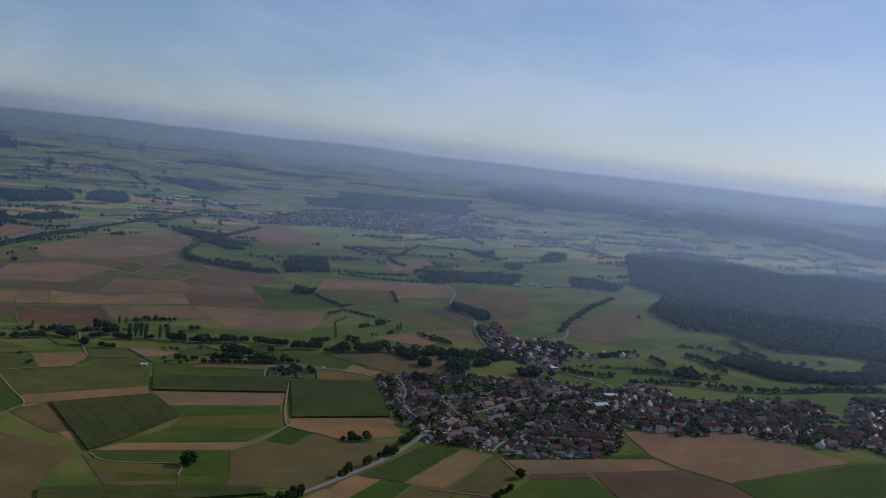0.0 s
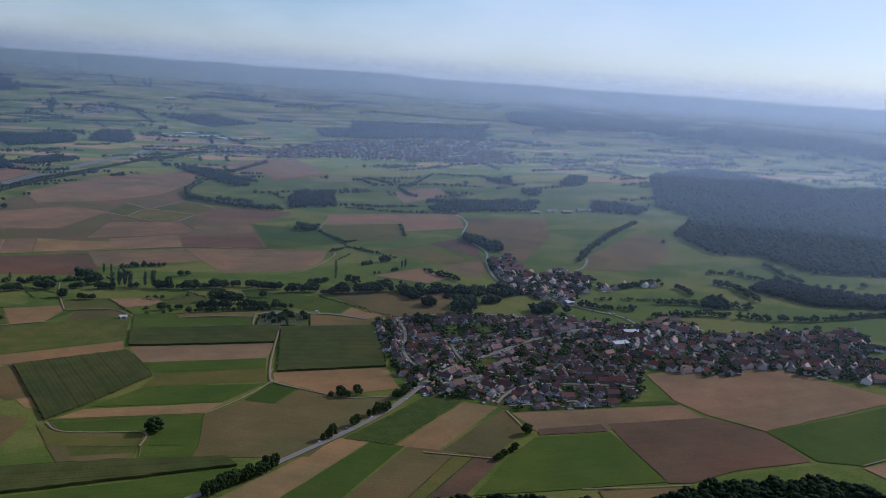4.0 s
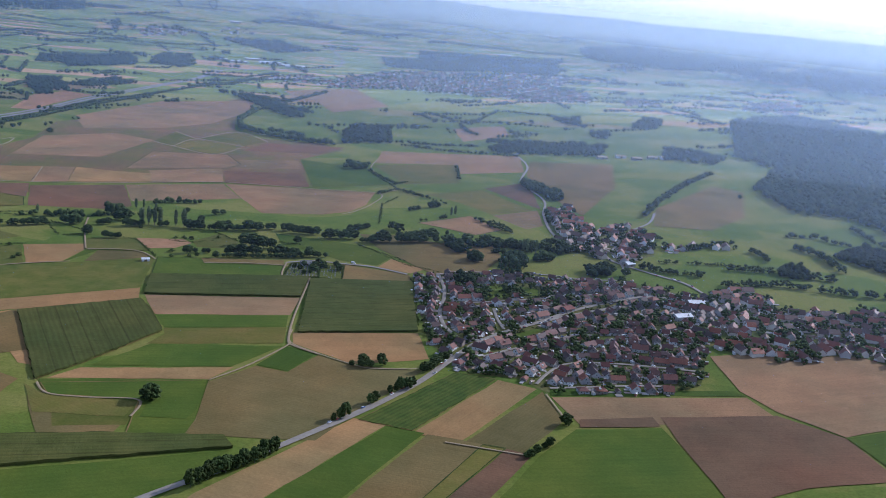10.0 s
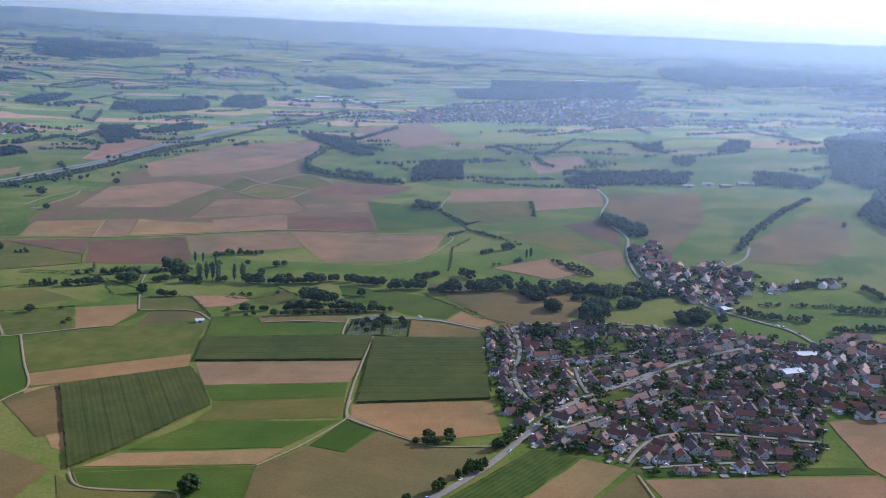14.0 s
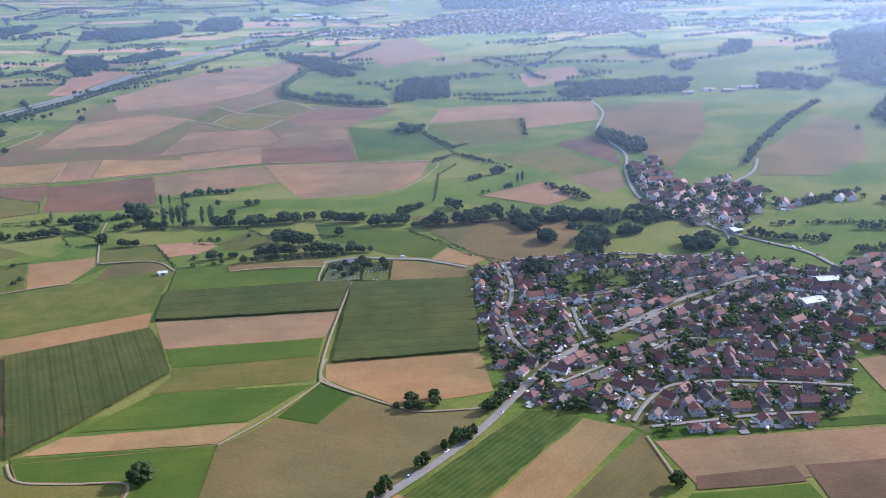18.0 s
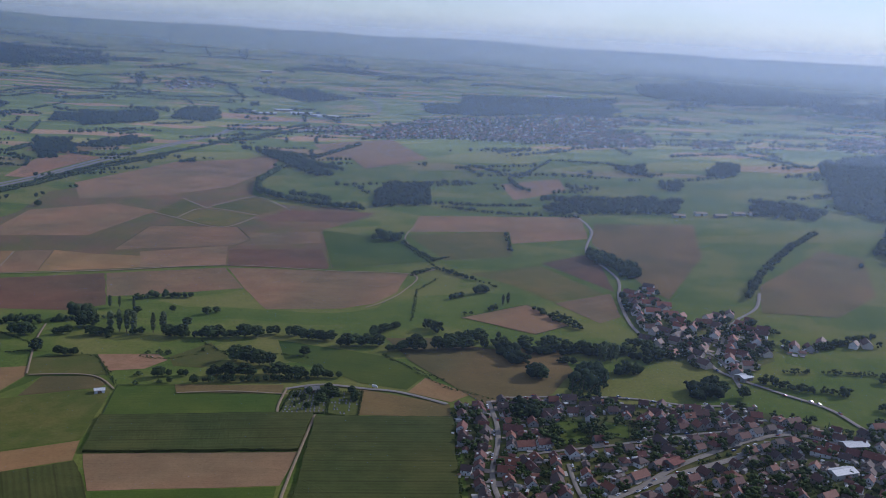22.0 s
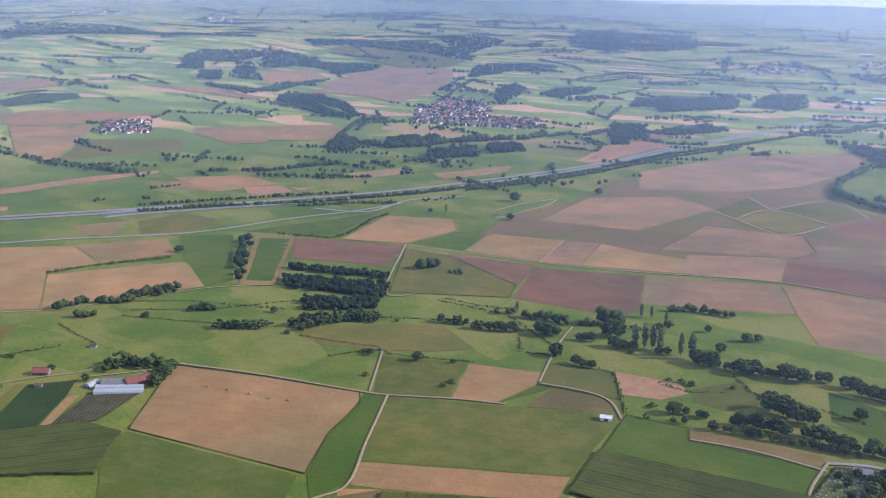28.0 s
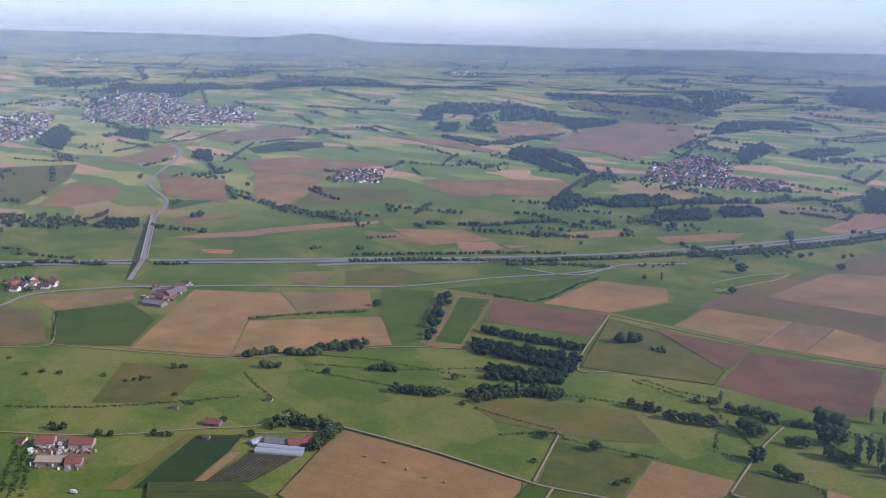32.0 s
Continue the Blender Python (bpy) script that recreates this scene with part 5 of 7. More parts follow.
# ---------------------------------------------------------------- farms, graveyard, bridge and small things
def barn(x, y, turn, w, d, h, rise, roof_mat, label, name="barn"):
    base = new(name)
    base.matrix_world = pose(x, y, ground_z(x, y) + 0.15, 0, 0, turn)
    body = part("wall", mesh_of("wall", *gable_body(w, d, h, rise), WALL), base)
    v, f = gable_roof(w, d, h, rise, 0.6, 0.2)
    part("roof", mesh_of("roof", v, f, roof_mat), base)
    part("ridge_cap", mesh_of("ridge_cap", *box(-w - 0.6, w + 0.6, -0.25, 0.25, h + rise + 0.2, h + rise + 0.42), roof_mat), base)
    part("gate", mesh_of("gate", *box(-1.8, 1.8, -d - 0.08, -d + 0.04, 0, 3.2), WOOD), body, "dark wooden barn gate")
    part("gate", mesh_of("gate", *box(-w - 0.08, -w + 0.04, -1.7, 1.7, 0, 3.2), WOOD), body, "dark wooden barn gate")
    for i in range(int(w // 2)):
        part("window", WINDOW, body).matrix_local = pose(-w + 2 + i * 4, d, h - 1.2)
    return tagged(base, label, "barn")


def between(a, b):
    return (a[0] + b[0]) / 2, (a[1] + b[1]) / 2, math.degrees(math.atan2(b[1] - a[1], b[0] - a[0])), math.dist(a, b) / 2


def barn_line(a, b, d, h, rise, mat, label):
    """A barn whose front long wall runs from a to b."""
    x, y, t, w = between(a, b)
    barn(x - math.sin(radians(t)) * d, y + math.cos(radians(t)) * d, t, w, d, h, rise, mat, label)


def greenhouse(a, b, wide):
    x, y, t, w = between(a, b)
    base = new("greenhouse")
    base.matrix_world = pose(x, y, ground_z(x, y) + 0.2, 0, 0, t)
    n, v, f = 9, [], []
    for s in (-w, w):
        v += [(s, wide * math.cos(math.pi * k / n), 1.0 + wide * 0.75 * math.sin(math.pi * k / n)) for k in range(n + 1)]
    f = [(k, k + 1, k + n + 2, k + n + 1) for k in range(n)]
    f += [tuple(range(n, -1, -1)), tuple(range(n + 1, 2 * n + 2))]
    part("film_cover", mesh_of("film_cover", v, f, POLY, False), base, "pale translucent film tunnel")
    for s in (-wide, wide):
        part("side_wall", mesh_of("side_wall", *box(-w, w, s - 0.05, s + 0.05, -0.8, 1.0), POLY), base)
    part("door", mesh_of("door", *box(-w - 0.08, -w, -0.9, 0.9, 0, 2.1), METAL), base)
    for i in range(7):
        p = -w + 2 * w * i / 6
        hoop = []
        for k in range(n):
            a0, a1 = math.pi * k / n, math.pi * (k + 1) / n
            hoop.append(limb(0, 0, 0, 0, 0, 0, 0, 0, 3))
            r = wide + 0.04
            q = [(p + e, r * math.cos(g), 1.0 + r * 0.75 * math.sin(g) + o) for e in (-0.06, 0.06) for g in (a0, a1) for o in (0.0, 0.06)]
            hoop[-1] = (q, [(0, 2, 3, 1), (4, 5, 7, 6), (1, 3, 7, 5), (0, 4, 6, 2)])
        part("hoop", mesh_of("hoop", *join(*hoop), METAL), base)
    tagged(base, "long greenhouse tunnel of pale film on hoops", "greenhouse", "greenhouses at the nursery")


barn_line(*[(-688, 893), (-667, 909)], 7.0, 3.6, 2.8, GREYROOF, "long barn with a weathered grey sheet roof")
barn_line(*[(-667, 906), (-659, 927)], 7.0, 3.8, 3.0, REDROOF, "barn with a faded red tiled roof at the nursery")
greenhouse(*[(-682, 881), (-649, 908)], 3.6)
greenhouse(*[(-689, 888), (-655, 914)], 3.6)
greenhouse(*[(-698, 885), (-700, 898)], 4.0)
barn_line(*[(-813, 737), (-805, 750)], 8.0, 4.2, 3.6, REDROOF, "farm barn with a dark red tiled roof")
barn_line(*[(-793, 759), (-781, 775)], 7.0, 4.0, 3.0, REDROOF, "farm barn with a red roof and open front")
barn_line(*[(-775, 724), (-761, 741)], 7.0, 4.0, 2.2, TANROOF, "cowshed with a broad tan sheet roof")
barn_line(*[(-756, 742), (-749, 753)], 6.0, 4.0, 3.2, REDROOF, "small barn with a brown tiled roof")
for p in [(-832, 731), (-823, 874), (-782, 956), (-736, 862), (-837, 735), (-744, 1706)]:
    house(*p, 0.7, 6, "sheds of the farms")
barn_line(*[(-1206, 1012), (-1177, 1027)], 7.5, 4.0, 2.8, GREYROOF, "large farm hall with a grey sheet roof")
barn_line(*[(-1224, 1062), (-1238, 1096)], 7.0, 4.0, 2.8, GREYROOF, "farm hall with a dark grey roof")
for p in [(-1217, 1046)]:
    house(*p, 0.5, 2, "farmhouses")
for i, p in enumerate([(-1238, 1030), (-1209, 1028), (-1240, 1057), (-1206, 1051), (-1249, 1076), (-1265, 1098), (-1269, 1111), (-1233, 1077), (-1274, 1065)]):
    house(*p, 0.5 + 0.3 * (i % 3), (6, 5, 2, 7, 0, 5, 2, 6, 3)[i], "farmhouses")
for i, p in enumerate([(-1393, 900), (-1396, 919), (-1406, 938), (-1378, 941), (-1403, 964), (-1428, 920)]):
    house(*p, 0.3 * i, (0, 2, 1, 5, 3, 0)[i], "farmhouses")


def farm_clutter(spots):
    """Trailers, pallets and piles standing about a farm yard."""
    v, f = [], []
    for x, y in spots:
        for _ in range(5):
            px, py, t, k = x + rng.uniform(-7, 7), y + rng.uniform(-7, 7), rng.uniform(0, 3.14), len(v)
            c, s, z = math.cos(t), math.sin(t), ground_z(px, py) + 0.9
            w, h, e = rng.uniform(0.6, 2.6), rng.uniform(0.5, 1.3), rng.uniform(0.6, 2.2)
            pv, pf = join(box(-w, w, -h, h, -1.0, e), box(-w * 0.7, w * 0.5, -h * 0.6, h * 0.6, e, e + 0.4))
            v += [(px + a * c - b * s, py + a * s + b * c, z + u) for a, b, u in pv]
            f += [tuple(i + k for i in q) for q in pf]
    tagged(new("farm_clutter", mesh_of("farm_clutter", v, f, SHED)), "trailers, pallets and piles in a farm yard", "clutter", kind="stuff")


farm_clutter([(-805, 735), (-802, 742), (-794, 748), (-792, 754), (-781, 759), (-778, 768), (-806, 753), (-806, 761), (-772, 728), (-751, 743), (-801, 748), (-785, 748)])
farm_clutter([(-1238, 1030), (-1209, 1028), (-1240, 1057), (-1206, 1051), (-1249, 1076), (-1265, 1098), (-1269, 1111), (-1233, 1077), (-1274, 1065)])
for p in [(-762, 883)]:
    barn(*p, 35, 7.5, 4.5, 3.0, 3.0, REDROOF, "field barn with an orange red tiled roof")
for p in [(-276, 1079)]:
    barn(*p, 20, 4.6, 3.4, 2.8, 1.2, WHITE, "white field hut with a pale sheet roof", "hut")
for p in [(-78, 1086)]:
    barn(*p, 15, 6.5, 4.2, 3.2, 2.6, DARK_STONE, "small graveyard chapel with a dark tiled roof", "chapel")


def yard(label, *corners):
    field("bare", *corners)


def gravestone_meshes():
    plot = mesh_of("plot", *join(box(-0.55, 0.55, -1.1, 1.1, -0.2, 0.14), box(-0.42, 0.42, -0.95, 0.95, 0.14, 0.2)), DARK_STONE)
    v = [(-0.4, -0.08, 0), (0.4, -0.08, 0), (0.4, 0.08, 0), (-0.4, 0.08, 0), (-0.4, -0.08, 0.8), (0.4, -0.08, 0.8), (0.4, 0.08, 0.8), (-0.4, 0.08, 0.8), (0, -0.08, 1.05), (0, 0.08, 1.05)]
    stone = mesh_of("headstone", v, [(0, 1, 5, 8, 4), (3, 7, 9, 6, 2), (1, 2, 6, 5), (0, 4, 7, 3), (4, 8, 9, 7), (8, 5, 6, 9)], DARK_STONE)
    return plot, stone


PLOT, STONE = gravestone_meshes()


def grave(x, y, turn):
    base = new("grave")
    base.matrix_world = pose(x, y, ground_z(x, y) + 0.5, 0, 0, turn) @ Matrix.Diagonal((1.3, 1.3, 1.2, 1))
    part("plot", PLOT, base)
    part("headstone", STONE, base).matrix_local = pose(0, 1.0, 0.1)
    tagged(base, "grave plot with a grey headstone", "grave", "graves in the graveyard")


field("garden", *[(-102, 1030), (-97, 1087), (-64, 1097), (-59, 1034)])
field("g2", *[(-59, 1032), (-60, 1084), (-30, 1086), (-31, 1022)])


def rows_of_graves(poly, cols, ranks, skip):
    a, b, c, d = poly
    for i in range(cols):
        for k in range(ranks):
            u, w = (i + 0.8) / (cols + 0.6), (k + 0.8) / (ranks + 0.6)
            x = (a[0] * (1 - u) + d[0] * u) * (1 - w) + (b[0] * (1 - u) + c[0] * u) * w
            y = (a[1] * (1 - u) + d[1] * u) * (1 - w) + (b[1] * (1 - u) + c[1] * u) * w
            if rng.random() > skip:
                grave(x + rng.uniform(-0.4, 0.4), y + rng.uniform(-0.4, 0.4), 14)


rows_of_graves([(-102, 1030), (-97, 1087), (-64, 1097), (-59, 1034)], 10, 9, 0.2)
rows_of_graves([(-59, 1032), (-60, 1084), (-30, 1086), (-31, 1022)], 8, 7, 0.55)
for a, b in zip([(-102, 1030), (-97, 1087), (-64, 1097), (-59, 1034)] + [(-59, 1032), (-60, 1084), (-30, 1086), (-31, 1022)], [(-102, 1030), (-97, 1087), (-64, 1097), (-59, 1034)][1:] + [[(-102, 1030), (-97, 1087), (-64, 1097), (-59, 1034)][0]] + [(-59, 1032), (-60, 1084), (-30, 1086), (-31, 1022)][1:] + [[(-59, 1032), (-60, 1084), (-30, 1086), (-31, 1022)][0]]):
    stand("clipped_hedge", [(x, y, 2.2) for x, y, t in along([a, b], 2.2)], "clipped green hedge round the graveyard", HEDGE, "bush")
for i, (px, py) in enumerate([(-90, 1050), (-84, 1062), (-78, 1044), (-92, 1072), (-72, 1078), (-66, 1066), (-80, 1080), (-70, 1050), (-52, 1074), (-40, 1080), (-36, 1062), (-64, 1090)]):
    tree(px, py, rng.uniform(5, 8.5), "conifer" if i % 4 == 0 else "broad", "trees in the graveyard", 1.1)


def wheel_mesh():
    n, v = 12, []
    for y in (-0.11, 0.11):
        v += [(0.32 * math.cos(2 * math.pi * k / n), y, 0.32 * math.sin(2 * math.pi * k / n)) for k in range(n)]
    return v, [(k, (k + 1) % n, n + (k + 1) % n, n + k) for k in range(n)] + [tuple(range(n)), tuple(range(2 * n - 1, n - 1, -1))]


WHEEL = mesh_of("wheel", *wheel_mesh(), RUBBER)


def car_body():
    side = [(-2.1, 0.35), (2.1, 0.35), (2.15, 0.75), (1.9, 0.92), (0.95, 0.98), (-1.95, 1.0), (-2.15, 0.8)]
    n = len(side)
    v = [(x, s * 0.86, z) for s in (-1, 1) for x, z in side]
    return v, [tuple(range(n)), tuple(range(2 * n - 1, n - 1, -1))] + [((k + 1) % n, k, n + k, n + (k + 1) % n) for k in range(n)]


def car_cabin():
    side = [(-1.75, 0.98), (0.95, 0.98), (0.3, 1.45), (-1.35, 1.47)]
    v = [(x, s * (0.80 if z < 1.2 else 0.66), z) for s in (-1, 1) for x, z in side]
    return v, [(0, 1, 2, 3), (7, 6, 5, 4)] + [((k + 1) % 4, k, 4 + k, 4 + (k + 1) % 4) for k in range(4)]


CAR_BODY, CAR_CABIN, CAR_TOP = mesh_of("body", *car_body(), PAINT), mesh_of("cabin", *car_cabin(), GLASS), mesh_of("car_roof", *box(-1.3, 0.28, -0.66, 0.66, 1.46, 1.51), PAINT)


def car(x, y, turn):
    base = new("car")
    base.matrix_world = pose(x, y, ground_z(x, y) + 0.82, 0, 0, turn)
    part("body", CAR_BODY, base)
    part("cabin", CAR_CABIN, base)
    part("car_roof", CAR_TOP, base)
    for i in (-1.3, 1.3):
        for s in (-0.78, 0.78):
            part("wheel", WHEEL, base).matrix_local = pose(i, s, 0.32)
    tagged(base, "parked car on a village street", "car", "parked cars in the village")


for i, (x, y, t) in enumerate(STREETS):
    if rng.random() < 0.3 and math.hypot(x - 190, y - 880) < 330:
        o = rng.choice((-2.6, 2.6))
        car(x - math.sin(t) * o, y + math.cos(t) * o, math.degrees(t))

for i, (px, py) in enumerate([(-609, 947), (-589, 952), (-565, 957), (-543, 959), (-526, 965)]):
    n, v = 14, []
    for q in (-0.65, 0.65):
        v += [(q, 0.75 * math.cos(2 * math.pi * k / n), 0.75 + 0.75 * math.sin(2 * math.pi * k / n)) for k in range(n)]
    me = mesh_of("straw_bale", v, [(k, (k + 1) % n, n + (k + 1) % n, n + k) for k in range(n)] + [tuple(range(n)), tuple(range(2 * n - 1, n - 1, -1))], GRAVEL)
    ob = new("straw_bale", me)
    ob.matrix_world = pose(px, py, ground_z(px, py) + 0.55, 0, 0, rng.uniform(0, 180)) @ Matrix.Diagonal((1.4, 1.4, 1.4, 1))
    tagged(ob, "round bale of pale straw on the stubble", "straw bale", "straw bales on the stubble")


def van(x, y, turn):
    base = new("trailer_van")
    base.matrix_world = pose(x, y, ground_z(x, y) + 0.75, 0, 0, turn)
    part("cargo_box", mesh_of("cargo_box", *box(-2.6, 1.4, -1.05, 1.05, 0.5, 2.6), WHITE), base)
    part("cab", mesh_of("cab", *join(box(1.4, 2.9, -1.0, 1.0, 0.4, 1.3), box(1.4, 2.3, -0.95, 0.95, 1.3, 2.1)), WHITE), base)
    part("windscreen", mesh_of("windscreen", *box(2.3, 2.34, -0.85, 0.85, 1.35, 2.0), GLASS), base)
    for i in (-1.7, 2.1):
        for s in (-0.95, 0.95):
            part("wheel", WHEEL, base).matrix_local = pose(i, s, 0.32)
    tagged(base, "white delivery van standing by a farm track", "van")


for p in [(-19, 1096)]:
    van(*p, -20)
for p in [(-704, 730)]:
    van(*p, 40)
for i, p in enumerate([(385, 958), (353, 909), (346, 1117), (226, 929)]):
    barn(*p, 12 + 9 * i, 11 if i < 2 else 7, 6, 4.2, 2.0, WHITE if i != 3 else REDROOF, "hall with a pale sheet roof in the village" if i != 3 else "big house with an orange red roof by the main street", "hall" if i != 3 else "house")
for p in [(498, 1929), (543, 1946), (573, 1925), (613, 1943), (642, 1942)]:
    barn(*p, 5, 11, 6, 4.0, 2.2, TANROOF, "farm hall with a pale tan sheet roof", "hall")
for i, p in enumerate([(-575, 3557), (-511, 3554), (-402, 3613), (-345, 3581), (-469, 3639), (-301, 3568), (-611, 4142), (545, 3990), (805, 4298)]):
    barn(*p, 8 + 5 * (i % 3), 22 + 9 * (i % 3), 9, 5, 2, WHITE, "long factory hall with a white roof", "factory_hall")


def bridge(a, b, c):
    """Road bridge over the motorway: ramp from a, deck from b to c."""
    za, zb, zc = ground_z(*a) + 0.8, ground_z(*b) + 9.0, ground_z(*c) + 3.0
    x, y = b[0], b[1]
    t = math.atan2(c[1] - b[1], c[0] - b[0])
    base = new("road_bridge")
    n = math.dist(b, c)
    base.matrix_world = pose(x, y, 0, 0, 0, math.degrees(t))

    def slope(s):
        return zb + (zc - zb) * s / n

    def beam(y0, y1, d0, d1, s0=0.0, s1=n):
        v = [(s, q, slope(s) + e) for s in (s0, s1) for q, e in ((y0, d0), (y1, d0), (y1, d1), (y0, d1))]
        return v, [(3, 2, 1, 0), (4, 5, 6, 7), (0, 1, 5, 4), (1, 2, 6, 5), (2, 3, 7, 6), (3, 0, 4, 7)]

    part("deck", mesh_of("deck", *beam(-5.5, 5.5, -1.4, 0.0), CONCRETE), base, "pale concrete bridge deck")
    part("roadway", mesh_of("roadway", *beam(-4.0, 4.0, 0.0, 0.06), ASPHALT), base, "grey asphalt roadway")
    for q in (-5.4, 4.9):
        part("parapet", mesh_of("parapet", *beam(q, q + 0.5, 0.0, 1.1), CONCRETE), base)
    for q in (-5.1, 5.1):
        part("guard_rail", mesh_of("guard_rail", *beam(q - 0.05, q + 0.05, 1.1, 1.5), METAL), base)
    for i in range(9):
        s = n * (i + 0.5) / 9
        wx, wy = x + math.cos(t) * s, y + math.sin(t) * s
        g = ground_z(wx, wy) - 1
        for q in (-3.2, 3.2):
            part("pier", mesh_of("pier", *box(s - 0.7, s + 0.7, q - 0.7, q + 0.7, g, slope(s) - 1.3), CONCRETE), base)
    tagged(base, "long concrete road bridge crossing the motorway", "bridge")
    # the embankment that climbs to the deck
    d = math.dist(a, b)
    ux, uy = (b[0] - a[0]) / d, (b[1] - a[1]) / d
    v, f, tv, tf = [], [], [], []
    for i in range(13):
        s = d * i / 12
        px, py = a[0] + ux * s, a[1] + uy * s
        g, h = ground_z(px, py) - 0.5, za + (zb - za) * (i / 12) ** 1.2
        w = 6.0 + (h - g) * 1.6
        v += [(px + uy * w, py - ux * w, g), (px + uy * 6, py - ux * 6, h - 0.1), (px - uy * 6, py + ux * 6, h - 0.1), (px - uy * w, py + ux * w, g)]
        tv += [(px + uy * 4, py - ux * 4, h), (px - uy * 4, py + ux * 4, h)]
    for i in range(12):
        f += [(4 * i + k, 4 * i + k + 1, 4 * i + k + 5, 4 * i + k + 4) for k in range(3)]
        tf.append((2 * i, 2 * i + 1, 2 * i + 3, 2 * i + 2))
    bank = new("embankment", mesh_of("embankment", v, f, CROP["g2"]))
    tagged(bank, "grassy embankment of the bridge ramp", "embankment", kind="structure")
    tagged(new("ramp_road", mesh_of("ramp_road", tv, tf, ASPHALT)), "grey asphalt ramp to the bridge", "road", kind="structure")


bridge([(-1346, 1056)][0], *[(-1438, 1121), (-1820, 1316)])

# ---------------------------------------------------------------- gardens
def yards(spots):
    """Paved yards, drives and terraces, and the sheds in the gardens."""
    v, f, sv, sf = [], [], [], []
    for x, y, g in spots:
        for _ in range(2):
            a, d = rng.uniform(0, 6.28), rng.uniform(5.5, 8.5)
            px, py, t = x + math.cos(a) * d, y + math.sin(a) * d, near_street(x, y)[1]
            w, h = rng.uniform(1.5, 4.5), rng.uniform(1.5, 3.0)
            c, s, k = math.cos(t), math.sin(t), len(v)
            z = ground_z(px, py) + 0.75
            pv, pf = box(-w, w, -h, h, -0.4, rng.uniform(0.0, 0.12))
            v += [(px + q * c - e * s, py + q * s + e * c, z + u) for q, e, u in pv]
            f += [tuple(i + k for i in q) for q in pf]
        for _ in range(2):
            if rng.random() < 0.62:
                a, d = rng.uniform(0, 6.28), rng.uniform(7.5, 9.5)
                px, py, t, k = x + math.cos(a) * d, y + math.sin(a) * d, rng.uniform(0, 3.14), len(sv)
                if near_street(px, py)[0] < 5:
                    continue
                c, s, z = math.cos(t), math.sin(t), ground_z(px, py) + 0.4
                w, h, e = rng.uniform(0.9, 2.6), rng.uniform(0.8, 1.8), rng.uniform(1.5, 2.5)
                pv, pf = join(gable_body(w, h, e, 0.5), gable_roof(w, h, e, 0.5, 0.15, 0.1))
                sv += [(px + q * c - b * s, py + q * s + b * c, z + u) for q, b, u in pv]
                sf += [tuple(i + k for i in q) for q in pf]
    tagged(new("paved_yards", mesh_of("paved_yards", v, f, PAVING)), "paved drives and terraces beside the houses", "paving", kind="stuff")
    tagged(new("garden_sheds", mesh_of("garden_sheds", sv, sf, SHED)), "small garden sheds and carports", "sheds", kind="stuff")


yards([q for q in TAKEN if q[2] < 8 and math.hypot(q[0] - 300, q[1] - 880) < 380])
GARDEN = [(59, 1050), (103, 1064), (155, 1063), (217, 1057), (280, 1039), (317, 1049), (417, 970), (312, 722), (278, 703), (163, 702), (142, 732), (96, 744), (76, 789), (63, 828), (60, 893)]
spots, shrubs = [], []
while len(spots) < 420 or len(shrubs) < 900:
    p = (rng.uniform(50, 420), rng.uniform(700, 1070))
    if inside(p, GARDEN) and near_street(*p)[0] > 6:
        gap = min(math.hypot(p[0] - a, p[1] - b) for a, b, g in TAKEN)
        if gap > 5.4 and len(spots) < 420:
            spots.append((*p, rng.uniform(4.5, 11.0)))
        elif gap > 5.0:
            shrubs.append((*p, rng.uniform(1.8, 4.2)))
stand("garden_trees", spots[:340], "garden trees with rounded green crowns", LEAF)
stand("garden_conifers", spots[340:], "dark garden conifers", LEAF_DARK, "conifer")
stand("garden_shrubs", shrubs, "garden shrubs and hedges between the houses", HEDGE, "bush")

# ---------------------------------------------------------------- far hedges and copses
far_rng = random.Random(5)
PLOUGHED = [q for kind, q in FIELD_LINES if kind in ("stub", "pink", "red", "bare", "fallow", "dry") and math.dist(q[0], (CX, CY)) > 1500]
far_spots = []
for i in range(520):
    a, r = radians(far_rng.uniform(-86, 58)), far_rng.uniform(2050, 4380)
    x, y = CX + r * math.sin(a), CY + r * math.cos(a)
    t, n = far_rng.choice((0.35, 0.35, 1.9, -0.2)) + far_rng.uniform(-0.25, 0.25), far_rng.randrange(3, 22)
    copse = far_rng.random() < 0.22
    for k in range(n * 2 if copse else n):
        if copse:
            px, py = x + far_rng.gauss(0, 42), y + far_rng.gauss(0, 16)
        else:
            px, py = x + math.cos(t) * k * 11 + far_rng.uniform(-4, 4), y + math.sin(t) * k * 11 + far_rng.uniform(-4, 4)
        if math.hypot(px - CX, py - CY) < 4440 and not any(inside((px, py), list(q)) for q in PLOUGHED):
            far_spots.append((px, py, far_rng.uniform(6, 13) * (1 + 0.35 * (r > 3300))))
stand("far_hedges_and_copses", far_spots, "scattered hedges and copses across the far land", LEAF)

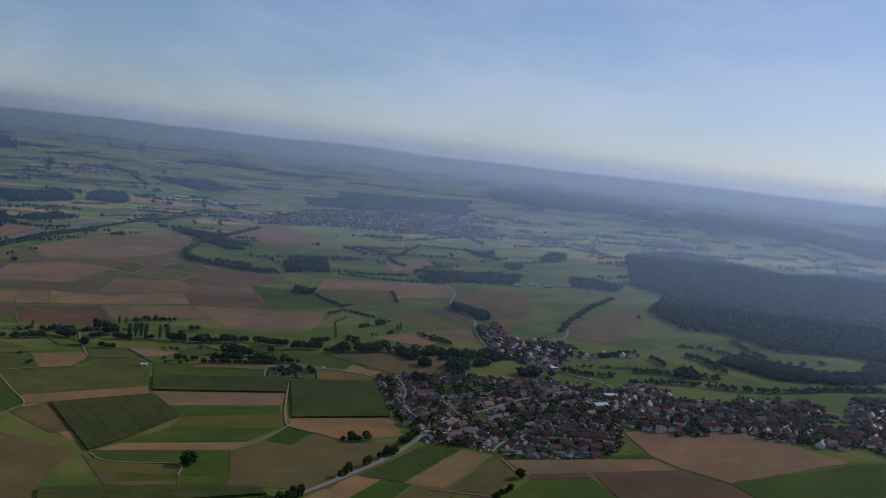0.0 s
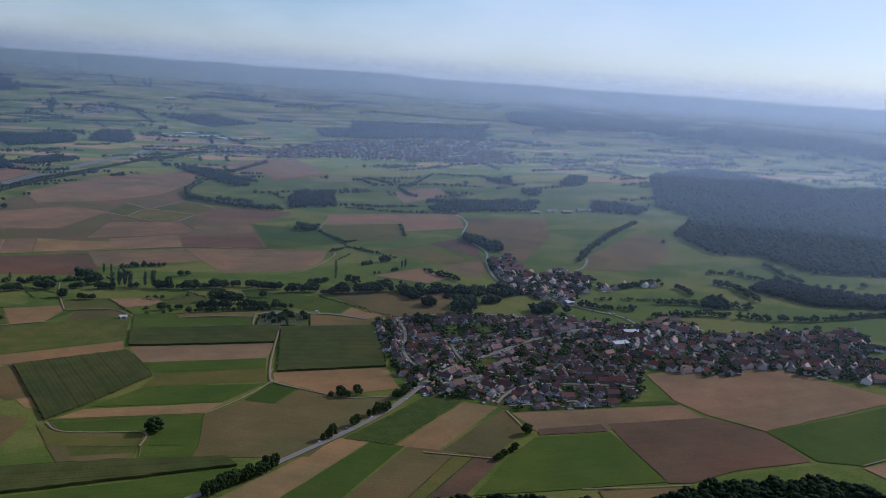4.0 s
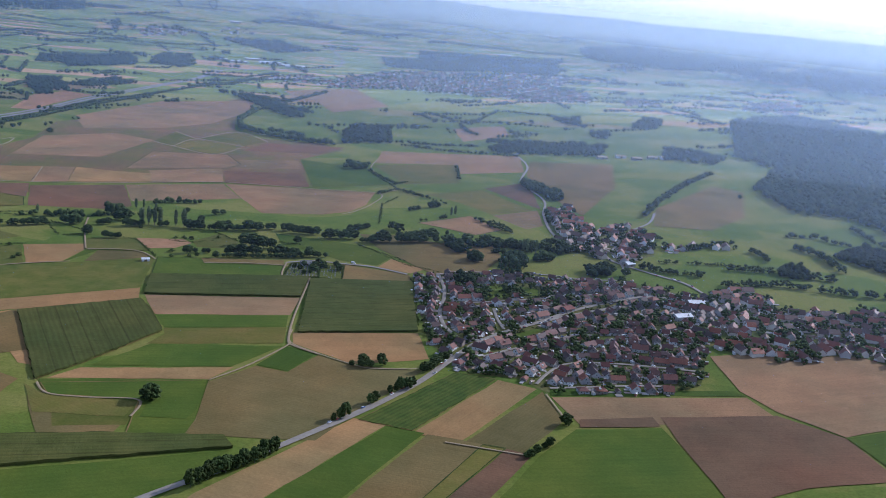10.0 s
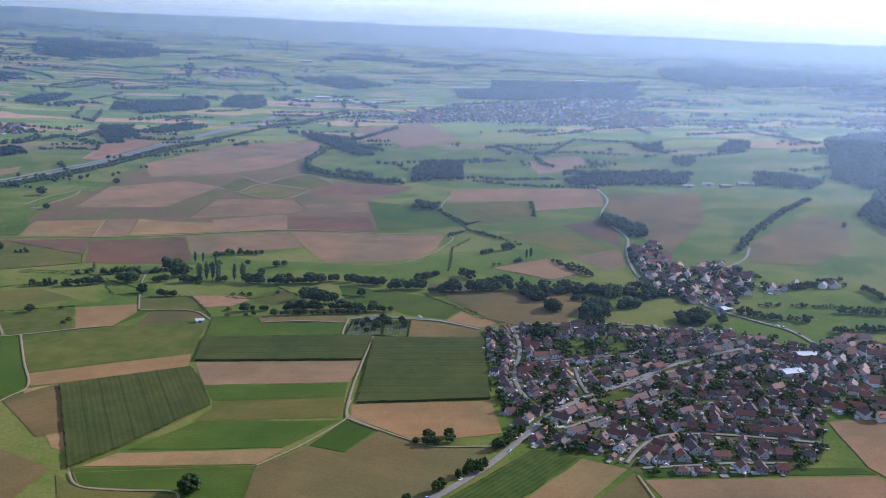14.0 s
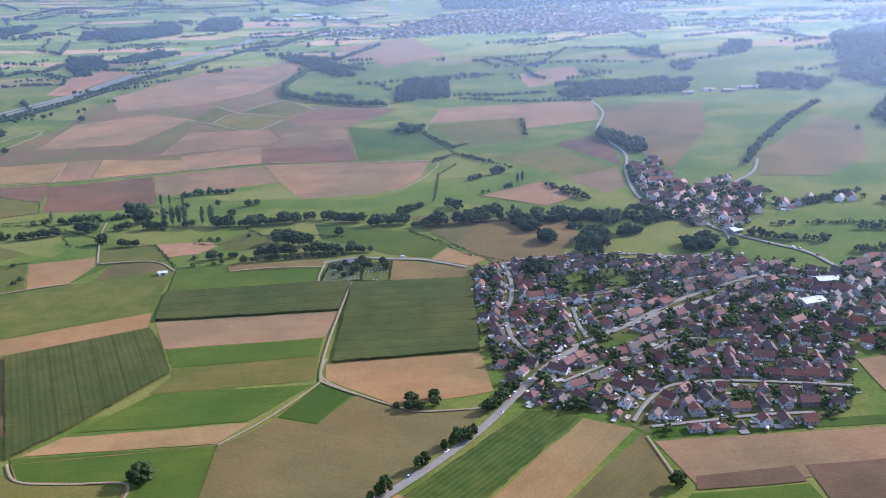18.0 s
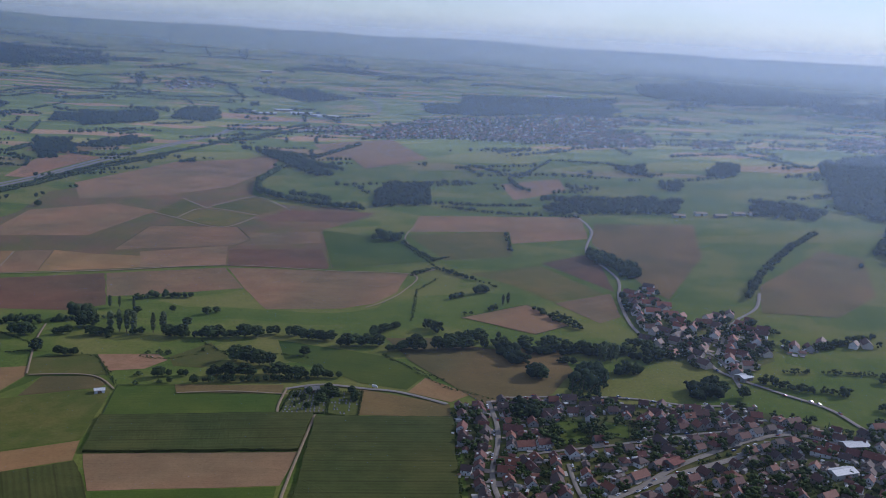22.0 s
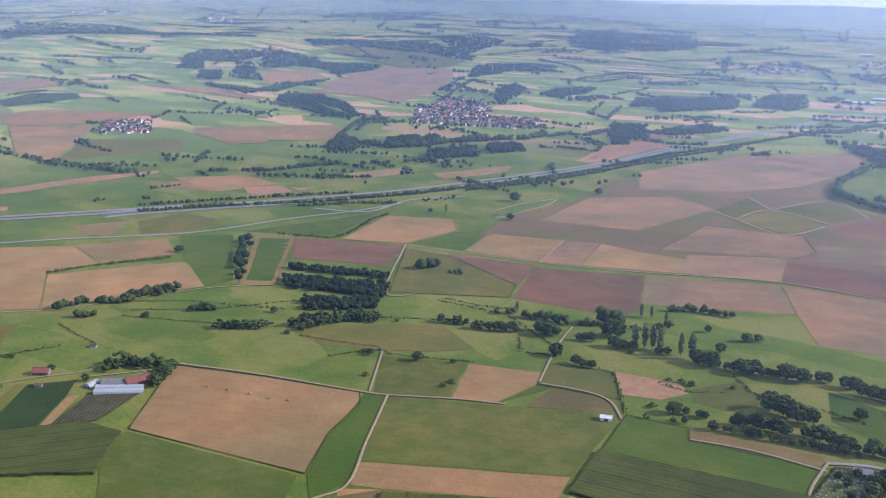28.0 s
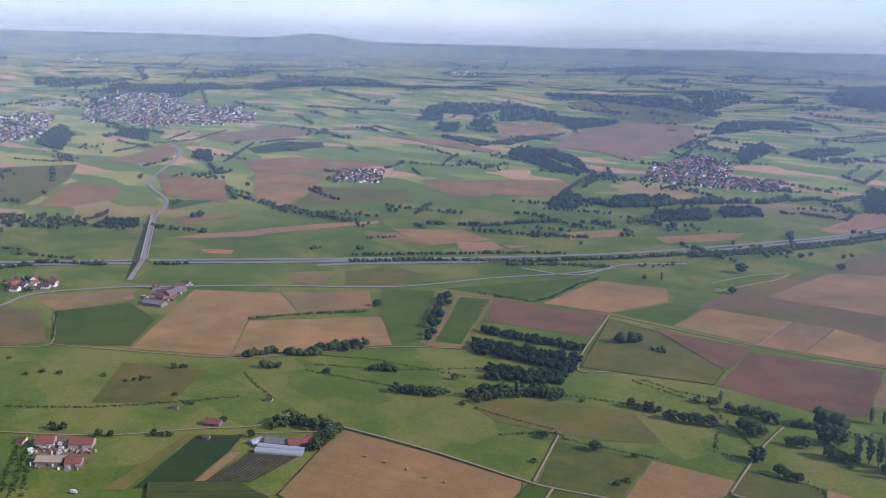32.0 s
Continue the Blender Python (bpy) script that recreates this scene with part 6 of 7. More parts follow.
# ---------------------------------------------------------------- trees, hedges and woods
tree_row(11, 8, (-661, 1115), (-656, 1140), (-634, 1168), (-598, 1196))
tree_row(11, 7, (-645, 1113), (-627, 1159), (-593, 1186))
tree_row(9, 9, (-722, 1066), (-695, 1085), (-674, 1097))
tree_row(9, 8, (-790, 1095), (-770, 1109))
tree_row(10, 7, (-887, 1079), (-872, 1106), (-858, 1133))
tree_row(5, 20, (-909, 1731), (-877, 1775))
tree_row(17, 9, (-58, 1754), (-37, 1743), (-11, 1740))
tree_row(14, 9, (-51, 1779), (-20, 1771))
tree_row(8, 6, (-783, 2212), (-726, 2453), (-624, 2675))
tree_row(9, 7, (-624, 2675), (-544, 2889), (-441, 3067), (-335, 3308))
tree_row(15, 9, (-562, 2543), (-526, 2564))
tree_row(14, 8, (-383, 2738), (-308, 2697), (-237, 2552), (-163, 2473))
tree_row(14, 8, (-310, 2467), (-331, 2287), (-307, 2163), (-248, 2095), (-203, 2060), (-160, 2027), (-84, 1996))
tree_row(14, 9, (-246, 2144), (-203, 2128), (-157, 2081))
tree_row(4, 4, (-958, 1416), (-874, 1443), (-873, 1482), (-901, 1578), (-901, 1618))
tree_row(12, 7, (-718, 918), (-718, 944), (-690, 950), (-680, 966))
tree_row(10, 7, (-723, 928), (-716, 955))
tree_row(8, 6, (-651, 917), (-665, 943), (-675, 964))
tree_row(9, 8, (-721, 1070), (-696, 1095), (-680, 1105))
tree_row(9, 8, (-792, 1091), (-774, 1111))
tree_row(9, 8, (-879, 1003), (-858, 1023))
tree_row(10, 6, (-919, 1005), (-916, 1041), (-878, 1066), (-883, 1114), (-865, 1142))
tree_row(4, 4, (-1053, 1090), (-1041, 1134), (-1019, 1174), (-985, 1233))
tree_row(6, 8, (-937, 924), (-929, 940))
tree_row(5, 9, (-930, 866), (-918, 895))
tree_row(14, 7, (-674, 1378), (-660, 1401))
tree_row(7, 9, (-635, 1388), (-611, 1390))
tree_row(10, 6, (445, 1398), (503, 1514), (608, 1677), (690, 1776))
tree_row(10, 6, (285, 1626), (304, 1554), (326, 1504))
tree_row(8, 9, (62, 2024), (156, 1970), (316, 1922))
tree_row(14, 9, (264, 2088), (352, 2085), (454, 2089), (530, 2042))
tree_row(14, 9, (675, 2071), (720, 2019), (769, 1936))
tree_row(8, 9, (256, 2391), (358, 2643), (490, 2580), (565, 2394))
tree_row(9, 9, (702, 2452), (800, 2484))
tree_row(9, 7, (-120, 525), (-106, 541), (-91, 553), (-80, 562), (-61, 586))
tree_row(8, 7, (-102, 546), (-86, 560), (-71, 573))
tree_row(9, 6, (-25, 637), (-14, 646))
tree_row(8, 6, (5, 669), (12, 676))
tree_row(9, 7, (20, 694), (43, 709))
tree_row(8, 6, (55, 742), (80, 784))
tree_row(8, 7, (-13, 758), (7, 753), (24, 759))
tree_row(7, 7, (-6, 767), (18, 770))
tree_row(7, 7, (124, 575), (136, 585), (149, 597))
tree_row(8, 6, (166, 632), (171, 640))
tree_row(6, 9, (-3, 1724), (46, 1596))
tree_row(6, 9, (54, 1552), (103, 1491))
tree_row(6, 14, (169, 1790), (164, 1631))
tree_row(4, 3, (11, 1528), (46, 1557))
tree_row(10, 9, (224, 2350), (232, 2250), (254, 2191))
tree_row(3, 3, (55, 1039), (54, 872))
tree_row(8, 8, (52, 2063), (148, 2036), (248, 2040))
tree_row(7, 7, (-1280, 1421), (-1203, 1528), (-1119, 1644), (-1053, 1719))
tree_row(8, 5, (-1058, 1616), (-1004, 1704), (-963, 1767), (-909, 1878), (-848, 1993), (-774, 2193))
tree_row(8, 5, (-898, 1859), (-837, 1972), (-766, 2174), (-712, 2415), (-617, 2649))
tree_row(7, 6, (-1061, 1576), (-1000, 1649), (-938, 1695))
tree_row(6, 14, (-918, 1737), (-874, 1800))
tree_row(8, 11, (-1022, 3615), (-650, 3686))
tree_row(12, 9, (-461, 2812), (-245, 2667), (-148, 2927))
tree_row(8, 9, (-538, 3060), (-333, 3184), (-107, 3228))
tree_row(10, 9, (669, 2688), (858, 2728), (948, 2523))
tree_row(9, 9, (-841, 2966), (-806, 3015))
tree_row(8, 11, (-1413, 3717), (-1082, 3805), (-888, 3886))
tree_row(8, 11, (-1399, 3482), (-1251, 3657), (-1037, 3671), (-743, 3733), (-581, 3817))
tree_row(1.4, 2.4, (-936, 746), (-878, 812), (-838, 882), (-814, 938))
tree_row(1.4, 2.4, (-845, 1056), (-773, 1112), (-717, 1188))
tree_row(1.4, 2.4, (-592, 1196), (-535, 1225), (-472, 1239), (-432, 1243))
tree_row(1.4, 2.4, (-874, 979), (-788, 962))
tree_row(1.4, 2.4, (-570, 1068), (-543, 1108), (-524, 1110))
tree_row(1.4, 2.4, (-838, 1036), (-732, 1078))
tree_row(1.4, 2.4, (-633, 1098), (-544, 1116), (-531, 1109))
tree_row(1.4, 2.4, (-528, 1105), (-483, 1119), (-438, 1133))
tree_row(1.4, 2.4, (-438, 1224), (-416, 1185), (-382, 1189))
tree_row(1.4, 2.4, (-343, 1191), (-313, 1178), (-285, 1132), (-267, 1098))
tree_row(1.4, 2.4, (-271, 1181), (-240, 1171), (-210, 1187))
tree_row(1.4, 2.4, (-218, 1234), (-176, 1185))
tree_row(1.4, 2.4, (14, 1310), (20, 1444), (47, 1501))
tree_row(1.4, 2.4, (-14, 1186), (50, 1115))
tree_row(1.4, 2.4, (-575, 1292), (-526, 1289), (-493, 1299))
tree_row(1.4, 2.4, (-879, 1072), (-820, 1116), (-706, 1157))
tree_row(7, 5, (-1245, 1390), (-1172, 1496), (-1058, 1616))
tree_row(2.5, 3, (-1243, 911), (-1127, 864))
tree_row(1.4, 2.4, (-14, 1194), (50, 1097), (96, 1065))
tree_row(1.4, 2.4, (-579, 1282), (-482, 1278), (-391, 1213))
tree_row(1.4, 2.4, (-193, 1200), (-118, 1190), (-87, 1178))
single_trees(10, (-998, 1260))
single_trees(6, (-814, 1049))
single_trees(19, (-777, 1825))
single_trees(13, (-180, 669), (-176, 672))
single_trees(11, (-679, 1964), (-714, 1697))
single_trees(8, (-851, 1670))
single_trees(15, (-829, 1684))
single_trees(9, (-62, 1084), (-36, 1069), (-67, 1059), (-56, 1075), (-66, 1075))
single_trees(7, (-713, 895), (-761, 893), (-803, 790), (-796, 798), (-708, 1141))
single_trees(5, (-996, 825), (-1015, 796), (-1081, 799), (-959, 859), (-429, 1077), (-648, 1097), (-817, 1048), (-857, 891), (-824, 892), (-1011, 812))
single_trees(12, (330, 1070), (314, 1082))
wood(10, (-826, 1297), (-687, 1333), (-678, 1320), (-812, 1280))
wood(11, (-792, 1248), (-664, 1298), (-635, 1253), (-762, 1219))
wood(11, (-710, 1190), (-636, 1247), (-614, 1218), (-686, 1163))
wood(13, (-973, 1350), (-971, 1375), (-824, 1209), (-836, 1202))
wood(15, (-70, 2177), (-45, 2260), (41, 2284), (43, 2046), (-69, 2028))
wood(17, (897, 4139), (1200, 4209), (2341, 3585), (2208, 3352), (1803, 3875), (921, 3988))
wood(17, (266, 482), (305, 489), (370, 491), (408, 464), (419, 409), (378, 335), (248, 340), (173, 380), (193, 447))
wood(15, (-23, 484), (56, 485), (123, 486), (180, 475), (184, 453), (167, 395), (80, 391), (-31, 417))
wood(17, (183, 3991), (790, 3957), (747, 3848), (176, 3781))
wood(17, (-1046, 3250), (-842, 3373), (-814, 3257), (-994, 3082))
wood(17, (1004, 2532), (1262, 2680), (1378, 2219), (1934, 2304), (2194, 2293), (1178, 1153), (1004, 1115), (971, 1194), (916, 1240), (818, 1272), (794, 1409), (720, 1442), (717, 1625), (853, 1843), (811, 1962))
wood(17, (1523, 3879), (1988, 3763), (2391, 3503), (2652, 3223), (2855, 3041), (2744, 2909), (2385, 3096), (2189, 3385), (1770, 3579), (1501, 3745))
wood(16, (1017, 4169), (1439, 4030), (1557, 3899), (1251, 3937), (981, 4004))
wood(10, (588, 807), (619, 785), (659, 800), (614, 824))
wood(14, (-781, 3314), (-783, 3500), (-656, 3489), (-659, 3296))
wood(13, (-419, 2758), (-280, 2697), (-230, 2506), (-161, 2393), (-218, 2388), (-332, 2600))
wood(15, (-645, 3910), (-421, 3979), (-227, 3895), (-401, 3799))
wood(16, (27, 3851), (280, 3893), (778, 3839), (711, 3716), (495, 3755), (268, 3685), (49, 3685))
wood(17, (897, 4102), (1149, 4151), (1488, 4070), (1667, 3909), (1587, 3816), (1190, 3848), (936, 3942))
wood(13, (492, 2507), (576, 2553), (550, 2357), (506, 2427))
wood(12, (550, 2294), (604, 2291), (571, 2183), (538, 2210))
wood(14, (670, 2359), (758, 2548), (810, 2544), (752, 2372))
wood(13, (256, 2009), (326, 2079), (537, 2070), (502, 1948), (391, 1952), (273, 1955))
wood(13, (626, 1930), (689, 2077), (770, 1956), (735, 1875))
wood(13, (-792, 3395), (-790, 3530), (-684, 3567), (-668, 3422))
wood(12, (-897, 2708), (-841, 2866), (-800, 2944), (-714, 2878), (-794, 2732))
wood(13, (103, 1026), (111, 1053), (130, 1050), (128, 1019))
wood(14, (282, 1095), (312, 1107), (307, 1069), (277, 1060))
wood(12, (281, 1673), (300, 1654), (341, 1557), (327, 1500), (306, 1507), (286, 1601))
tree_row(9, 8, (-633, 1174), (-613, 1175), (-591, 1177))
tree_row(9, 8, (-535, 1218), (-505, 1226))
tree_row(9, 7, (-493, 1220), (-484, 1222))
tree_row(10, 7, (-477, 1224), (-444, 1234))
tree_row(13, 7, (-432, 1241), (-414, 1243), (-391, 1242))
tree_row(12, 8, (-383, 1246), (-361, 1251))
tree_row(11, 7, (-346, 1244), (-315, 1247))
tree_row(7, 6, (-300, 1250), (-284, 1255))
tree_row(12, 6, (-257, 1245), (-236, 1245), (-210, 1243), (-192, 1246), (-152, 1248))
tree_row(11, 6, (-145, 1258), (-112, 1252))
tree_row(10, 6, (-107, 1242), (-66, 1234))
tree_row(13, 6, (-63, 1220), (-39, 1221), (-15, 1218))
tree_row(9, 6, (-31, 1252), (-17, 1270), (0, 1288))
tree_row(10, 6, (-12, 1202), (17, 1210))
tree_row(14, 7, (18, 1207), (50, 1209), (96, 1215))
tree_row(12, 7, (30, 1285), (47, 1265))
tree_row(12, 7, (51, 1240), (74, 1241), (93, 1233))
tree_row(14, 7, (106, 1225), (120, 1191), (135, 1163))
tree_row(12, 6, (131, 1216), (168, 1222), (202, 1201), (232, 1194), (254, 1197))
tree_row(15, 9, (135, 1123), (150, 1122))
tree_row(7, 7, (169, 1168), (188, 1167))
tree_row(14, 7, (232, 1138), (244, 1137))
tree_row(13, 7, (254, 1225), (269, 1196), (282, 1183))
tree_row(9, 7, (62, 1402), (83, 1417))
tree_row(12, 7, (96, 1427), (115, 1439))
tree_row(8, 7, (77, 1334), (87, 1339))
tree_row(9, 7, (111, 1352), (122, 1362))
tree_row(8, 8, (166, 1360), (189, 1304), (215, 1274))
tree_row(9, 8, (187, 1331), (204, 1306))
tree_row(14, 7, (279, 1622), (291, 1582), (312, 1546), (327, 1510))
tree_row(12, 7, (289, 1636), (307, 1590), (329, 1559))
tree_row(4, 10, (-5, 1724), (26, 1624), (53, 1545), (89, 1508), (130, 1454))
tree_row(5, 6, (12, 1518), (32, 1541))
tree_row(5, 7, (41, 1600), (70, 1631))
tree_row(8, 7, (-499, 1278), (-481, 1289))
tree_row(9, 7, (-464, 1282), (-449, 1281))
tree_row(14, 8, (-445, 1286), (-430, 1286), (-413, 1285))
tree_row(9, 7, (-402, 1292), (-381, 1297))
tree_row(18, 9, (-383, 1313), (-360, 1313))
tree_row(15, 8, (-366, 1276), (-344, 1274))
tree_row(6, 7, (-356, 1309), (-334, 1310))
tree_row(10, 7, (-337, 1382), (-313, 1400), (-266, 1400))
tree_row(10, 6, (-353, 1180), (-332, 1181))
tree_row(9, 7, (-237, 1119), (-220, 1124), (-203, 1126))
tree_row(11, 6, (-187, 1126), (-166, 1127), (-142, 1126))
tree_row(17, 8, (-167, 1169), (-153, 1164), (-139, 1155))
tree_row(11, 6, (-131, 1131), (-105, 1127), (-77, 1124), (-54, 1121))
tree_row(16, 9, (-137, 1165), (-123, 1155))
tree_row(7, 9, (-198, 1107), (-176, 1109), (-150, 1109), (-128, 1112), (-103, 1115), (-87, 1117))
tree_row(6, 8, (-229, 1104), (-218, 1108))
tree_row(8, 8, (634, 1287), (679, 1285), (689, 1260), (714, 1229))
tree_row(9, 7, (618, 1222), (640, 1182), (634, 1131), (634, 1095))
tree_row(5, 7, (386, 1137), (469, 1126), (542, 1110))
tree_row(8, 8, (452, 1203), (532, 1237))
tree_row(8, 8, (768, 1348), (761, 1263), (769, 1203))
tree_row(9, 8, (443, 1033), (519, 1037), (588, 1004), (664, 988), (761, 1003), (907, 998))
tree_row(8, 8, (547, 1198), (551, 1142))
tree_row(9, 8, (479, 1106), (539, 1092), (606, 1058))
tree_row(9, 8, (348, 1123), (373, 1095), (439, 1069))
tree_row(11, 8, (-2409, 1755), (-2252, 1696), (-2244, 1737))
tree_row(9, 9, (-2403, 1796), (-2534, 1935), (-2621, 2025))
tree_row(11, 8, (-2010, 1599), (-1896, 1547))
tree_row(9, 9, (-2601, 2038), (-2605, 2098), (-2586, 2160))
tree_row(8, 9, (-2272, 1577), (-2287, 1616))
tree_row(10, 8, (-1845, 1169), (-1862, 1207), (-1904, 1255))
tree_row(9, 8, (-2004, 1071), (-1962, 1109))
tree_row(9, 9, (-2116, 1945), (-2078, 1966))
tree_row(9, 8, (-1510, 1759), (-1573, 1853))
tree_row(9, 8, (-1420, 1703), (-1386, 1736))
tree_row(8, 9, (-1364, 1393), (-1357, 1417))
tree_row(10, 8, (-1317, 1453), (-1308, 1472))
tree_row(7, 10, (-2765, 1343), (-2670, 1418), (-2676, 1459))
tree_row(7, 9, (-2778, 1759), (-2765, 1886), (-2851, 2054))
tree_row(8, 8, (-2721, 1609), (-2769, 1740))
tree_row(7, 9, (-2810, 2249), (-2687, 2305), (-2621, 2399))
tree_row(7, 9, (-1635, 977), (-1581, 1014), (-1533, 1043))
tree_row(7, 9, (-1691, 976), (-1651, 1000))
tree_row(7, 10, (-1635, 1650), (-1636, 1606))
tree_row(8, 9, (-2625, 2500), (-2451, 2509))
tree_row(8, 8, (-2001, 2160), (-1903, 2108))
tree_row(10, 8, (-2997, 2465), (-2840, 2610), (-2740, 2692))
tree_row(10, 6, (-1369, 1749), (-1327, 1774), (-1314, 1809), (-1288, 1888))
tree_row(11, 7, (-1291, 1884), (-1256, 1927))
tree_row(17, 8, (-1411, 2141), (-1362, 2167), (-1297, 2167), (-1248, 2227), (-1229, 2307), (-1179, 2367), (-1151, 2421))
tree_row(16, 8, (-1153, 2419), (-1102, 2456), (-1087, 2541))
tree_row(10, 7, (-1505, 2297), (-1579, 2434), (-1656, 2523))
tree_row(8, 8, (-1768, 2414), (-1717, 2433))
tree_row(10, 8, (-1661, 2590), (-1558, 2488))
tree_row(12, 8, (-2356, 2587), (-2164, 2602), (-2156, 2831), (-2140, 2955))
tree_row(10, 8, (-2279, 2609), (-2132, 2672), (-2174, 2878))
tree_row(12, 8, (-1075, 2532), (-1051, 2593), (-998, 2597), (-982, 2704))
tree_row(10, 8, (-1165, 2966), (-1070, 2894), (-1128, 3127))
tree_row(8, 8, (-1019, 2382), (-965, 2403), (-879, 2403), (-915, 2510))
tree_row(9, 8, (-1736, 3036), (-1779, 3257))
tree_row(10, 8, (-1630, 2883), (-1707, 3117), (-1720, 3200))
tree_row(8, 9, (-2045, 3368), (-2014, 3377))
tree_row(8, 9, (-1913, 3221), (-1883, 3238))
tree_row(9, 8, (-1480, 3412), (-1352, 3455), (-1307, 3546))
tree_row(9, 8, (-1672, 3612), (-1528, 3615), (-1464, 3566))
tree_row(8, 8, (-1205, 1808), (-1153, 1830), (-1119, 1855))
tree_row(9, 8, (-1061, 2026), (-1056, 2050))
tree_row(11, 8, (-1162, 2033), (-1155, 2080), (-1159, 2115))
tree_row(9, 9, (-1868, 3566), (-1723, 3701), (-1554, 3783))
tree_row(9, 9, (-1838, 3704), (-1683, 3786))
tree_row(8, 9, (-1273, 1768), (-1248, 1782))
tree_row(7, 9, (-1374, 1514), (-1355, 1580))
tree_row(8, 8, (-1547, 984), (-1462, 1070))
tree_row(8, 7, (-1430, 1113), (-1388, 1181))
tree_row(8, 7, (-1538, 929), (-1531, 978))
tree_row(11, 8, (-843, 2609), (-748, 2598), (-699, 2629))
tree_row(10, 8, (-879, 2976), (-840, 3041))
tree_row(11, 7, (-542, 2947), (-445, 3003))
tree_row(10, 8, (-576, 3173), (-432, 3193), (-343, 3363))
tree_row(9, 8, (-807, 3190), (-700, 3258))
tree_row(9, 9, (-1228, 3290), (-1168, 3447))
tree_row(9, 9, (-1432, 3458), (-1334, 3641), (-1214, 3678), (-1057, 3732), (-928, 3730))
tree_row(8, 9, (-1201, 3532), (-1031, 3654), (-855, 3694), (-656, 3792))
tree_row(8, 9, (-1430, 3756), (-1258, 3791), (-1095, 3909))
tree_row(8, 9, (-1412, 3610), (-1232, 3611))
tree_row(8, 9, (-837, 3704), (-779, 3598))
tree_row(11, 8, (-2385, 2604), (-2185, 2639), (-2187, 2796), (-2139, 2934))
tree_row(10, 7, (-1479, 2191), (-1571, 2365), (-1610, 2453))
single_trees(25, (-323, 1258), (-313, 1258), (-305, 1259), (-297, 1259), (-275, 1257), (-263, 1254))
single_trees(15, (-353, 1351), (-342, 1353), (-321, 1341), (128, 1376), (135, 1382))
single_trees(15, (-478, 1292))
single_trees(9, (-274, 1339), (-231, 1330), (-221, 1338), (-244, 1287), (-320, 1317), (-314, 1330))
single_trees(12, (-379, 1193), (-97, 1188), (-427, 1249))
single_trees(10, (-487, 1107))
single_trees(7, (-536, 1095))
single_trees(5, (-544, 1098), (-455, 1121), (-431, 1066), (-506, 1049), (-573, 1192), (-253, 1124), (-249, 1100), (-250, 1189), (-240, 1188), (-206, 1198), (-261, 1187), (-319, 1238))
single_trees(9, (767, 1166), (786, 1164), (809, 1161), (848, 1167), (663, 1552))
single_trees(12, (-2042, 1664), (-1757, 1372), (-1759, 1389), (-1564, 1732), (-1551, 1738))
single_trees(10, (-1213, 1951), (-1178, 1994), (-1180, 1982), (-1134, 2067))
for px, py in ((170, 1084), (174, 1067), (183, 1062), (192, 1075), (202, 1095), (181, 1088)):
    tree(px, py, rng.uniform(19, 24), "conifer", "tall conifers by the stream")
for px, py in ((213, 1175), (218, 1173), (224, 1171), (230, 1172)):
    tree(px, py, rng.uniform(18, 21), "poplar", "poplars by the stream")
wood(12, (136, 1210), (185, 1208), (215, 1193), (245, 1185), (222, 1176), (193, 1190), (140, 1194))
wood(14, (107, 1208), (125, 1204), (135, 1168), (121, 1162), (110, 1189))
wood(15, (129, 1134), (151, 1143), (149, 1126), (130, 1117))
wood(17, (173, 1102), (184, 1132), (209, 1143), (203, 1104), (188, 1094))
wood(11, (221, 1142), (252, 1147), (252, 1135), (221, 1130))
wood(11, (244, 1182), (281, 1191), (273, 1160), (256, 1164))
wood(9, (167, 1170), (190, 1174), (187, 1164), (167, 1161))
wood(11, (655, 1173), (707, 1062), (791, 1035), (883, 1045), (928, 1107), (824, 1099), (764, 1159), (731, 1235))
wood(12, (873, 1093), (903, 1072), (967, 1157), (953, 1185))
wood(11, (535, 1077), (572, 1062), (586, 1124), (564, 1127))
wood(12, (927, 1046), (936, 1028), (1050, 1174), (1032, 1176))
wood(12, (-3539, 1906), (-3582, 2009), (-3500, 2148), (-3428, 2320), (-3298, 2379), (-3263, 2347), (-3359, 2236), (-3337, 2133), (-3435, 2050), (-3487, 1883))
wood(12, (-3325, 2432), (-3301, 2570), (-3199, 2687), (-3061, 2835), (-2951, 2891), (-2806, 3003), (-2677, 3126), (-2628, 3122), (-2763, 2994), (-2840, 2829), (-2929, 2845), (-3070, 2677), (-3185, 2546), (-3184, 2420), (-3232, 2389))
wood(12, (-3751, 1746), (-3702, 1849), (-3649, 1953), (-3585, 2076), (-3596, 1930), (-3621, 1817), (-3676, 1718))
wood(11, (-3572, 2160), (-3489, 2330), (-3361, 2582), (-3393, 2447), (-3449, 2332))
wood(13, (-2682, 2758), (-2703, 2831), (-2686, 2901), (-2540, 3034), (-2498, 2993), (-2542, 2878), (-2605, 2823), (-2637, 2741))
wood(11, (-2473, 2668), (-2483, 2741), (-2432, 2737), (-2389, 2677), (-2417, 2639))
wood(11, (-2415, 2773), (-2439, 2866), (-2407, 2880), (-2378, 2807))
wood(13, (-2540, 3034), (-2537, 3081), (-2363, 3146), (-2309, 3116), (-2143, 3225), (-2100, 3214), (-2118, 3114), (-2164, 3014), (-2251, 3052), (-2346, 3004), (-2382, 2923), (-2402, 2898))
wood(13, (-2515, 3246), (-2461, 3319), (-2289, 3458), (-2139, 3548), (-2013, 3555), (-1889, 3519), (-1882, 3470), (-1944, 3454), (-2070, 3454), (-2208, 3391), (-2354, 3297), (-2421, 3209))
wood(13, (-2135, 3599), (-1968, 3736), (-1884, 3733), (-1911, 3628), (-1944, 3527), (-2028, 3559))
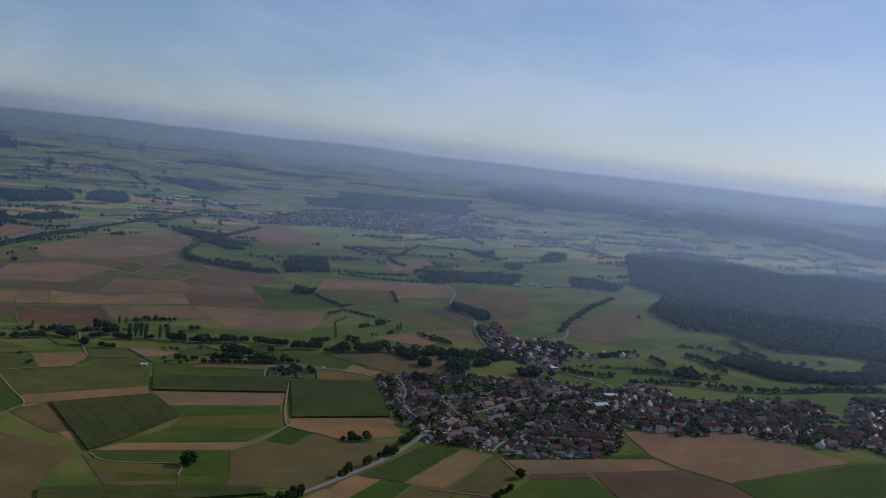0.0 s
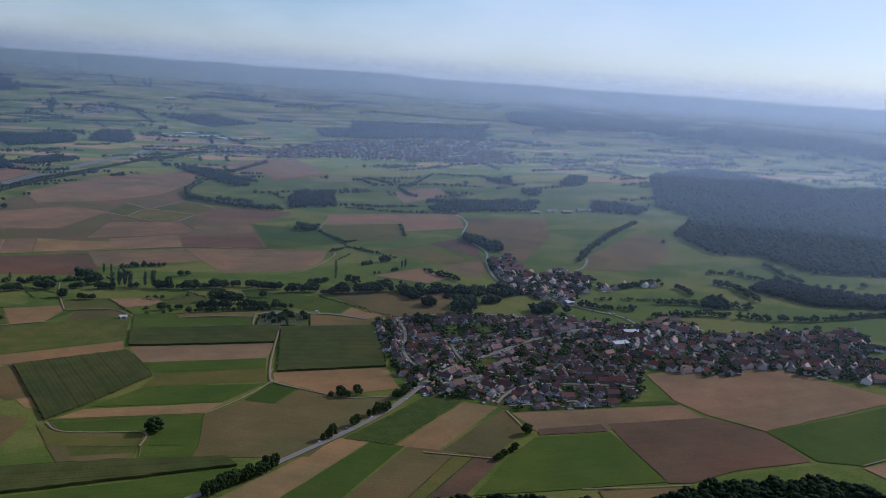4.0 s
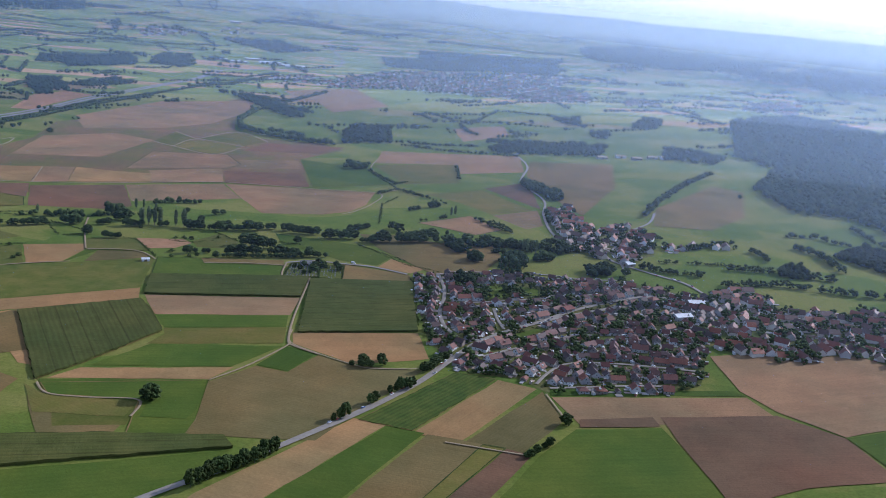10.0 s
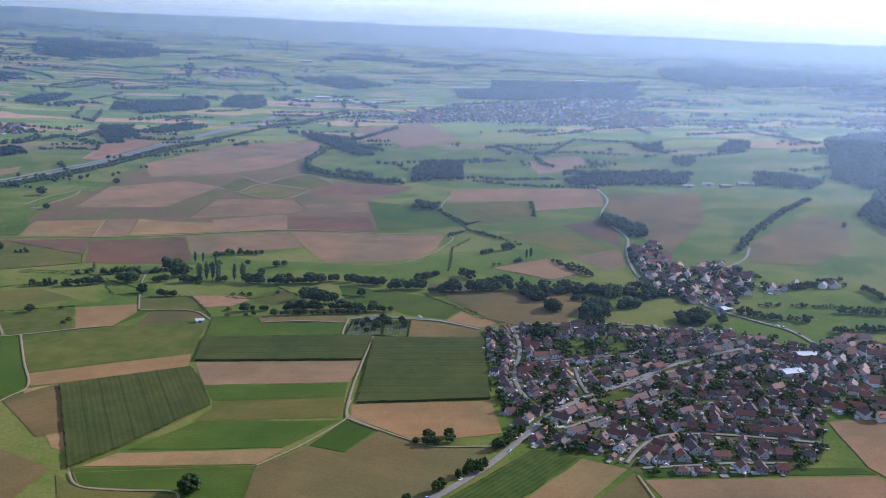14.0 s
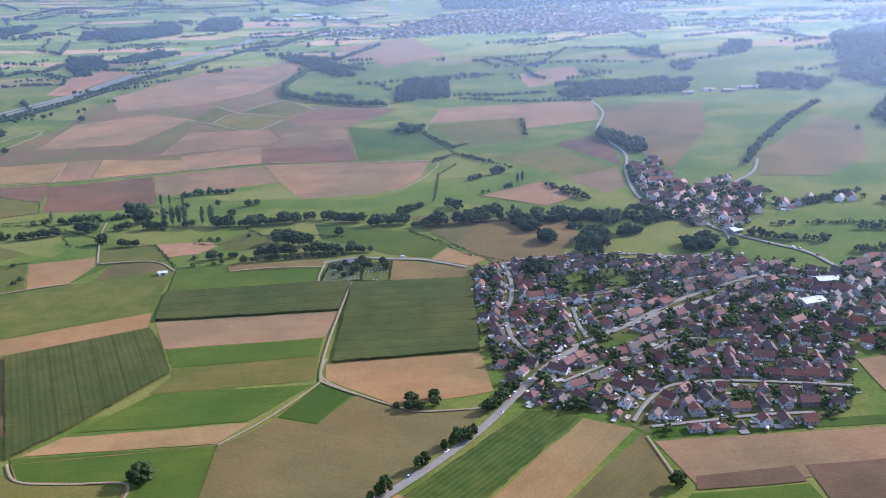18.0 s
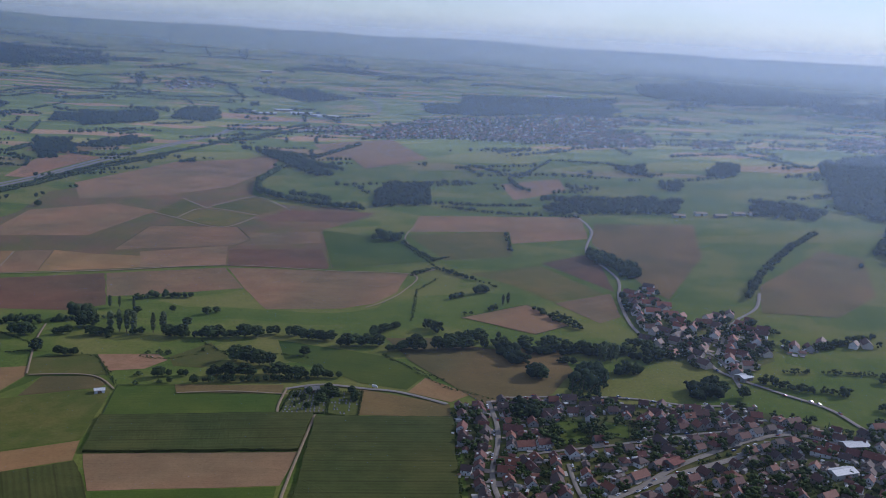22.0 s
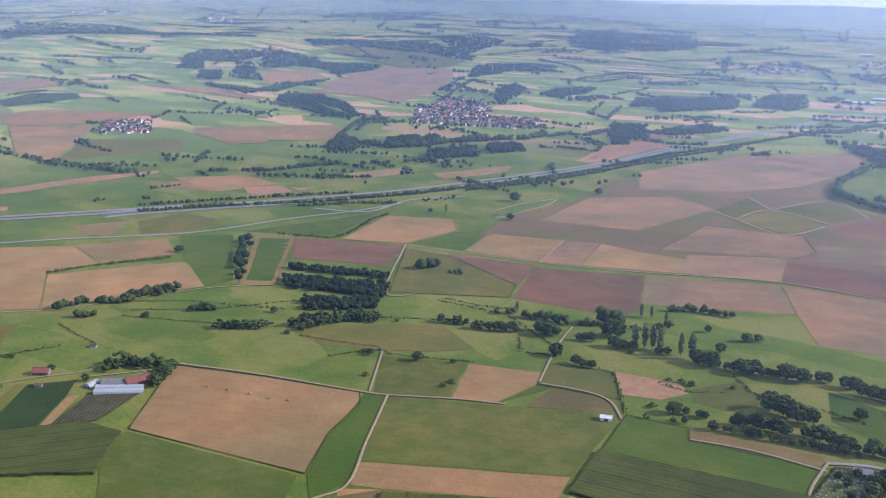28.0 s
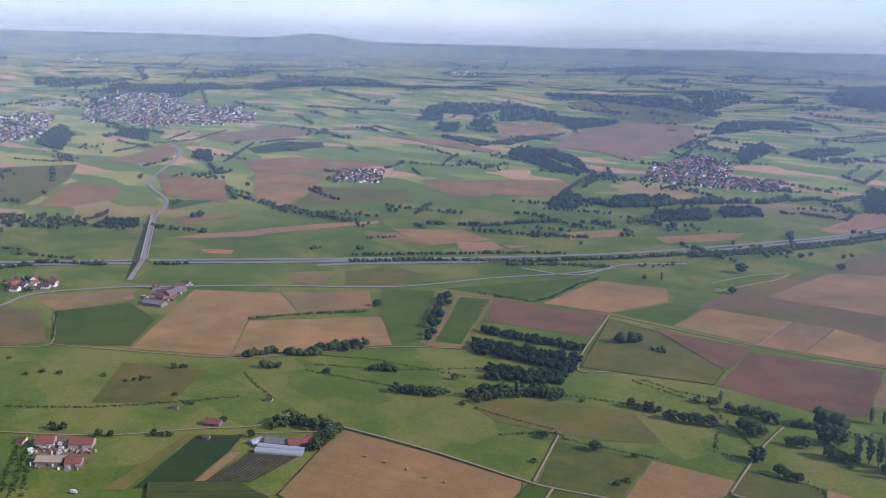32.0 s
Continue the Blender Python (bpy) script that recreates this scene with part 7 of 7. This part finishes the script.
wood(12, (-1830, 3409), (-1797, 3486), (-1653, 3568), (-1571, 3578), (-1602, 3497), (-1683, 3448), (-1722, 3330), (-1765, 3265))
wood(11, (-2081, 3816), (-1985, 3902), (-1981, 3855), (-2040, 3794))
wood(11, (-2250, 3632), (-2176, 3712), (-2154, 3673), (-2226, 3600))
wood(11, (-2631, 3484), (-2543, 3586), (-2352, 3720), (-2225, 3799), (-2303, 3694), (-2370, 3632), (-2502, 3574), (-2609, 3483))
wood(12, (-1684, 3870), (-1605, 3958), (-1462, 4027), (-1271, 4114), (-1212, 4016), (-1362, 3900), (-1461, 3888), (-1543, 3837), (-1645, 3827))
wood(10, (-1831, 4034), (-1674, 4092), (-1398, 4171), (-1393, 4158), (-1663, 4070))
wood(11, (-1794, 3754), (-1755, 3809), (-1736, 3758), (-1769, 3719))
wood(11, (-2865, 2684), (-2838, 2772), (-2817, 2701))
wood(13, (-1429, 3167), (-1432, 3262), (-1362, 3351), (-1308, 3356), (-1315, 3256), (-1368, 3142))
wood(12, (-1580, 3136), (-1575, 3265), (-1502, 3217), (-1470, 3085), (-1447, 2933), (-1517, 3020))
wood(12, (-2016, 2551), (-2038, 2650), (-1876, 2578), (-1744, 2503), (-1661, 2491), (-1646, 2449), (-1726, 2434), (-1868, 2494))
wood(12, (-2948, 1715), (-2818, 1763), (-2963, 1830), (-3035, 1771))
wood(12, (-2955, 1466), (-2812, 1491), (-3024, 1612), (-3180, 1634), (-3122, 1566))
wood(12, (-2501, 1750), (-2421, 1770), (-2568, 1851), (-2621, 1821))
wood(10, (-1770, 1175), (-1723, 1240), (-1798, 1274), (-1834, 1215))
wood(12, (-2602, 2672), (-2522, 2734), (-2613, 2814), (-2645, 2749))
wood(17, (-1136, 2083), (-1068, 2184), (-1129, 2273), (-1195, 2173))
wood(17, (-1070, 2231), (-1019, 2311), (-1083, 2380), (-1124, 2322))
wood(15, (-1292, 2140), (-1228, 2284), (-1297, 2364), (-1380, 2263))
wood(11, (-1388, 2043), (-1326, 2066), (-1427, 2204), (-1505, 2232), (-1447, 2119))
wood(14, (-897, 2520), (-851, 2521), (-972, 2796), (-987, 2745))
wood(15, (-1602, 3836), (-1465, 3884), (-1541, 4041), (-1680, 3942))
wood(14, (-1103, 3134), (-880, 3191), (-827, 3288), (-865, 3418), (-1135, 3261))
wood(13, (-944, 2605), (-837, 2613), (-935, 2848), (-1023, 2809))
wood(14, (-2450, 2632), (-2388, 2679), (-2469, 2760), (-2515, 2707))
wood(13, (-2435, 2776), (-2370, 2824), (-2435, 2894), (-2478, 2846))
wood(12, (-2006, 2541), (-1859, 2592), (-1639, 2491), (-1824, 2653), (-1976, 2708), (-2077, 2645))
tree_row(3, 4, (-815, 738), (-724, 697))
tree_row(3, 4, (-820, 733), (-730, 690))
tree_row(3, 4, (-825, 726), (-743, 687))
tree_row(7, 7, (-774, 827), (-759, 841))
tree_row(10, 6, (-649, 923), (-663, 951), (-677, 966))
tree_row(7, 7, (-848, 763), (-835, 774))
